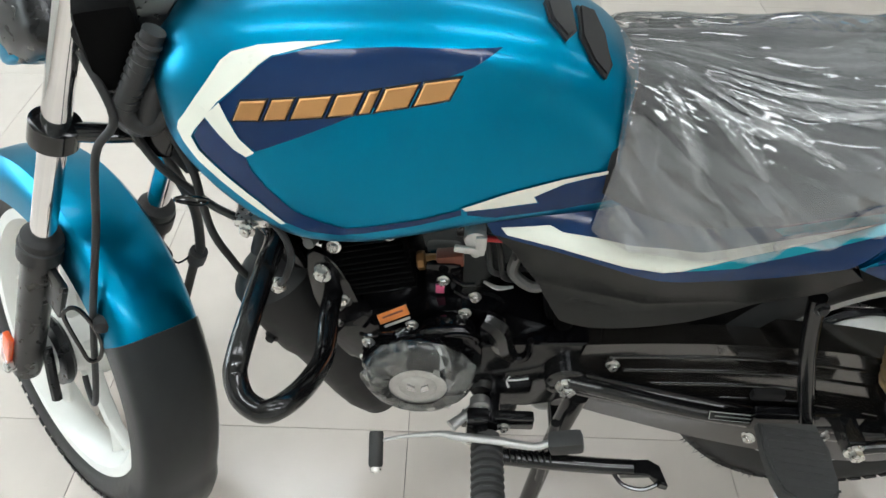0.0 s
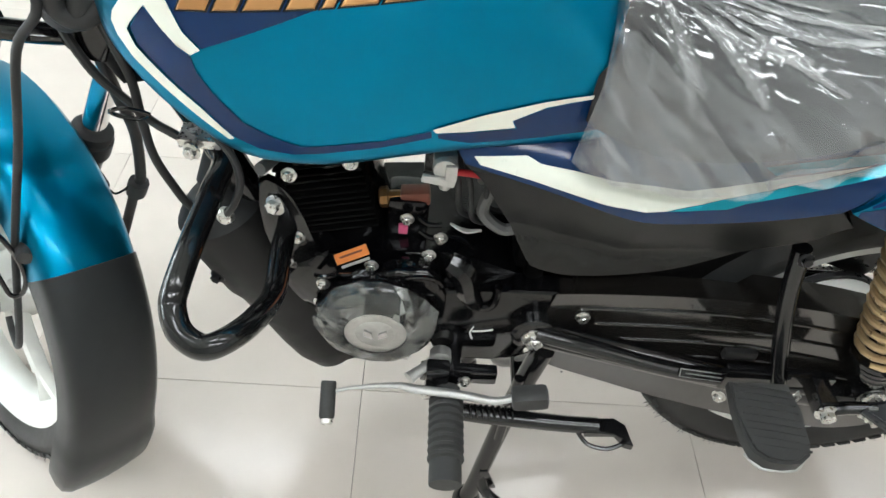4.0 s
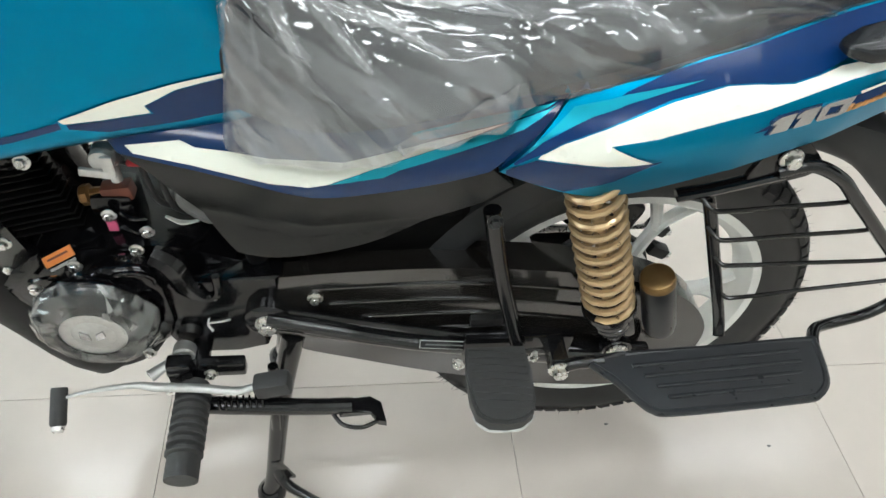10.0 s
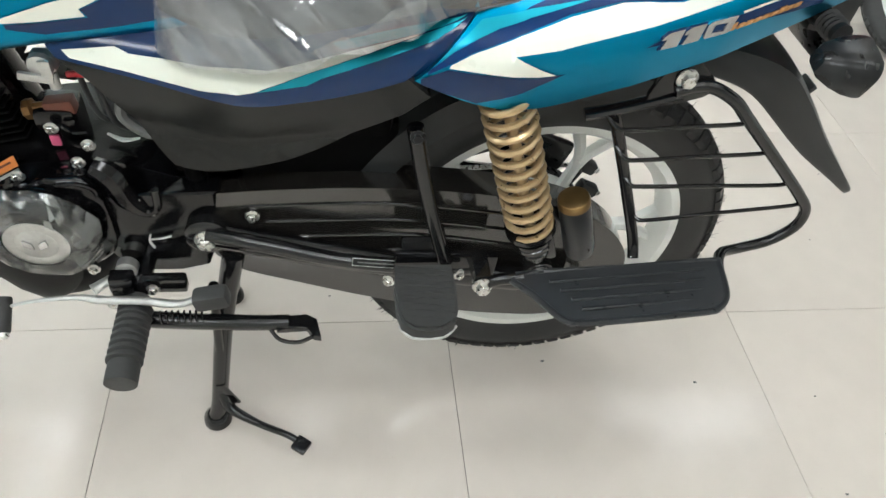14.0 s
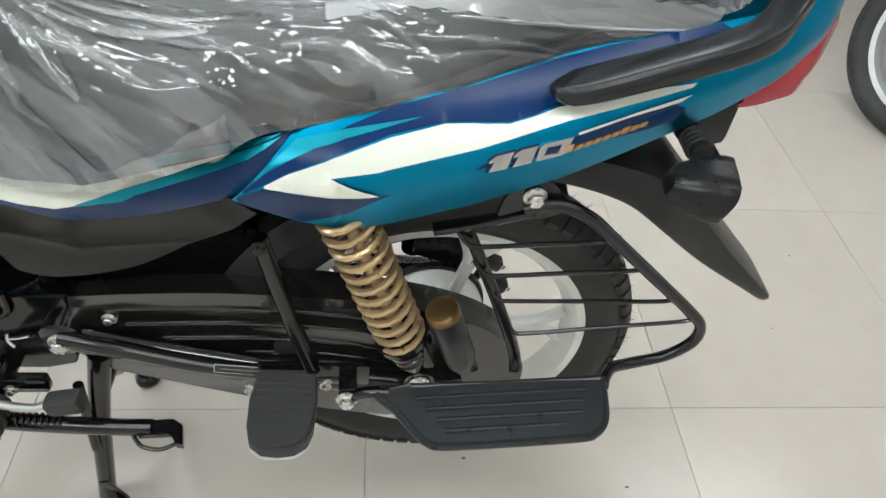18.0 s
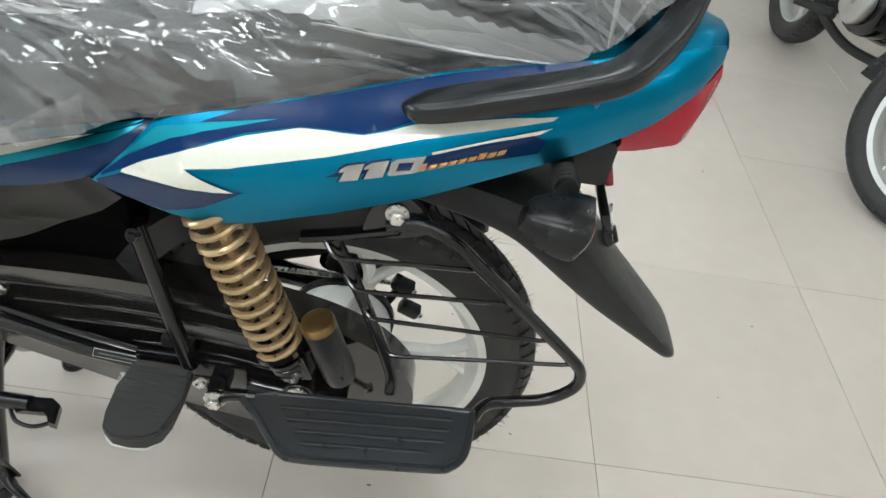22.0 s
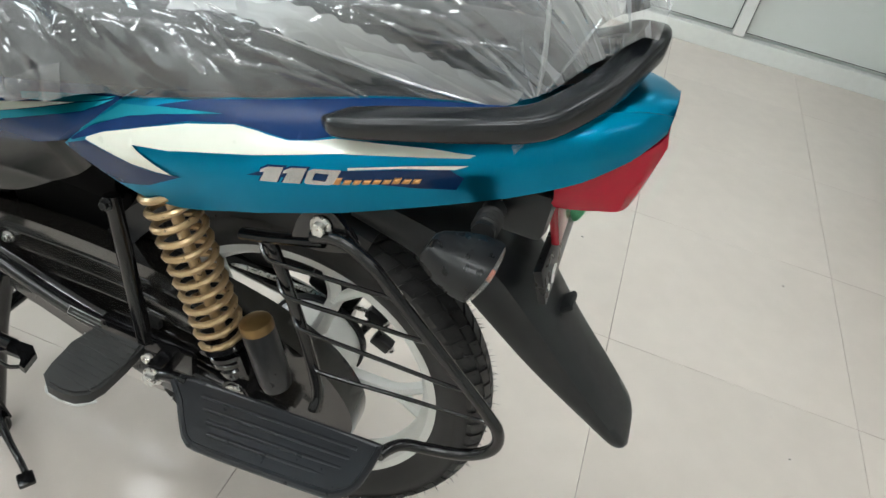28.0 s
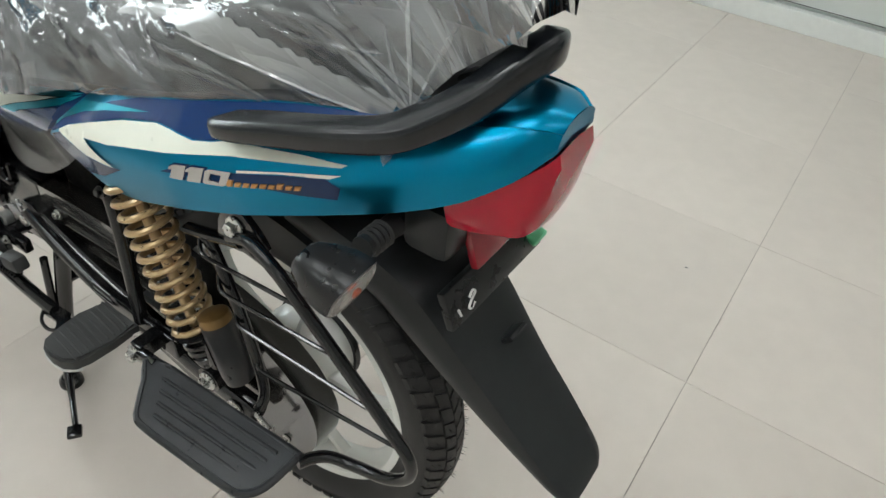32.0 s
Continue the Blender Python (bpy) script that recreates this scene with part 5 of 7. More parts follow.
# carburettor body and cables
bm = bmesh.new()
lathe(bm, [(0.022, 0), (0.024, 0.02), (0.018, 0.03), (0.018, 0.06), (0.024, 0.065), (0.024, 0.09)], (-0.625, -0.01, 0.625), (1, 0, 0), 20)
part("carburettor", bm, SATIN, bike, "dark carburettor body")
bar("intake_hose", [(-0.56, -0.02, 0.60), (-0.52, -0.045, 0.62), (-0.50, -0.05, 0.585), (-0.525, -0.055, 0.555), (-0.555, -0.05, 0.575), (-0.55, -0.045, 0.605)], 0.0075, HOSE, "grey coiled rubber hose", 8, 6)
bar("hose_clip", [(-0.588, -0.026, 0.530), (-0.570, -0.030, 0.523), (-0.550, -0.030, 0.526)], [0.002, 0.004, 0.002], ALLOY, "", 8, 4, flat=0.5)
bar("red_wire", [(-0.60, -0.05, 0.632), (-0.585, -0.055, 0.636), (-0.565, -0.05, 0.630)], 0.004, REDTAPE, "red cable sleeve")
for i, (x, z) in enumerate(((-0.60, 0.60), (-0.585, 0.59), (-0.57, 0.61))):
    bar("cable", [(x, -0.03, z + 0.06), (x + 0.012, -0.05, z + 0.02), (x + 0.02, -0.045, z - 0.03), (x + 0.05, -0.02, z - 0.06)], 0.0035, SOFT)
# fuel cock
bm = bmesh.new()
box(bm, (-0.606, -0.080, 0.670), (0.024, 0.018, 0.020), 0.004)
lathe(bm, [(0.012, 0), (0.013, 0.003), (0.012, 0.008), (0.008, 0.009)], (-0.606, -0.088, 0.672), (0, -1, 0), 18)
cock = part("fuel_tap", bm, ALLOY, bike, "cast aluminium fuel tap")
bm = bmesh.new()
box(bm, (-0.612, -0.099, 0.661), (0.034, 0.005, 0.009), 0.002, Matrix.Rotation(radians(10), 3, "Y"))
box(bm, (-0.600, -0.0985, 0.671), (0.012, 0.005, 0.020), 0.002)
part("lever", bm, ALLOY, cock)
bm = bmesh.new()
rod(bm, (-0.604, -0.08, 0.655), (-0.604, -0.08, 0.636), 0.006, 10)
part("outlet", bm, ALLOY, cock)

# exhaust: header with catalyser pot, silencer on the right
bm = bmesh.new()
tube(bm, [(-0.79, 0.03, 0.63), (-0.85, 0.025, 0.60), (-0.875, 0.005, 0.54)], 0.019, 14, 4)
exhaust = part("exhaust", bm, EXHAUST, bike, "matte black exhaust with a fat catalyser pot")
bm = bmesh.new()
a, b = Vector((-0.872, 0.0, 0.525)), Vector((-0.735, 0.02, 0.190))
d = (b - a).normalized()
lathe(bm, [(0.022, -0.015), (0.045, 0.0), (0.060, 0.014), (0.064, 0.04), (0.064, 0.125), (0.058, 0.150), (0.056, 0.20), (0.055, 0.27), (0.052, 0.31), (0.042, 0.35), (0.03, 0.362)], a, d, 32)
part("catalyser_pot", bm, EXHAUST, exhaust, "matte black catalyser pot")
bm = bmesh.new()
tube(bm, [b + Vector((-0.012, 0, 0.03)), (-0.705, 0.05, 0.195), (-0.66, 0.10, 0.235), (-0.50, 0.13, 0.27), (-0.34, 0.14, 0.33), (-0.24, 0.14, 0.36)], [0.042, 0.036, 0.026, 0.022, 0.022, 0.022], 16, 5)
part("link_pipe", bm, EXHAUST, exhaust)
bm = bmesh.new()
lathe(bm, [(0.022, 0), (0.038, 0.03), (0.041, 0.06), (0.041, 0.40), (0.038, 0.415), (0.012, 0.418)], (-0.20, 0.145, 0.365), (0.385, 0.0, 0.145), 28)
part("silencer", bm, EXHAUST, exhaust, "black silencer can")
bolt(exhaust, (-0.872, -0.048, 0.43), (-0.4, -1, 0), 0.007, SATIN)

# ---- crash guard ----
guard_bar = bar("crash_guard", [(-0.860, -0.020, 0.640), (-0.841, -0.040, 0.617), (-0.841, -0.090, 0.617), (-0.846, -0.160, 0.611), (-0.850, -0.205, 0.601), (-0.851, -0.222, 0.590), (-0.840, -0.243, 0.581), (-0.818, -0.256, 0.579), (-0.797, -0.250, 0.583), (-0.781, -0.210, 0.563), (-0.776, -0.150, 0.529), (-0.779, -0.090, 0.528), (-0.780, -0.04, 0.520)], 0.0127, GLOSS, "black tubular crash guard", 14, 6)
bar("crash_guard_right", [(-0.860, 0.020, 0.640), (-0.850, 0.060, 0.612), (-0.862, 0.20, 0.602), (-0.812, 0.258, 0.580), (-0.785, 0.15, 0.50), (-0.780, 0.04, 0.52)], 0.0127, GLOSS, "black tubular crash guard", 12, 6).name = "crash_guard"
bm = bmesh.new()
box(bm, (-0.862, -0.01, 0.640), (0.045, 0.075, 0.012), 0.003)
part("guard_clamp", bm, STEEL, guard_bar, "zinc plated guard clamp")
bolt(guard_bar, (-0.868, -0.052, 0.636), (-0.3, -1, 0), 0.007)
bm = bmesh.new()
lathe(bm, [(0.008, 0), (0.010, 0.003), (0.009, 0.010), (0.005, 0.013)], (-0.836, -0.072, 0.567), (-0.3, -1, 0.3), 20)
part("horn_bolt", bm, STEEL, guard_bar, "domed zinc bolt")
bm = bmesh.new()
plate(bm, round_outline([(-0.806, 0.590), (-0.770, 0.572), (-0.742, 0.462), (-0.762, 0.432), (-0.800, 0.48)], 3), -0.046, -0.034, 0.002)
part("engine_mount", bm, GLOSS, bike, "black engine mounting plate")
bolt(bike, (-0.788, -0.050, 0.564), (-0.5, -1, 0.2), r=0.0085)
bolt(bike, (-0.780, -0.040, 0.462), r=0.0065)
bolt(bike, (-0.768, -0.046, 0.510), r=0.0060)

# ---- gear lever, foot peg, stands ----
bm = bmesh.new()
lathe(bm, [(0.014, 0), (0.014, 0.014), (0.011, 0.016), (0.008, 0.016), (0.007, 0.012)], (-0.585, -0.100, 0.368), (0, -1, 0.1), 20)
tube(bm, [(-0.585, -0.110, 0.369), (-0.606, -0.122, 0.362), (-0.624, -0.137, 0.360)], [0.012, 0.007, 0.009], 10, 4, flat=0.7)
gear = part("gear_lever", bm, ALLOY, bike, "silver heel and toe gear lever")
bm = bmesh.new()
tube(bm, [(-0.722, -0.168, 0.366), (-0.690, -0.160, 0.368), (-0.640, -0.150, 0.362), (-0.615, -0.150, 0.356), (-0.560, -0.158, 0.362), (-0.515, -0.163, 0.360), (-0.490, -0.160, 0.368)], [0.0022, 0.0025, 0.0042, 0.0062, 0.0062, 0.0055, 0.005], 10, 5, flat=0.8)
part("lever_rod", bm, ALLOY, gear, "bare aluminium lever rod")
bm = bmesh.new()
lathe(bm, [(0.0085, 0.0), (0.0095, 0.003), (0.0095, 0.042), (0.0085, 0.045)], (-0.722, -0.155, 0.372), (0.03, -1, -0.6), 16)
toe = part("toe_pad", bm, DUSTY, gear, "black rubber toe pad")
bm = bmesh.new()
lathe(bm, [(0.0075, 0), (0.0075, 0.005), (0.005, 0.008)], (-0.7206, -0.1935, 0.3490), (0.03, -1, -0.6), 14)
part("end_cap", bm, STEEL, toe)
bm = bmesh.new()
box(bm, (-0.472, -0.160, 0.368), (0.046, 0.026, 0.026), 0.007, Matrix.Rotation(radians(-12), 3, "Y"))
part("heel_pad", bm, DUSTY, gear, "black rubber heel pad")
bm = bmesh.new()
tube(bm, [(-0.574, -0.135, 0.335), (-0.574, -0.19, 0.334), (-0.574, -0.248, 0.331), (-0.574, -0.262, 0.330)], [0.018, 0.0185, 0.0200, 0.0198], 16, 3, flat=1.0)
peg = part("foot_peg", bm, DUSTY, bike, "ribbed black rubber foot peg")
for i in range(8):
    bm = bmesh.new()
    y = -0.150 - 0.011 * i
    lathe(bm, [(0.019, 0), (0.0225, 0.002), (0.0225, 0.006), (0.019, 0.008)], (-0.574, y, 0.3345), (0, -1, -0.02), 16)
    part("rib", bm, DUSTY, peg)
bm = bmesh.new()
box(bm, (-0.588, -0.128, 0.345), (0.030, 0.020, 0.07), 0.004)
box(bm, (-0.560, -0.118, 0.350), (0.10, 0.016, 0.026), 0.004)
part("peg_bracket", bm, GLOSS, bike, "black foot peg bracket")
bolt(bike, (-0.600, -0.142, 0.342), r=0.0075)
bolt(bike, (-0.552, -0.130, 0.352), r=0.006)
bar("cross_tube", [(-0.57, -0.13, 0.35), (-0.57, 0.13, 0.35)], 0.014, GLOSS)
# side stand, folded up
bm = bmesh.new()
tube(bm, [(-0.562, -0.155, 0.318), (-0.50, -0.160, 0.317), (-0.42, -0.164, 0.316), (-0.375, -0.166, 0.318)], [0.012, 0.0115, 0.011, 0.011], 12, 3)
side_stand = part("side_stand", bm, GLOSS, bike, "black side stand folded up")
bm = bmesh.new()
toe = [(-0.392, -0.157), (-0.352, -0.154), (-0.338, -0.163), (-0.332, -0.192), (-0.342, -0.190), (-0.352, -0.175), (-0.392, -0.177)]
low, top = [bm.verts.new((x, y, 0.308)) for x, y in toe], [bm.verts.new((x, y, 0.322)) for x, y in toe]
bm.faces.new(low), bm.faces.new(top[::-1])
for i in range(7):
    bm.faces.new((low[i], low[(i + 1) % 7], top[(i + 1) % 7], top[i]))
bmesh.ops.bevel(bm, geom=[e for e in bm.edges if all(v in top for v in e.verts)], offset=0.003, segments=2, affect="EDGES")
part("foot", bm, GLOSS, side_stand)
bm = bmesh.new()
tube(bm, [(-0.402, -0.170, 0.312), (-0.388, -0.186, 0.306), (-0.364, -0.191, 0.305), (-0.344, -0.186, 0.310)], 0.0030, 8, 5)
part("wire_loop", bm, GLOSS, side_stand)
pts = [(-0.545 + 0.0011 * i, -0.158 + 0.009 * math.cos(i * 0.9), 0.318 + 0.009 * math.sin(i * 0.9)) for i in range(56)]
bm = bmesh.new()
tube(bm, [(x, y, z + 0.006) for x, y, z in pts], 0.0016, 6, 1)
part("return_spring", bm, GLOSS, side_stand)
# centre stand, down
stand = bar("centre_stand", [(-0.45, -0.088, 0.372), (-0.475, -0.105, 0.25), (-0.503, -0.130, 0.06), (-0.512, -0.136, 0.018)], [0.016, 0.014, 0.013, 0.014], GLOSS, "black centre stand resting on the tiles", 12, 4)
bar("leg", [(-0.45, 0.088, 0.372), (-0.475, 0.10, 0.25), (-0.503, 0.122, 0.06), (-0.510, 0.127, 0.018)], [0.016, 0.014, 0.013, 0.014], GLOSS, parent=stand)
bar("cross_bar", [(-0.468, -0.10, 0.285), (-0.468, 0.10, 0.285)], 0.011, GLOSS, parent=stand)
bar("brace", [(-0.452, -0.088, 0.36), (-0.485, 0.0, 0.21), (-0.49, 0.11, 0.16)], 0.008, GLOSS, parent=stand)
for y in (-0.136, 0.127):
    bm = bmesh.new()
    lathe(bm, [(0.020, 0), (0.023, 0.003), (0.022, 0.014), (0.015, 0.022)], (-0.512, y, 0.0), (0, 0, 1), 20)
    part("foot", bm, GLOSS, stand)
bar("tang", [(-0.497, -0.130, 0.085), (-0.485, -0.146, 0.055), (-0.44, -0.172, 0.047), (-0.395, -0.196, 0.052), (-0.378, -0.206, 0.050)], [0.010, 0.009, 0.006, 0.0055, 0.0055], GLOSS, n=10, k=4, parent=stand)
bm = bmesh.new()
plate(bm, [(-0.502, 0.11), (-0.490, 0.112), (-0.47, 0.055), (-0.50, 0.05)], -0.138, -0.133, 0.001)
part("gusset", bm, GLOSS, stand)
bm = bmesh.new()
box(bm, (-0.370, -0.214, 0.046), (0.026, 0.026, 0.010), 0.004, Matrix.Rotation(radians(-35), 3, "Z"))
part("tread_pad", bm, GLOSS, stand)
bar("stand_spring", [(-0.478, -0.115, 0.34), (-0.486, -0.128, 0.20)], 0.007, GLOSS, k=1)

# ---- pillion foot rest, guard and foot board ----
rest = bar("footrest_stay", [(-0.474, -0.112, 0.438), (-0.41, -0.120, 0.428), (-0.305, -0.127, 0.402), (-0.212, -0.132, 0.392), (-0.120, -0.135, 0.392)], 0.0105, GLOSS, "black tubular footrest stay", 12)
bar("upright", [(-0.219, -0.107, 0.612), (-0.205, -0.114, 0.545), (-0.190, -0.124, 0.488), (-0.166, -0.140, 0.410)], 0.0105, GLOSS, n=12, k=4, parent=rest)
bm = bmesh.new()
box(bm, (-0.165, -0.135, 0.402), (0.14, 0.014, 0.040), 0.003, Matrix.Rotation(radians(2), 3, "Y"))
part("bracket", bm, GLOSS, rest)
bolt(rest, (-0.217, -0.119, 0.606), (0, -1, 0.2), 0.006, SATIN)
bolt(rest, (-0.242, -0.160, 0.398), (-0.6, -1, 0), 0.006)
bolt(rest, (-0.150, -0.158, 0.406), (0.6, -1, 0), 0.006)
STICKER = Matrix.Rotation(radians(7), 3, "Y") @ Matrix.Rotation(radians(-38), 3, "X")
for name, mat_s, size, lift, label in (("data_plate", ALLOY, (0.064, 0.0012, 0.0105), 0.0, "thin grey rim of a black sticker"), ("sticker", GLOSS, (0.0625, 0.0012, 0.0088), 0.0007, "black sticker"), ("print_bar", HOSE, (0.050, 0.0012, 0.0018), 0.0012, "grey printed bar")):
    bm = bmesh.new()
    box(bm, Vector((-0.258, -0.1365, 0.4050)) + STICKER @ Vector((0, -lift, 0)), size, 0.0, STICKER)
    part(name, bm, mat_s, rest, label)
bm = bmesh.new()
outline = [(-0.234, -0.150), (-0.238, -0.190), (-0.237, -0.225), (-0.232, -0.245), (-0.218, -0.256), (-0.198, -0.2585), (-0.180, -0.256), (-0.166, -0.246), (-0.160, -0.228), (-0.158, -0.190), (-0.160, -0.150)]
low = [bm.verts.new((x, y, 0.404)) for x, y in outline]
top = [bm.verts.new((x, y, 0.420 + (y + 0.15) * -0.03)) for x, y in outline]
bm.faces.new(low), bm.faces.new(top[::-1])
for i in range(11):
    bm.faces.new((low[i], low[(i + 1) % 11], top[(i + 1) % 11], top[i]))
bmesh.ops.bevel(bm, geom=[e for e in bm.edges if all(v in top for v in e.verts)], offset=0.004, segments=2, affect="EDGES")
ppeg = part("pillion_peg", bm, DUSTY, bike, "flat ribbed black rubber pillion foot rest with a bright edge")
for i in range(9):
    bm = bmesh.new()
    y = -0.156 - 0.0098 * i
    tube(bm, [(-0.232, y, 0.4208), (-0.198, y - 0.0035, 0.4218), (-0.164, y - 0.008, 0.4215)], 0.0018, 6, 2)
    part("rib", bm, DUSTY, ppeg)
bm = bmesh.new()
tube(bm, [(-0.234, -0.238, 0.402), (-0.222, -0.254, 0.402), (-0.20, -0.257, 0.402), (-0.178, -0.255, 0.402), (-0.162, -0.240, 0.402)], 0.0020, 8, 4)
part("edge_strip", bm, ALLOY, ppeg, "bright metal edge of the foot rest")

# saree guard
SG_Y = -0.142
guard_frame = bar("saree_guard", [(0.060, -0.138, 0.690), (0.092, -0.140, 0.700), (0.130, SG_Y, 0.684), (0.162, SG_Y, 0.655), (0.226, SG_Y, 0.595), (0.288, SG_Y, 0.536), (0.311, SG_Y, 0.508), (0.311, -0.143, 0.478), (0.284, -0.145, 0.452), (0.240, -0.150, 0.442), (0.212, -0.160, 0.446), (0.198, -0.175, 0.450), (0.190, -0.192, 0.452)], 0.0075, GLOSS, "black wire saree guard over the rear wheel", 12)
for x0, z0, x1, z1 in ((0.007, 0.639, 0.166, 0.650), (0.030, 0.594, 0.212, 0.606), (0.051, 0.551, 0.262, 0.554), (0.078, 0.491, 0.298, 0.517)):
    bar("rung", [(x0 - 0.012, SG_Y + 0.012, z0 + 0.012), (x0, SG_Y + 0.002, z0 + 0.001), (x0 + 0.02, SG_Y, z0), ((x0 + x1) / 2, SG_Y, (z0 + z1) / 2), (x1 - 0.012, SG_Y, z1), (x1 + 0.004, SG_Y + 0.001, z1 + 0.008)], 0.0028, GLOSS, n=8, k=3, parent=guard_frame)
bar("inner_post", [(0.000, -0.128, 0.655), (0.012, -0.126, 0.635), (0.052, -0.130, 0.540), (0.084, -0.140, 0.458), (0.088, -0.156, 0.432)], 0.0075, GLOSS, parent=guard_frame)
bar("top_bar", [(-0.030, -0.126, 0.648), (0.010, -0.128, 0.660), (0.072, -0.132, 0.684)], 0.009, GLOSS, n=10, k=3, parent=guard_frame, flat=0.7)
bm = bmesh.new()
plate(bm, round_outline([(0.035, 0.668), (0.045, 0.715), (0.065, 0.730), (0.088, 0.718), (0.110, 0.692), (0.085, 0.676)], 3), -0.134, -0.126, 0.002)
part("mount", bm, GLOSS, guard_frame)
bolt(guard_frame, (0.068, -0.136, 0.706), r=0.0085)

# foot board
bm = bmesh.new()
bo = [(-0.080, -0.184, 0.432), (-0.062, -0.212, 0.428), (-0.036, -0.243, 0.424), (-0.026, -0.252, 0.424), (-0.010, -0.257, 0.425), (0.060, -0.259, 0.434), (0.150, -0.260, 0.447), (0.166, -0.257, 0.450), (0.178, -0.247, 0.452), (0.184, -0.232, 0.454), (0.187, -0.205, 0.457), (0.187, -0.190, 0.459), (0.180, -0.186, 0.458), (0.06, -0.184, 0.444)]
bo = [tuple(q) for q in smooth_path(bo, 3, True)]
low = [bm.verts.new((x, y, z - 0.007)) for x, y, z in bo]
top = [bm.verts.new((x, y, z + 0.003)) for x, y, z in bo]
bm.faces.new(low), bm.faces.new(top[::-1])
for i in range(len(bo)):
    bm.faces.new((low[i], low[(i + 1) % len(bo)], top[(i + 1) % len(bo)], top[i]))
board = part("foot_board", bm, BOARD, bike, "black moulded side foot board with long ribs", 30)
bm = bmesh.new()
tube(bm, [(x, y, z) for x, y, z in bo], 0.0050, 8, 1, closed=True)
part("rim", bm, BOARD, board, "rounded raised edge")
for i, y in enumerate((-0.199, -0.213, -0.227, -0.241)):
    x0 = (-0.040, -0.028, -0.016, -0.006)[i]
    x1 = (0.165, 0.162, 0.158, 0.150)[i]
    z = lambda x: 0.4484 + 0.1 * (x - 0.05) + 0.164 * (y + 0.186)
    bar("rib", [(x0, y, z(x0)), ((x0 + x1) / 2, y, z((x0 + x1) / 2)), (x1, y, z(x1))], 0.0026, BOARD, n=8, k=2, parent=board, flat=0.8)
bar("board_arm", [(-0.125, -0.14, 0.412), (-0.122, -0.178, 0.412), (-0.10, -0.183, 0.424), (-0.07, -0.186, 0.430)], 0.008, GLOSS, k=3)
bm = bmesh.new()
box(bm, (-0.122, -0.162, 0.415), (0.022, 0.04, 0.026), 0.003)
part("arm_block", bm, GLOSS, bike)
bolt(bike, (-0.122, -0.184, 0.413), r=0.0095)

# ---- rear indicators ----
for s in (-1, 1):
    bm = bmesh.new()
    tube(bm, [(0.215, s * 0.075, 0.755), (0.215, s * 0.10, 0.757), (0.216, s * 0.125, 0.758)], [0.013, 0.011, 0.012], 12, 3)
    for i in range(4):
        lathe(bm, [(0.012, 0), (0.0145, 0.002), (0.012, 0.004)], (0.2155, s * (0.092 + 0.007 * i), 0.757), (0, s, 0), 14)
    bmesh.ops.translate(bm, verts=bm.verts, vec=(0.014, 0, 0))
    tilt = Matrix.Translation((0.226, s * 0.157, 0.752)) @ Matrix.Rotation(radians(22), 4, "Y") @ Matrix.Scale(0.93, 4) @ Matrix.Translation((-0.212, -s * 0.157, -0.752))
    stalk = part("indicator", bm, SOFT, bike, "black rear indicator with a clear lens")
    bm = bmesh.new()
    rings = []
    for x, r in ((0.174, 0.011), (0.179, 0.016), (0.196, 0.0225), (0.214, 0.0268), (0.229, 0.028), (0.2365, 0.0275)):
        rings.append([(x, s * 0.160 + 1.05 * r * math.copysign(abs(math.cos(w)) ** 0.5, math.cos(w)), 0.748 - 0.4 * s * r * math.cos(w) + 0.80 * r * math.copysign(abs(math.sin(w)) ** 0.52, math.sin(w)) - (0.229 - x) * 0.25) for w in (2 * math.pi * j / 20 for j in range(20))])
    loft(bm, rings)
    bmesh.ops.transform(bm, matrix=tilt, verts=bm.verts)
    body = part("body", bm, SATIN, stalk, "satin black indicator body")
    bm = bmesh.new()
    rings = []
    for x, f in ((0.2368, 0.0265), (0.240, 0.0245), (0.243, 0.019), (0.2445, 0.009)):
        rings.append([(x, s * 0.160 + 1.05 * f * math.copysign(abs(math.cos(w)) ** 0.5, math.cos(w)), 0.748 - 0.4 * s * f * math.cos(w) + 0.80 * f * math.copysign(abs(math.sin(w)) ** 0.52, math.sin(w))) for w in (2 * math.pi * j / 20 for j in range(20))])
    loft(bm, rings)
    bmesh.ops.transform(bm, matrix=tilt, verts=bm.verts)
    part("lens", bm, CLEAR, body, "clear indicator lens")
    bm = bmesh.new()
    rings = []
    for x, f in ((0.2367, 0.0255), (0.2369, 0.018), (0.2367, 0.010), (0.2366, 0.001)):
        rings.append([(x, s * 0.160 + 1.05 * f * math.copysign(abs(math.cos(w)) ** 0.5, math.cos(w)), 0.748 - 0.4 * s * f * math.cos(w) + 0.80 * f * math.copysign(abs(math.sin(w)) ** 0.52, math.sin(w))) for w in (2 * math.pi * j / 20 for j in range(20))])
    loft(bm, rings, open_ring=False)
    bmesh.ops.transform(bm, matrix=tilt, verts=bm.verts)
    part("reflector", bm, SILVER, body, "silvered reflector behind the lens")
    bm = bmesh.new()
    bmesh.ops.create_icosphere(bm, subdivisions=2, radius=0.0062, matrix=Matrix.Translation((0.2385, s * 0.158, 0.748)))
    bmesh.ops.transform(bm, matrix=tilt, verts=bm.verts)
    part("bulb", bm, REFLEX, body, "amber bulb")

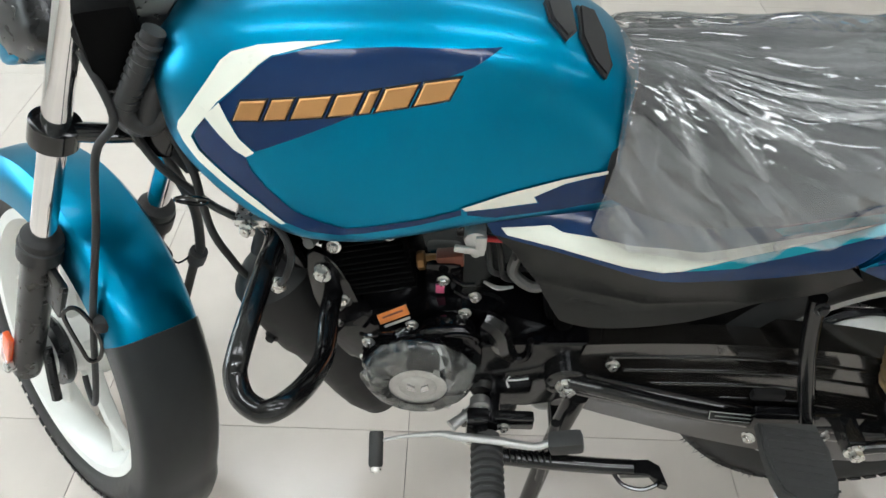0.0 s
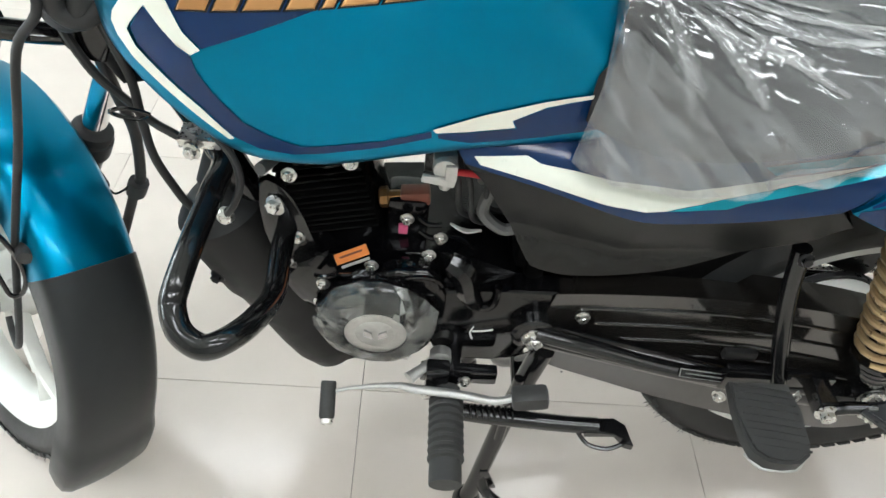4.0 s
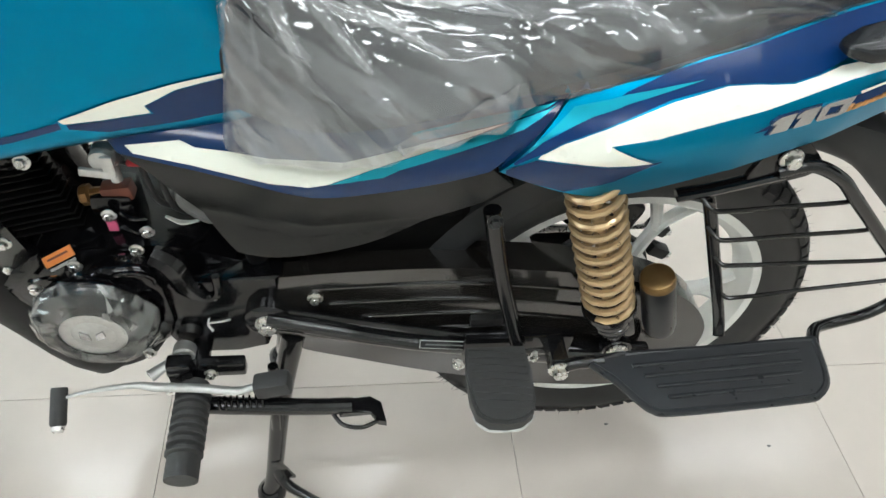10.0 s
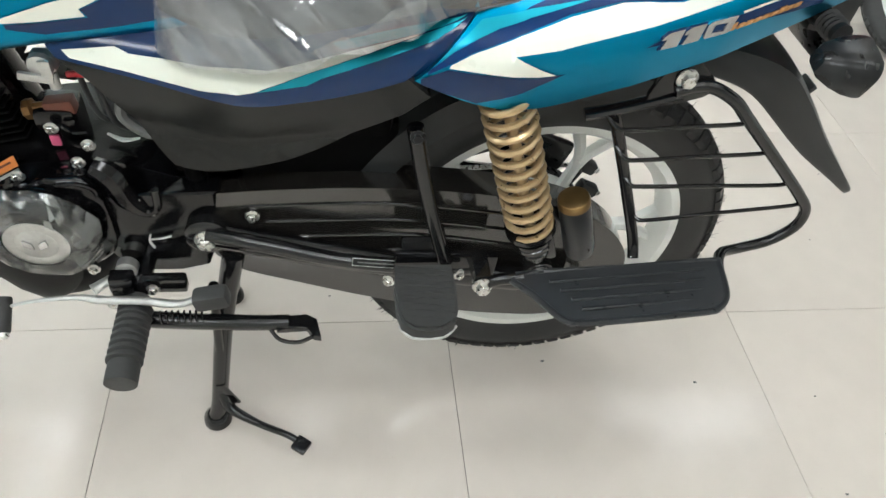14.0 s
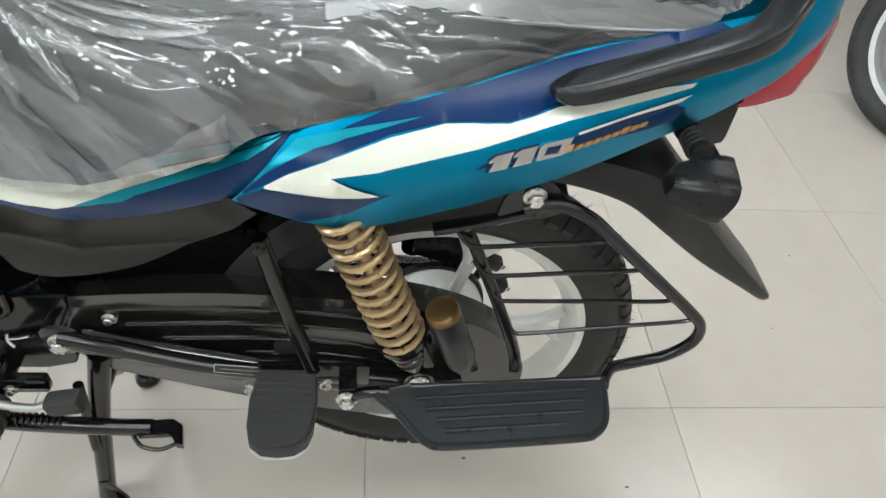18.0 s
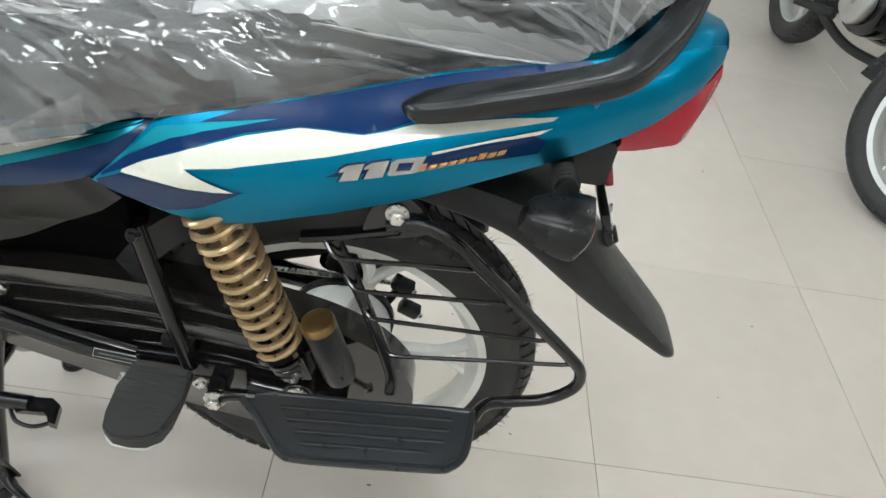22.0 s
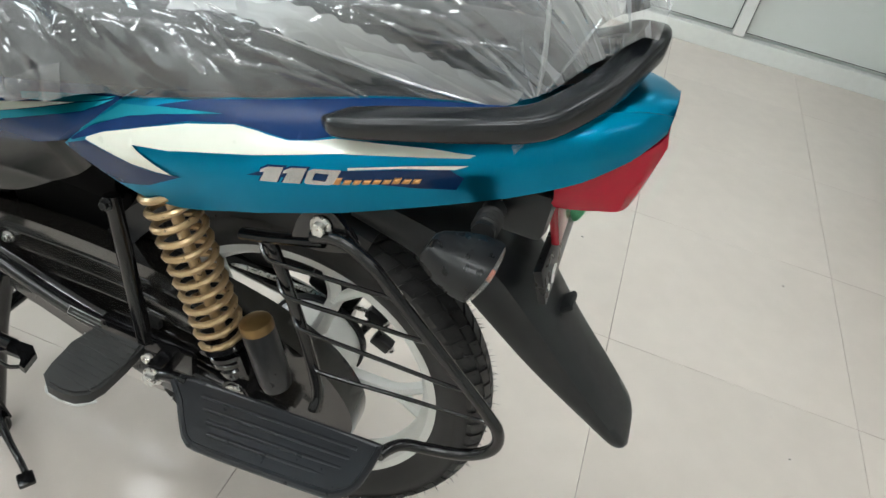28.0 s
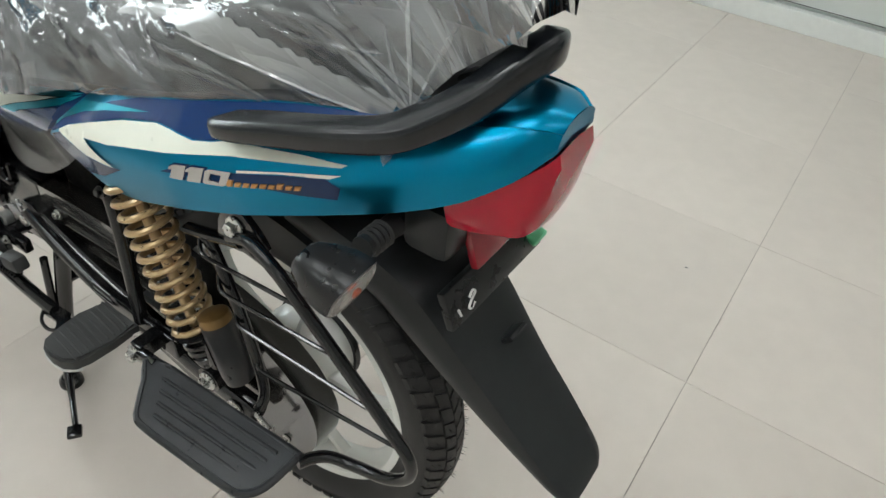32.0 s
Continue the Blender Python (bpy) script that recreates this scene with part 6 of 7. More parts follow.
# ---- control cables at the steering head ----
bar("brake_cable", [(-0.985, -0.05, 0.86), (-0.965, -0.07, 0.80), (-1.005, -0.06, 0.745), (-1.045, -0.055, 0.63), (-1.085, -0.075, 0.50), (-1.125, -0.085, 0.36), (-1.155, -0.075, 0.285), (-1.185, -0.04, 0.262), (-1.195, -0.02, 0.275)], 0.0045, SOFT, "black front brake cable", 10, 6)
guide = bar("cable_guide", [(-1.115, -0.088, 0.503), (-1.107, -0.086, 0.520), (-1.094, -0.084, 0.518), (-1.086, -0.084, 0.485), (-1.086, -0.086, 0.450), (-1.096, -0.090, 0.424), (-1.110, -0.092, 0.420), (-1.114, -0.090, 0.446)], 0.0030, GLOSS, "black wire cable guide", 8, 5, closed=True)
bm = bmesh.new()
lathe(bm, [(0.006, -0.012), (0.011, -0.009), (0.012, 0.0), (0.009, 0.009), (0.004, 0.011)], (-1.076, -0.080, 0.486), (0.3, -1, 0.1), 16)
part("grommet", bm, SOFT, guide, "black rubber grommet")
bar("speedometer_cable", [(-0.975, -0.02, 0.84), (-0.962, -0.015, 0.77), (-0.957, -0.01, 0.72), (-0.961, 0.01, 0.659), (-0.968, 0.04, 0.577), (-0.986, 0.058, 0.491), (-0.997, 0.061, 0.471), (-1.037, 0.065, 0.374)], 0.0068, SOFT, "black speedometer cable", 10, 6)
bar("clutch_cable", [(-0.955, -0.03, 0.85), (-0.932, -0.035, 0.765), (-0.922, -0.03, 0.705), (-0.922, -0.03, 0.66), (-0.92, -0.03, 0.607), (-0.91, -0.025, 0.56), (-0.896, -0.02, 0.52), (-0.86, -0.01, 0.47)], 0.005, SOFT, "black clutch cable", 10, 6)
bar("throttle_cable", [(-0.985, -0.03, 0.80), (-0.958, -0.035, 0.72), (-0.932, -0.03, 0.677), (-0.916, -0.03, 0.657), (-0.897, -0.035, 0.647), (-0.870, -0.035, 0.633), (-0.83, -0.03, 0.63)], 0.0048, SOFT, "black throttle cable", 8, 6)
bar("horn_lead", [(-0.855, -0.055, 0.690), (-0.838, -0.066, 0.672), (-0.818, -0.080, 0.655), (-0.812, -0.088, 0.630), (-0.822, -0.088, 0.598), (-0.834, -0.080, 0.575)], 0.0042, SOFT, "thin black horn lead", 8, 6)
bar("cable_clip", [(-0.945, -0.045, 0.672), (-0.928, -0.050, 0.682), (-0.906, -0.046, 0.674), (-0.924, -0.040, 0.662)], 0.0024, GLOSS, "", 6, 5, closed=True)
bar("cable_boot", [(-0.906, -0.055, 0.886), (-0.930, -0.060, 0.846), (-0.953, -0.060, 0.812), (-0.955, -0.058, 0.790), (-0.938, -0.055, 0.780), (-0.915, -0.050, 0.800)], [0.011, 0.011, 0.0105, 0.010, 0.010, 0.009], SOFT, "ribbed black cable boot", 14, 6)
for i in range(9):
    bm = bmesh.new()
    lathe(bm, [(0.0105, 0), (0.0130, 0.002), (0.0105, 0.005)], (-0.911 - 0.0052 * i, -0.058, 0.878 - 0.0084 * i), (-0.55, 0, -0.85), 14)
    part("boot_rib", bm, SOFT, bike)
bar("wiring_loom", [(-0.90, -0.03, 0.86), (-0.925, -0.05, 0.82), (-0.945, -0.05, 0.78), (-0.975, -0.03, 0.77), (-1.0, 0.0, 0.80)], 0.012, SOFT, "taped black wiring loom", 10, 6)
bar("cable_clamp", [(-0.990, 0.058, 0.482), (-1.000, 0.061, 0.460)], 0.013, SOFT, "", 10, 1)
bar("clip_wire", [(-1.000, 0.055, 0.478), (-1.018, 0.045, 0.470), (-1.030, 0.045, 0.480), (-1.055, 0.040, 0.482)], 0.0016, GLOSS, "", 6, 4)

# filler cap and rear tank pads
bm = bmesh.new()
lathe(bm, [(0.040, -0.006), (0.042, 0.004), (0.036, 0.010), (0.0, 0.012)], (-0.705, 0.0, 0.922), (0, 0, 1), 40)
cap = part("filler_cap", bm, CHROME, tank, "chrome fuel filler cap")
for outline in ([(-0.556, -0.022), (-0.543, -0.006), (-0.530, -0.006), (-0.527, -0.047), (-0.537, -0.060), (-0.552, -0.045)], [(-0.524, -0.008), (-0.507, -0.004), (-0.500, -0.033), (-0.493, -0.060), (-0.499, -0.072), (-0.513, -0.066), (-0.524, -0.050)]):
    bm = bmesh.new()
    low, top = [], []
    for x, y in outline:
        hit, place, normal, _ = tank.ray_cast((x, y, 1.5), (0, 0, -1))
        low.append(bm.verts.new(place - normal * 0.002))
        top.append(bm.verts.new(place + normal * 0.007))
    bm.faces.new(top)
    for i in range(len(top)):
        bm.faces.new((low[i], low[(i + 1) % len(top)], top[(i + 1) % len(top)], top[i]))
    bmesh.ops.bevel(bm, geom=[e for e in bm.edges if all(v in top for v in e.verts)], offset=0.003, segments=2, affect="EDGES")
    part("tank_pad", bm, SOFT, tank, "black rubber tank pad")

# ---- polythene sheet over the seat ----
def cowl_top(x):
    return float(np.interp(x, [p for p, _ in COWL_TOP], [q for _, q in COWL_TOP]))


def sheet_hem(x):
    """Height of the sheet's lower edge: it hangs over the side panel and is tucked behind the cowl."""
    return float(np.interp(x, [-0.49, -0.43, -0.38, -0.33, -0.28, -0.225, -0.175, -0.13, 0.0, 0.15, 0.21, 0.25, 0.275, 0.31], [0.703, 0.702, 0.706, 0.722, 0.744, 0.760, 0.768, cowl_top(-0.13) - 0.004, cowl_top(0.0) - 0.004, cowl_top(0.15) - 0.004, cowl_top(0.21) - 0.002, 0.893, 0.925, 0.955]))


def pleat(u, sharp=1.4):
    """Sharp ridges one period of two apart."""
    return (1 - np.abs(np.mod(u, 2.0) - 1.0)) ** sharp


SHEET_ROWS = [(-0.476, 0.086, 0.742, 0.852), (-0.462, 0.100, 0.735, 0.856), (-0.40, 0.124, 0.728, 0.850), (-0.30, 0.138, 0.752, 0.843), (-0.18, 0.140, 0.775, 0.852), (-0.06, 0.138, 0.802, 0.878), (-0.01, 0.130, 0.815, 0.898), (0.06, 0.104, 0.838, 0.930), (0.15, 0.096, 0.868, 0.968), (0.21, 0.086, 0.892, 0.990), (0.25, 0.074, 0.905, 1.000), (0.275, 0.062, 0.930, 1.002), (0.300, 0.040, 0.955, 0.995), (0.322, 0.034, 0.962, 0.985)]
rows = interp_rows(SHEET_ROWS, 22)
N = 200
base, outward, lower = [], [], []
for row in rows:
    x, w, zb, zt = row
    hem = sheet_hem(x)
    inside = min(max((x + 0.235) / 0.075, 0.0), 1.0)
    w = w + inside * (min(w, side_y(x, cowl_top(x)) - 0.009) - w)
    for i in range(N + 1):
        a = math.pi * (i / N)
        c, s = math.cos(a), math.sin(a)
        y = -math.copysign(abs(c) ** 0.5, c) * (w + 0.006)
        z = hem + (abs(s) ** 0.7) * (zt + 0.005 - hem)
        base.append((x, y, z))
        outward.append(Vector((0, -math.copysign(1, c) * abs(c) ** 0.4, abs(s) ** 0.8)).normalized())
        lower.append(z - hem)
grid = np.array(base).reshape(len(rows), N + 1, 3)
outward = np.array(outward).reshape(grid.shape)
lower = np.array(lower).reshape(grid.shape[:2])
# distance down the sheet from the middle line, on either side
steps = np.linalg.norm(np.diff(grid, axis=1), axis=2)
arc = np.concatenate([np.zeros((len(rows), 1)), np.cumsum(steps, axis=1)], axis=1)
down = arc - arc[:, N // 2:N // 2 + 1]
gx, gs = grid[:, :, 0], down
side = np.abs(gs)


def ease(v, a, b):
    k = np.clip((v - a) / (b - a), 0, 1)
    return k * k * (3 - 2 * k)


def fan(angle, reach, phase):
    """Long pleats that run out of a gathering point, each fading in and out along its way."""
    wind = angle + 0.10 * np.sin(reach * 15 + phase) + 0.05 * np.sin(reach * 37 + angle * 5)
    size = np.clip(reach / 0.22, 0.15, 1.2)
    fade1 = np.clip(0.55 + 0.6 * np.sin(angle * 7 + reach * 12 + phase) * np.sin(reach * 21 + 2 * phase), 0.08, 1)
    fade2 = np.clip(0.5 + 0.8 * np.sin(angle * 13 - reach * 25 + phase) * np.sin(reach * 33 + angle * 4), 0, 1)
    return size * (0.0060 * pleat(wind * 9 + phase) * fade1 + 0.0030 * pleat(wind * 20.3 + 2.1 * phase) * fade2 * np.clip((reach - 0.03) / 0.08, 0, 1))


theta1, reach1 = np.arctan2(side - 0.035, gx + 0.53), np.hypot(side - 0.035, gx + 0.53)
theta2, reach2 = np.arctan2(side - 0.09, 0.285 - gx), np.hypot(side - 0.09, 0.285 - gx)
cross = 0.82 * side - 0.57 * gx + 0.012 * np.sin(gx * 17 + side * 11)
along = 0.57 * side + 0.82 * gx
fadem = np.clip(0.5 + 0.7 * np.sin(cross * 37 + along * 9) * np.sin(along * 27 + 1.3), 0.05, 1)
diagonal = 0.0050 * pleat(cross * 47) * fadem + 0.0030 * pleat(cross * 103 + 0.7) * np.clip(1.1 - fadem, 0, 1)
w1, w3 = 1 - ease(gx, -0.33, -0.12), ease(gx, -0.02, 0.12)
front_fan = fan(theta1, reach1, 0.4)
tail = ease(gx, 0.17, 0.27)
big = w1 * front_fan + w3 * fan(theta2, reach2, 1.7) * (1.3 + 0.8 * tail) + (1 - w1 - w3) * 2.0 * diagonal
tucked = 1 - 0.8 * ease(gx, -0.02, 0.05) * (1 - ease(lower, 0.03, 0.07))
big *= (0.55 + 0.45 * ease(side, 0.02, 0.07)) * tucked * (0.34 + 0.08 * w1)
edge = np.clip(1 - lower / 0.06, 0, 1)
flare = (1 - ease(gx, -0.26, -0.19)) * edge * (0.007 + 0.006 * np.sin(gx * 60 + 3 * np.sin(gx * 23)) + 0.5 * front_fan * (gx < -0.3))
place = grid + outward * (0.003 + big)[:, :, None]
place[:, :, 1] += np.sign(grid[:, :, 1]) * flare * (np.abs(outward[:, :, 1]) > 0.3)
place[:, :, 2] += edge * 0.0015 * np.sin(gx * 29)
place[:, :, 0] -= 0.012 * (1 - ease(gx, -0.48, -0.42)) * np.clip(1 - lower / 0.075, 0, 1)
bm = bmesh.new()
loft(bm, [[Vector(q) for q in ring] for ring in place.tolist()], open_ring=True)
cover = thing("seat_cover", (-0.1, 0, 0.75), "crumpled clear polythene sheet wrapped over the black seat", "plastic cover")
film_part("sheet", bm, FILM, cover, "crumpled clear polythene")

# added layer on hem and front edge; its haze paints light through hanging film
def between(i, j, grid3):
    """The sheet at broken row and column numbers."""
    i0, j0 = min(int(i), len(rows) - 2), min(int(j), N - 1)
    f, g = i - i0, j - j0
    return (grid3[i0, j0] * (1 - g) + grid3[i0, j0 + 1] * g) * (1 - f) + (grid3[i0 + 1, j0] * (1 - g) + grid3[i0 + 1, j0 + 1] * g) * f


doubled = place + outward * 0.0022
rings = []
for i in range(len(rows)):
    x = gx[i, 0]
    if x < -0.22:
        top = 0.026 + 0.010 * math.sin(x * 31 + 2) + 0.10 * min(max((-0.34 - x) / 0.12, 0), 1) 
        rings.append([Vector(between(i, float(np.interp(top * k / 22, lower[i, :N // 2], np.arange(N // 2))), doubled)) for k in range(23)])
bm = bmesh.new()
loft(bm, rings, open_ring=True)
film_part("hem", bm, PLEAT, cover, "added milky layer on the hem, for light through the film")

def fold(path, width, label="", mat=PLEAT, ends=0.25):
    """A doubled pleat lying on the sheet, from (x, distance down, half width) along a line."""
    bm = bmesh.new()
    rings = []
    pts = smooth_path([(px, ps, 0) for px, ps in path], 14)
    for k, q in enumerate(pts):
        a, b = pts[max(k - 1, 0)], pts[min(k + 1, len(pts) - 1)]
        nx, ns = -(b.y - a.y), b.x - a.x
        size = math.hypot(nx, ns) or 1
        half = width * (ends + (1 - ends) * math.sin(math.pi * (0.08 + 0.84 * k / (len(pts) - 1)))) * (1 + 0.12 * math.sin(k * 1.3))
        ring = []
        for j in range(7):
            f = (j / 6 * 2 - 1)
            px, ps = q.x + nx / size * half * f, q.y + ns / size * half * f
            i = float(np.interp(px, gx[:, 0], np.arange(len(rows))))
            m = float(np.interp(ps, down[min(int(i + 0.5), len(rows) - 1)], np.arange(N + 1)))
            ring.append(Vector(between(i, m, place)) + Vector(between(i, m, outward)) * (0.0012 + 0.0016 * (1 - abs(f))))
        rings.append(ring)
    loft(bm, rings, open_ring=True)
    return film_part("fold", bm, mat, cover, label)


def below(x, z):
    """A point of the sheet's near side at height z, as distance down from the middle line."""
    i = int(np.argmin(np.abs(gx[:, 0] - x)))
    return x, float(down[i, int(np.argmin(np.abs(place[i, :N // 2, 2] - z)))])


# wide milky band drawn down to the grab rail, and the upright ridge where it is gathered
fold([below(-0.14, 0.862), below(-0.06, 0.880), below(0.02, 0.889), below(0.09, 0.881), below(0.15, 0.876), below(0.222, 0.871)], 0.0150, "wide milky folded band of polythene", BAND, 0.5)
fold([below(-0.03, 0.874), below(0.05, 0.870), below(0.13, 0.864), below(0.20, 0.866)], 0.0022, "", BAND)
fold([below(0.222, 0.976), below(0.233, 0.930), below(0.238, 0.884)], 0.0024, "upright gathered ridge of polythene", BAND)
fold([below(0.205, 0.945), below(0.222, 0.905), below(0.236, 0.882)], 0.0016, "", PLEAT)
fold([below(0.272, 0.965), below(0.258, 0.925), below(0.244, 0.892)], 0.0030, "", PLEAT)
# long tapered pleats that fan out from the front corner of the seat
rng = random.Random(12)
for k in range(15):
    turn = radians(-74 + 4.4 * k + rng.uniform(-1.5, 1.5))
    r0 = rng.uniform(0.06, 0.12)
    r1 = min(rng.uniform(0.18, 0.34), 0.145 / max(-math.sin(turn), 0.1))
    bend = rng.uniform(-0.05, 0.10)
    fold([(-0.474 + r * math.cos(turn + bend * q), -0.015 + r * 0.95 * math.sin(turn + bend * q)) for q, r in ((0.0, r0), (1.0, r0 + (r1 - r0) * 0.35), (2.0, r0 + (r1 - r0) * 0.7), (3.0, r1))], rng.uniform(0.002, 0.0065), "", FAN if k % 3 != 1 else PLEAT)
# shallow ones along the middle and towards the grab rail
for k in range(9):
    x0, s0 = rng.uniform(-0.30, 0.06), rng.uniform(-0.13, -0.02)
    far = rng.uniform(0.10, 0.2)
    fold([(x0, s0), (x0 + far * 0.5, s0 - far * rng.uniform(0.05, 0.25)), (x0 + far, s0 - far * rng.uniform(0.2, 0.5))], rng.uniform(0.002, 0.006))

# ---- decals and badges ----
def strip(host, mat, name, label, *pts):
    layer = {"navy_decal": 0.0008, "royal_blue_decal": 0.0011, "light_teal_paint": 0.0015}.get(mat.name, 0.0019)
    return decal(host, list(pts), mat, name, label, layer)


strip(tank, CREAM, "white_band", "cream white arrow band", (-0.731, 0.897), (-0.773, 0.894), (-0.805, 0.890), (-0.830, 0.883), (-0.840, 0.876), (-0.866, 0.845), (-0.893, 0.811), (-0.897, 0.801), (-0.894, 0.789), (-0.882, 0.772), (-0.857, 0.751), (-0.831, 0.730), (-0.805, 0.710), (-0.800, 0.712), (-0.826, 0.739), (-0.853, 0.762), (-0.877, 0.785), (-0.882, 0.799), (-0.877, 0.807), (-0.847, 0.842), (-0.806, 0.876), (-0.793, 0.884), (-0.763, 0.891))
# bright reflection between the navy fields, laid on as a cream shape
strip(tank, CREAM, "spur_highlight", "cream white spur painted for a bright reflection", (-0.862, 0.826), (-0.845, 0.842), (-0.839, 0.827), (-0.831, 0.810), (-0.818, 0.797), (-0.827, 0.791), (-0.838, 0.797), (-0.850, 0.810))
strip(tank, NAVY, "navy_field", "navy blue field behind the badge", (-0.793, 0.883), (-0.763, 0.890), (-0.685, 0.894), (-0.593, 0.892), (-0.617, 0.880), (-0.658, 0.865), (-0.726, 0.839), (-0.813, 0.800), (-0.817, 0.798), (-0.831, 0.811), (-0.839, 0.828), (-0.846, 0.841), (-0.806, 0.875))
strip(tank, NAVY, "navy_edge", "navy blue lower edge band", (-0.879, 0.801), (-0.864, 0.824), (-0.850, 0.809), (-0.839, 0.796), (-0.828, 0.789), (-0.825, 0.775), (-0.813, 0.756), (-0.790, 0.730), (-0.763, 0.717), (-0.740, 0.710), (-0.666, 0.720), (-0.624, 0.730), (-0.623, 0.723), (-0.666, 0.713), (-0.748, 0.700), (-0.779, 0.703), (-0.803, 0.714), (-0.825, 0.740), (-0.852, 0.764), (-0.875, 0.786))
strip(tank, CREAM, "white_wedge", "cream white wedge", (-0.623, 0.733), (-0.577, 0.747), (-0.523, 0.760), (-0.465, 0.769), (-0.464, 0.766), (-0.522, 0.754), (-0.551, 0.740), (-0.547, 0.732), (-0.587, 0.729), (-0.620, 0.729))
strip(tank, NAVY, "navy_wedge", "navy blue wedge", (-0.550, 0.739), (-0.522, 0.752), (-0.464, 0.765), (-0.460, 0.728), (-0.52, 0.719), (-0.586, 0.714), (-0.617, 0.722), (-0.618, 0.727), (-0.587, 0.727), (-0.545, 0.730))
# gold badge: seven plain slanted blocks on dark backing plates
edges = np.cumsum([0, 1.0, 0.85, 1.15, 0.95, 0.5, 1.15, 1.25])
edges = edges / edges[-1]


def on_badge(s, v):
    return (-0.836 + 0.200 * s + 0.0095 * v, 0.8275 + 0.0255 * s + 0.0185 * v)


for i in range(7):
    s0, s1 = edges[i] + 0.014, edges[i + 1] - 0.014
    badge_block(tank, [on_badge(s0 - 0.010, -0.10), on_badge(s1 + 0.010, -0.10), on_badge(s1 + 0.010, 1.10), on_badge(s0 - 0.010, 1.10)], GLOSS, "badge_backing", "black edge of the badge block" if i == 0 else "", 0.0024)
    badge_block(tank, [on_badge(s0, 0), on_badge(s1, 0), on_badge(s1, 1), on_badge(s0, 1)], LETTER, "badge_block", "plain copper gold badge block" if i == 0 else "", 0.0040)
strip(cowl_left, CREAM, "white_stripe", "cream white forked stripe", (-0.197, 0.723), (-0.195, 0.726), (-0.175, 0.738), (-0.130, 0.758), (-0.081, 0.776), (-0.031, 0.790), (-0.005, 0.793), (0.028, 0.795), (0.051, 0.801), (0.072, 0.808), (0.104, 0.814), (0.158, 0.824), (0.203, 0.830), (0.198, 0.826), (0.159, 0.817), (0.083, 0.800), (0.031, 0.785), (-0.030, 0.768), (-0.090, 0.751), (-0.134, 0.742), (-0.089, 0.723), (-0.107, 0.721))
strip(cowl_left, BLUE, "blue_band", "royal blue upper band", (-0.230, 0.706), (-0.195, 0.736), (-0.160, 0.756), (-0.120, 0.7785), (-0.080, 0.7935), (0.020, 0.8205), (0.070, 0.8335), (0.120, 0.8465), (0.160, 0.8555), (0.226, 0.8702), (0.240, 0.866), (0.175, 0.847), (0.120, 0.828), (0.071, 0.810), (0.051, 0.802), (0.028, 0.796), (-0.005, 0.794), (-0.031, 0.791), (-0.081, 0.778), (-0.130, 0.759), (-0.175, 0.739), (-0.198, 0.725))
strip(cowl_left, CYAN, "cyan_edge", "light teal front edge", (-0.166, 0.764), (-0.120, 0.777), (-0.050, 0.792), (-0.120, 0.7715), (-0.150, 0.7605), (-0.188, 0.7415), (-0.229, 0.707), (-0.232, 0.706), (-0.200, 0.735))
strip(cowl_left, NAVY, "navy_corner", "navy lower corner", (-0.231, 0.704), (-0.198, 0.721), (-0.108, 0.718), (-0.079, 0.724), (-0.120, 0.696), (-0.163, 0.679), (-0.200, 0.691))
strip(cowl_left, CREAM, "thin_stripe", "thin cream stripe", (0.092, 0.791), (0.149, 0.807), (0.200, 0.820), (0.189, 0.814), (0.138, 0.802), (0.093, 0.789))
strip(cowl_left, NAVY, "navy_band", "navy band behind the small badge", (0.087, 0.787), (0.095, 0.789), (0.139, 0.801), (0.184, 0.812), (0.198, 0.806), (0.193, 0.790), (0.156, 0.784), (0.099, 0.779), (-0.004, 0.757), (0.012, 0.766))
strip(panel_left, CREAM, "white_stripe", "cream white stripe", (-0.580, 0.692), (-0.529, 0.697), (-0.515, 0.692), (-0.482, 0.691), (-0.445, 0.688), (-0.413, 0.689), (-0.375, 0.693), (-0.337, 0.706), (-0.285, 0.7245), (-0.225, 0.745), (-0.285, 0.719), (-0.337, 0.697), (-0.393, 0.670), (-0.409, 0.665), (-0.448, 0.665), (-0.501, 0.673), (-0.573, 0.685))
strip(panel_left, CYAN, "cyan_stripe", "light teal stripe", (-0.391, 0.670), (-0.337, 0.6965), (-0.285, 0.7185), (-0.223, 0.745), (-0.203, 0.753), (-0.180, 0.762), (-0.211, 0.743), (-0.234, 0.733), (-0.285, 0.711), (-0.324, 0.694), (-0.338, 0.685))
strip(panel_left, CYAN, "cyan_top", "light teal top stripe", (-0.311, 0.724), (-0.284, 0.733), (-0.243, 0.746), (-0.208, 0.756), (-0.180, 0.764), (-0.203, 0.7535), (-0.225, 0.7455), (-0.285, 0.726), (-0.303, 0.721))


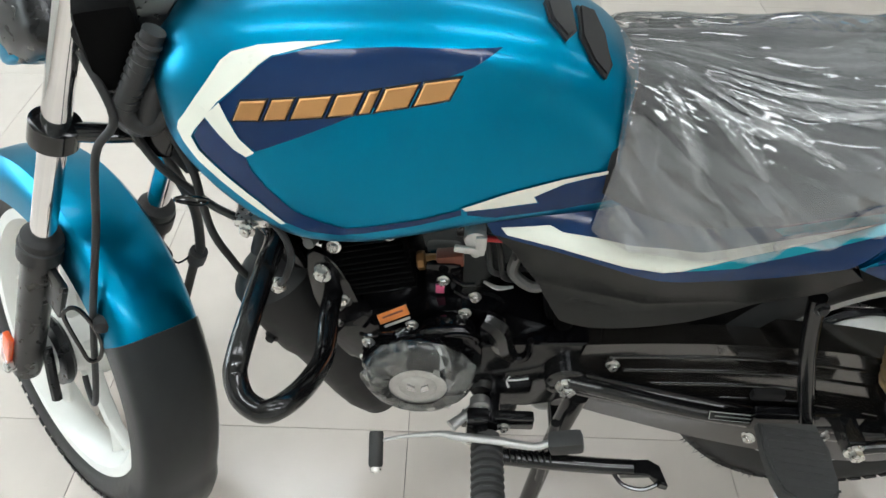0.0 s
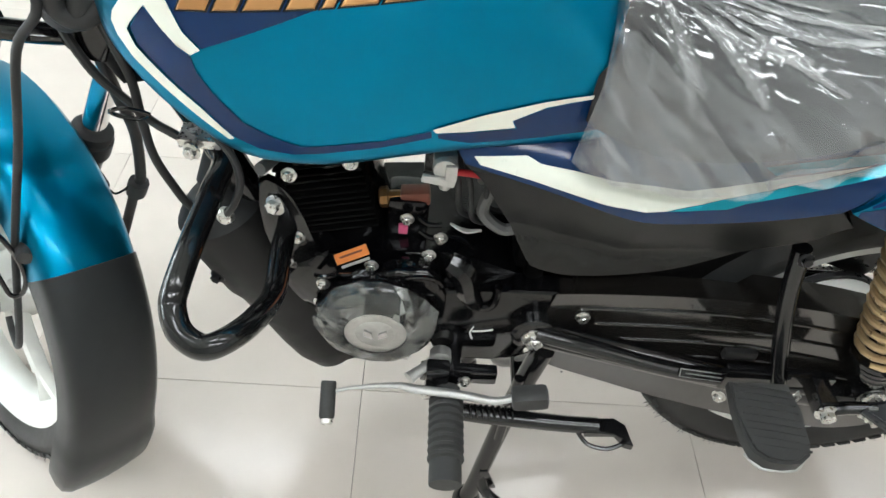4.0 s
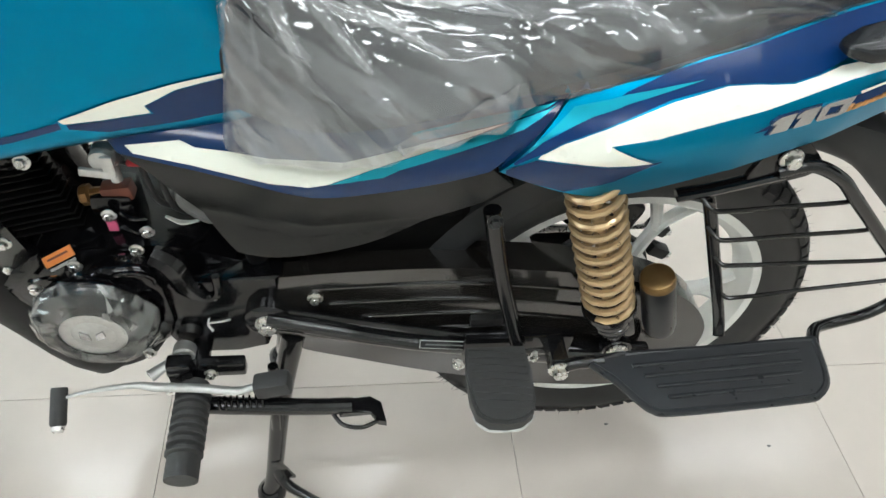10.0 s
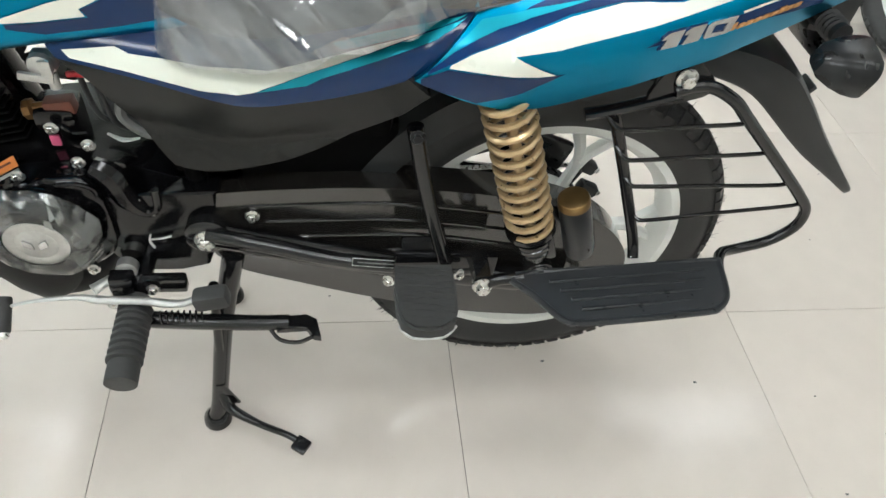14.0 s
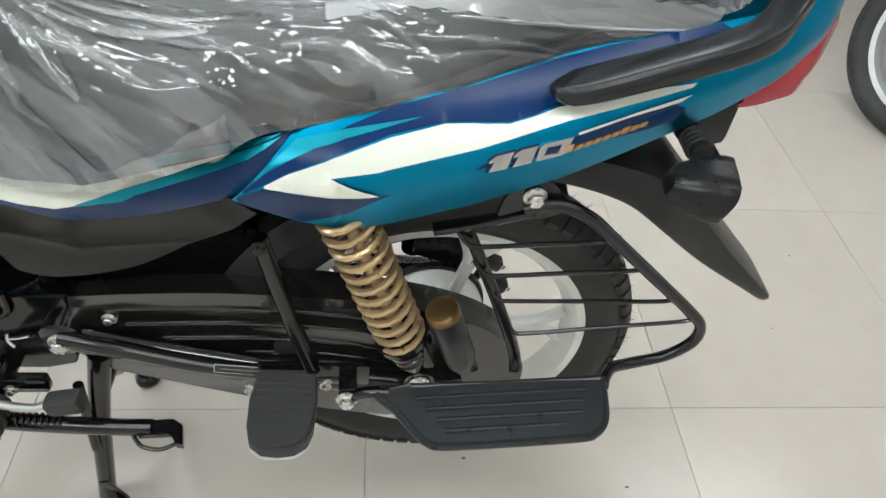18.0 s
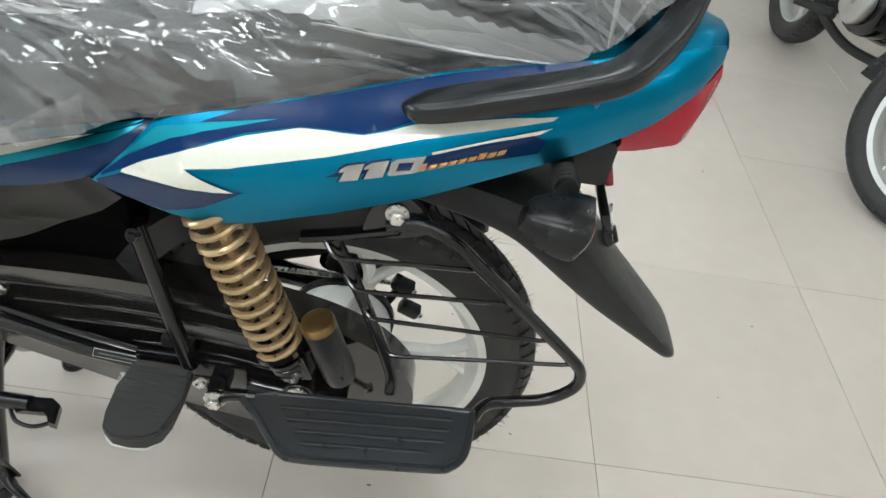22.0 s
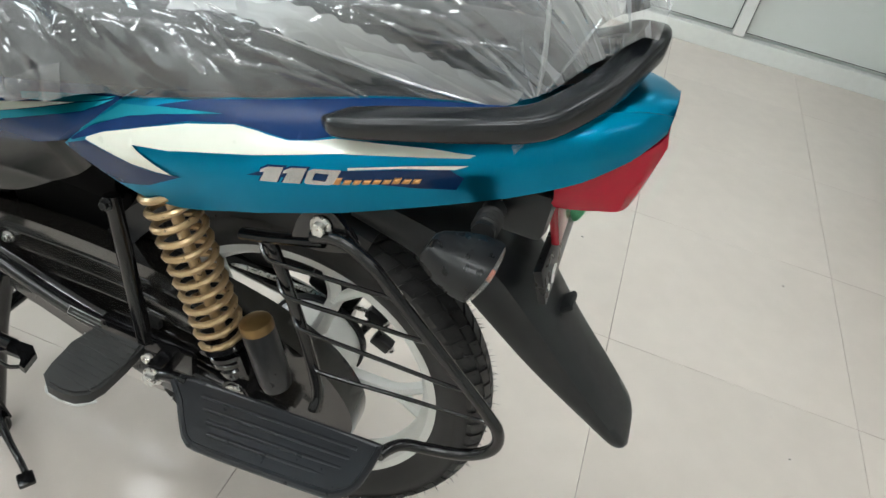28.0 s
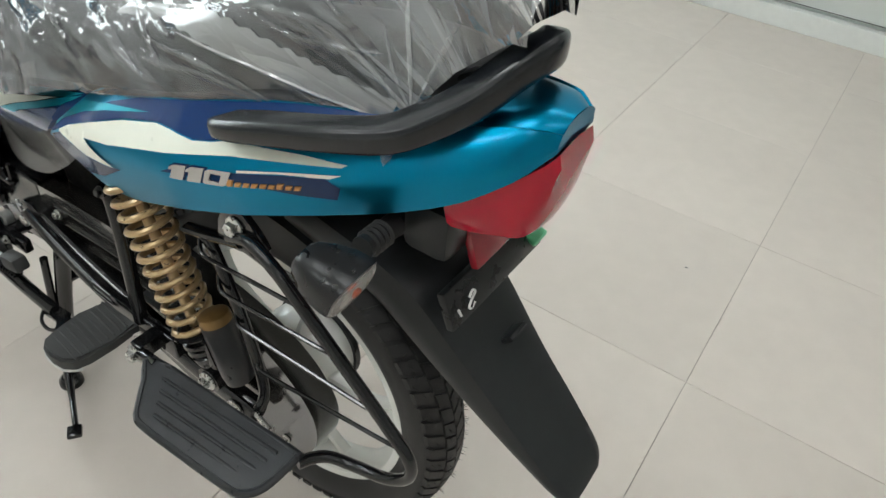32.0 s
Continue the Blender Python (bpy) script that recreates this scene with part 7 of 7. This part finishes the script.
def figure(host, outlines, start, end, height, mat, name, label, thick, grow=0.0):
    """A raised slanted figure on the flank: outlines in (along, up), laid between two points in x, z."""
    bm = bmesh.new()
    (ax, az), (bx, bz) = start, end
    for outline in outlines:
        cu, cv = sum(u for u, _ in outline) / len(outline), sum(v for _, v in outline) / len(outline)
        low, top = [], []
        for u, v in outline:
            u, v = u + grow * (1 if u > cu else -1) * 0.25, v + grow * (1 if v > cv else -1)
            x, z = ax + (bx - ax) * u + 0.0035 * v, az + (bz - az) * u + height * v
            hit, place, normal, _ = host.ray_cast((x, -1.0, z), (0, 1, 0))
            normal = normal if normal.y < 0 else -normal
            low.append(bm.verts.new(place - normal * 0.001))
            top.append(bm.verts.new(place + normal * thick))
        bm.faces.new(top)
        for i in range(len(top)):
            bm.faces.new((low[i], low[(i + 1) % len(top)], top[(i + 1) % len(top)], top[i]))
    bmesh.ops.remove_doubles(bm, verts=bm.verts, dist=0.00005)
    part(name, bm, mat, host, label, 30)


ONE = [(0.03, 0.0), (0.255, 0.0), (0.275, 1.0), (0.075, 1.0), (0.0, 0.80), (0.0, 0.60), (0.06, 0.62)]
ZERO_L = [(0.75, 0.0), (0.64, 0.0), (0.60, 0.12), (0.60, 0.86), (0.66, 1.0), (0.80, 1.0), (0.80, 0.76), (0.70, 0.76), (0.69, 0.26), (0.75, 0.26)]
ZERO_R = [(0.75, 0.0), (0.75, 0.26), (0.86, 0.26), (0.87, 0.76), (0.80, 0.76), (0.80, 1.0), (1.0, 1.0), (0.97, 0.14), (0.92, 0.0)]
BADGE0, BADGE1 = (0.008, 0.7555), (0.084, 0.7725)
for shapes, digit in (([ONE], "1"), ([[(u + 0.295, v) for u, v in ONE]], "1"), ([ZERO_L, ZERO_R], "0")):
    figure(cowl_left, shapes, BADGE0, BADGE1, 0.0152, SILVER, "figure", "raised silver figure " + digit, 0.0034)
    if digit == "1":
        figure(cowl_left, shapes, BADGE0, BADGE1, 0.0152, NAVY, "figure_edge", "", 0.0016, 0.09)
for i in range(9):
    s0, s1 = i / 9 + 0.014, (i + 1) / 9 - 0.014
    tall = (0.0074 if i == 0 else 0.0070 if i == 6 else 0.0052)
    badge_block(cowl_left, [(0.080 + 0.080 * s + 0.0020 * v, 0.7715 + 0.0205 * s + v * tall) for s, v in ((s0, 0), (s1, 0), (s1, 1), (s0, 1))], LETTER, "badge_bar", "plain copper badge bar" if i == 0 else "", 0.0030)
# tape tag under the grab rail
bm = bmesh.new()
tag = [(0.229, 0.858), (0.243, 0.861), (0.241, 0.848), (0.236, 0.840), (0.231, 0.846)]
bm.faces.new([bm.verts.new((x, -side_y(x, z) - 0.0025, z)) for x, z in tag])
part("tape_tag", bm, PLEAT, cover, "torn clear tape end", 0)

# ---- second motorcycle ----
other = thing("motorcycle", (1.60, 1.0, 0.0), "black commuter motorcycle with silver alloy wheels parked nearby", "motorcycle")
BASE2 = Matrix.Translation((1.56, 2.30, 0.0)) @ Matrix.Rotation(radians(87.2), 4, "Z")
SILVERW = material("silver_alloy_wheel", (0.46, 0.46, 0.45), 0.38, 0.6, 0.1, 0.06, 40)


UP2 = Vector((math.sin(radians(25)), 0, math.cos(radians(25))))
PIVOT2 = Vector((-1.19, 0, 0.27))
STEER2 = Matrix.Translation(PIVOT2) @ Matrix.Rotation(radians(38), 4, UP2) @ Matrix.Translation(-PIVOT2)
TURNED = {"fork_slider", "fork_tube", "reflector", "front_mudguard", "handlebar", "headlamp"}


def part2(name, bm, mat, label="", parent=None):
    bmesh.ops.transform(bm, matrix=BASE2 @ STEER2 if name in TURNED else BASE2, verts=bm.verts)
    return part(name, bm, mat, parent or other, label)


def bar2(name, pts, r, mat, label="", n=10, k=5, parent=None, **kw):
    return part2(name, tube(bmesh.new(), pts, r, n, k, **kw), mat, label, parent)


make_wheel("rear_wheel", Vector((0, 0, 0.30)), 0.298, 0.09, 0.222, 30, BASE2, True, other, SILVERW, False, "silver alloy rear wheel", False)
make_wheel("front_wheel", Vector((-1.27, 0, 0.295)), 0.292, 0.076, 0.222, 8, BASE2 @ STEER2, False, other, SILVERW, False, "silver alloy front wheel", False)
for s in (-1, 1):
    bar2("fork_slider", [(-1.27, s * 0.085, 0.27), (-1.17, s * 0.085, 0.53)], 0.022, SATIN, "black fork slider", 14, 1)
    bar2("fork_tube", [(-1.17, s * 0.085, 0.53), (-1.05, s * 0.085, 0.85)], 0.016, CHROME, "", 14, 1)
bm = bmesh.new()
box(bm, (-1.235, 0.110, 0.37), (0.026, 0.010, 0.09), 0.004, Matrix.Rotation(radians(22), 3, "Y"))
part2("reflector", bm, REFLEX, "orange side reflector")
bm = bmesh.new()
rings = []
for i in range(22):
    w = radians(-62 + 154 * i / 21)
    r = 0.325 - 0.012 * math.sin(i / 21 * math.pi) + 0.018 * max(i / 21 - 0.8, 0) / 0.2
    h = 0.062 - 0.02 * abs(i / 21 - 0.45) - 0.035 * max(i / 21 - 0.78, 0) / 0.22
    rings.append([(-1.27 + (r - d) * math.sin(w), y * h, 0.295 + (r - d) * math.cos(w)) for y, d in ((-1, 0.05), (-0.95, 0.02), (-0.6, 0.002), (0, 0), (0.6, 0.002), (0.95, 0.02), (1, 0.05), (0.9, 0.05), (0.85, 0.025), (0, 0.006), (-0.85, 0.025), (-0.9, 0.05))])
loft(bm, rings)
part2("front_mudguard", bm, SATIN, "black front mudguard")
bm = bmesh.new()
plate(bm, round_outline([(-0.80, 0.46), (-0.74, 0.53), (-0.62, 0.55), (-0.50, 0.50), (-0.47, 0.40), (-0.56, 0.32), (-0.72, 0.32), (-0.80, 0.37)], 3), -0.09, 0.09, 0.012)
engine2 = part2("engine", bm, ENGINE, "black engine with a bare aluminium clutch cover")
bm = bmesh.new()
plate(bm, round_outline([(-0.76, 0.42), (-0.72, 0.49), (-0.64, 0.51), (-0.57, 0.48), (-0.56, 0.40), (-0.62, 0.345), (-0.70, 0.345)], 4), 0.09, 0.125, 0.012)
part2("clutch_cover", bm, ALLOY, "bare aluminium clutch cover", engine2)
bm = bmesh.new()
lathe(bm, [(0.035, 0), (0.035, 0.012), (0.028, 0.016), (0.0, 0.017)], (-0.65, 0.125, 0.43), (0, 1, 0), 26)
part2("cover_disc", bm, ALLOY, "", engine2)
for i in range(9):
    bm = bmesh.new()
    box(bm, (-0.72 - 0.003 * i, 0, 0.55 + 0.011 * i), (0.12, 0.13, 0.004), 0.001)
    part2("fin", bm, ENGINE, "", engine2)
bar2("kick_lever", [(-0.606, 0.125, 0.403), (-0.65, 0.14, 0.47), (-0.718, 0.15, 0.566)], [0.010, 0.008, 0.007], CHROME, "chrome kick start lever")
bar2("exhaust_pipe", [(-0.84, 0.04, 0.29), (-0.70, 0.06, 0.264), (-0.59, 0.08, 0.264), (-0.50, 0.12, 0.30), (-0.44, 0.15, 0.35)], 0.016, EXHAUST, "black exhaust pipe", 14)
bm = bmesh.new()
tube(bm, [(-0.46, 0.15, 0.350), (-0.38, 0.155, 0.350), (-0.28, 0.16, 0.370), (-0.10, 0.165, 0.42), (0.10, 0.165, 0.47)], [0.020, 0.040, 0.044, 0.044, 0.040], 20, 5)
silencer = part2("silencer", bm, EXHAUST, "black silencer with a chrome heat shield")
bar2("heat_shield", [(-0.43, 0.152, 0.350), (-0.36, 0.156, 0.354), (-0.24, 0.161, 0.381), (-0.10, 0.165, 0.42), (-0.02, 0.165, 0.44)], [0.032, 0.046, 0.048, 0.048, 0.045], SILVERW, "bright slotted heat shield", 18, 4, parent=silencer)
bm = bmesh.new()
box(bm, (-0.17, 0.2095, 0.408), (0.10, 0.010, 0.020), 0.003, Matrix.Rotation(radians(-16), 3, "Y"))
part2("shield_slot", bm, FINM, "", silencer)
bar2("down_tube", [(-1.0, 0, 0.82), (-0.86, 0, 0.55), (-0.80, 0, 0.36), (-0.60, 0, 0.30)], 0.02, GLOSS, "black frame tube", 12)
for s in (-1, 1):
    bar2("swing_arm", [(-0.48, s * 0.09, 0.40), (0.02, s * 0.105, 0.30)], 0.017, GLOSS, "black swing arm", 12, 1)
    bar2("foot_peg", [(-0.52, s * 0.10, 0.31), (-0.48, s * 0.225, 0.32)], 0.016, SOFT, "black rubber foot peg", 12, 1)
    bar2("shock_absorber", [(-0.12, s * 0.12, 0.68), (-0.03, s * 0.12, 0.36)], 0.024, SATIN, "black shock absorber", 14, 1)
bm = bmesh.new()
loft(bm, [tank_ring(*row) for row in interp_rows(TANK, 3)])
part2("fuel_tank", bm, GLOSS, "black fuel tank")
bm = bmesh.new()
loft(bm, [seat_ring(*row) for row in interp_rows(SEAT_ROWS, 3)])
part2("seat", bm, SEAT, "black seat")
bm = bmesh.new()
box(bm, (-0.36, 0, 0.60), (0.30, 0.20, 0.20), 0.03)
part2("side_panel", bm, SATIN, "black side panel")
bm = bmesh.new()
box(bm, (0.10, 0, 0.76), (0.46, 0.20, 0.09), 0.03)
part2("tail_cowl", bm, GLOSS, "black tail cowl")
bar2("handlebar", [(-0.98, -0.34, 1.02), (-1.03, -0.2, 1.02), (-1.06, 0, 0.96), (-1.03, 0.2, 1.02), (-0.98, 0.34, 1.02)], 0.011, GLOSS, "black handlebar", 10)
bm = bmesh.new()
lathe(bm, [(0.05, 0), (0.085, 0.04), (0.09, 0.10), (0.082, 0.115)], (-1.07, 0, 0.86), (-1, 0, 0), 28)
part2("headlamp", bm, SATIN, "black headlamp shell")

# ---- floor tiles ----
SIZE = 0.6
tile_mesh = None
for ix in range(-6, 9):
    for iy in range(-6, 6):
        x, y = -0.70 + SIZE * (ix + 0.5), 0.06 + SIZE * (iy + 0.5)
        if not (X0 - 0.3 < x < X1 + 0.3 and Y0 - 0.3 < y < Y1 + 0.25):
            continue
        if tile_mesh is None:
            bm = bmesh.new()
            box(bm, (0, 0, -0.005), (SIZE - 0.0011, SIZE - 0.0011, 0.0100), 0.0003, None, 1)
            first = part("tile", bm, TILE, floor, "", 0)
            tile_mesh = first.data
            tile = first
        else:
            tile = new("tile", tile_mesh)
            tile.parent = floor
        tile.location = (x, y, 0.0)

# ---- dirt specks on the tiles ----
bm = bmesh.new()
rng = random.Random(21)
for i in range(34):
    x, y = rng.uniform(-0.7, 1.3), rng.uniform(-0.6, 1.2)
    r, turn = rng.uniform(0.0012, 0.0032), rng.uniform(0, math.pi)
    spots = [(x + r * rng.uniform(0.6, 1.2) * math.cos(turn + a) * 1.6, y + r * rng.uniform(0.5, 1.1) * math.sin(turn + a)) for a in (0, 1.05, 2.1, 3.14, 4.2, 5.2)]
    low, top = [bm.verts.new((px, py, 0.0001)) for px, py in spots], [bm.verts.new((x + (px - x) * 0.6, y + (py - y) * 0.6, 0.0011)) for px, py in spots]
    bm.faces.new(top)
    for j in range(6):
        bm.faces.new((low[j], low[(j + 1) % 6], top[(j + 1) % 6], top[j]))
tagged(part("dirt_specks", bm, HOSE, None, "", 0), label="tiny grey dirt specks on the polished tiles", category="dirt", kind="stuff")
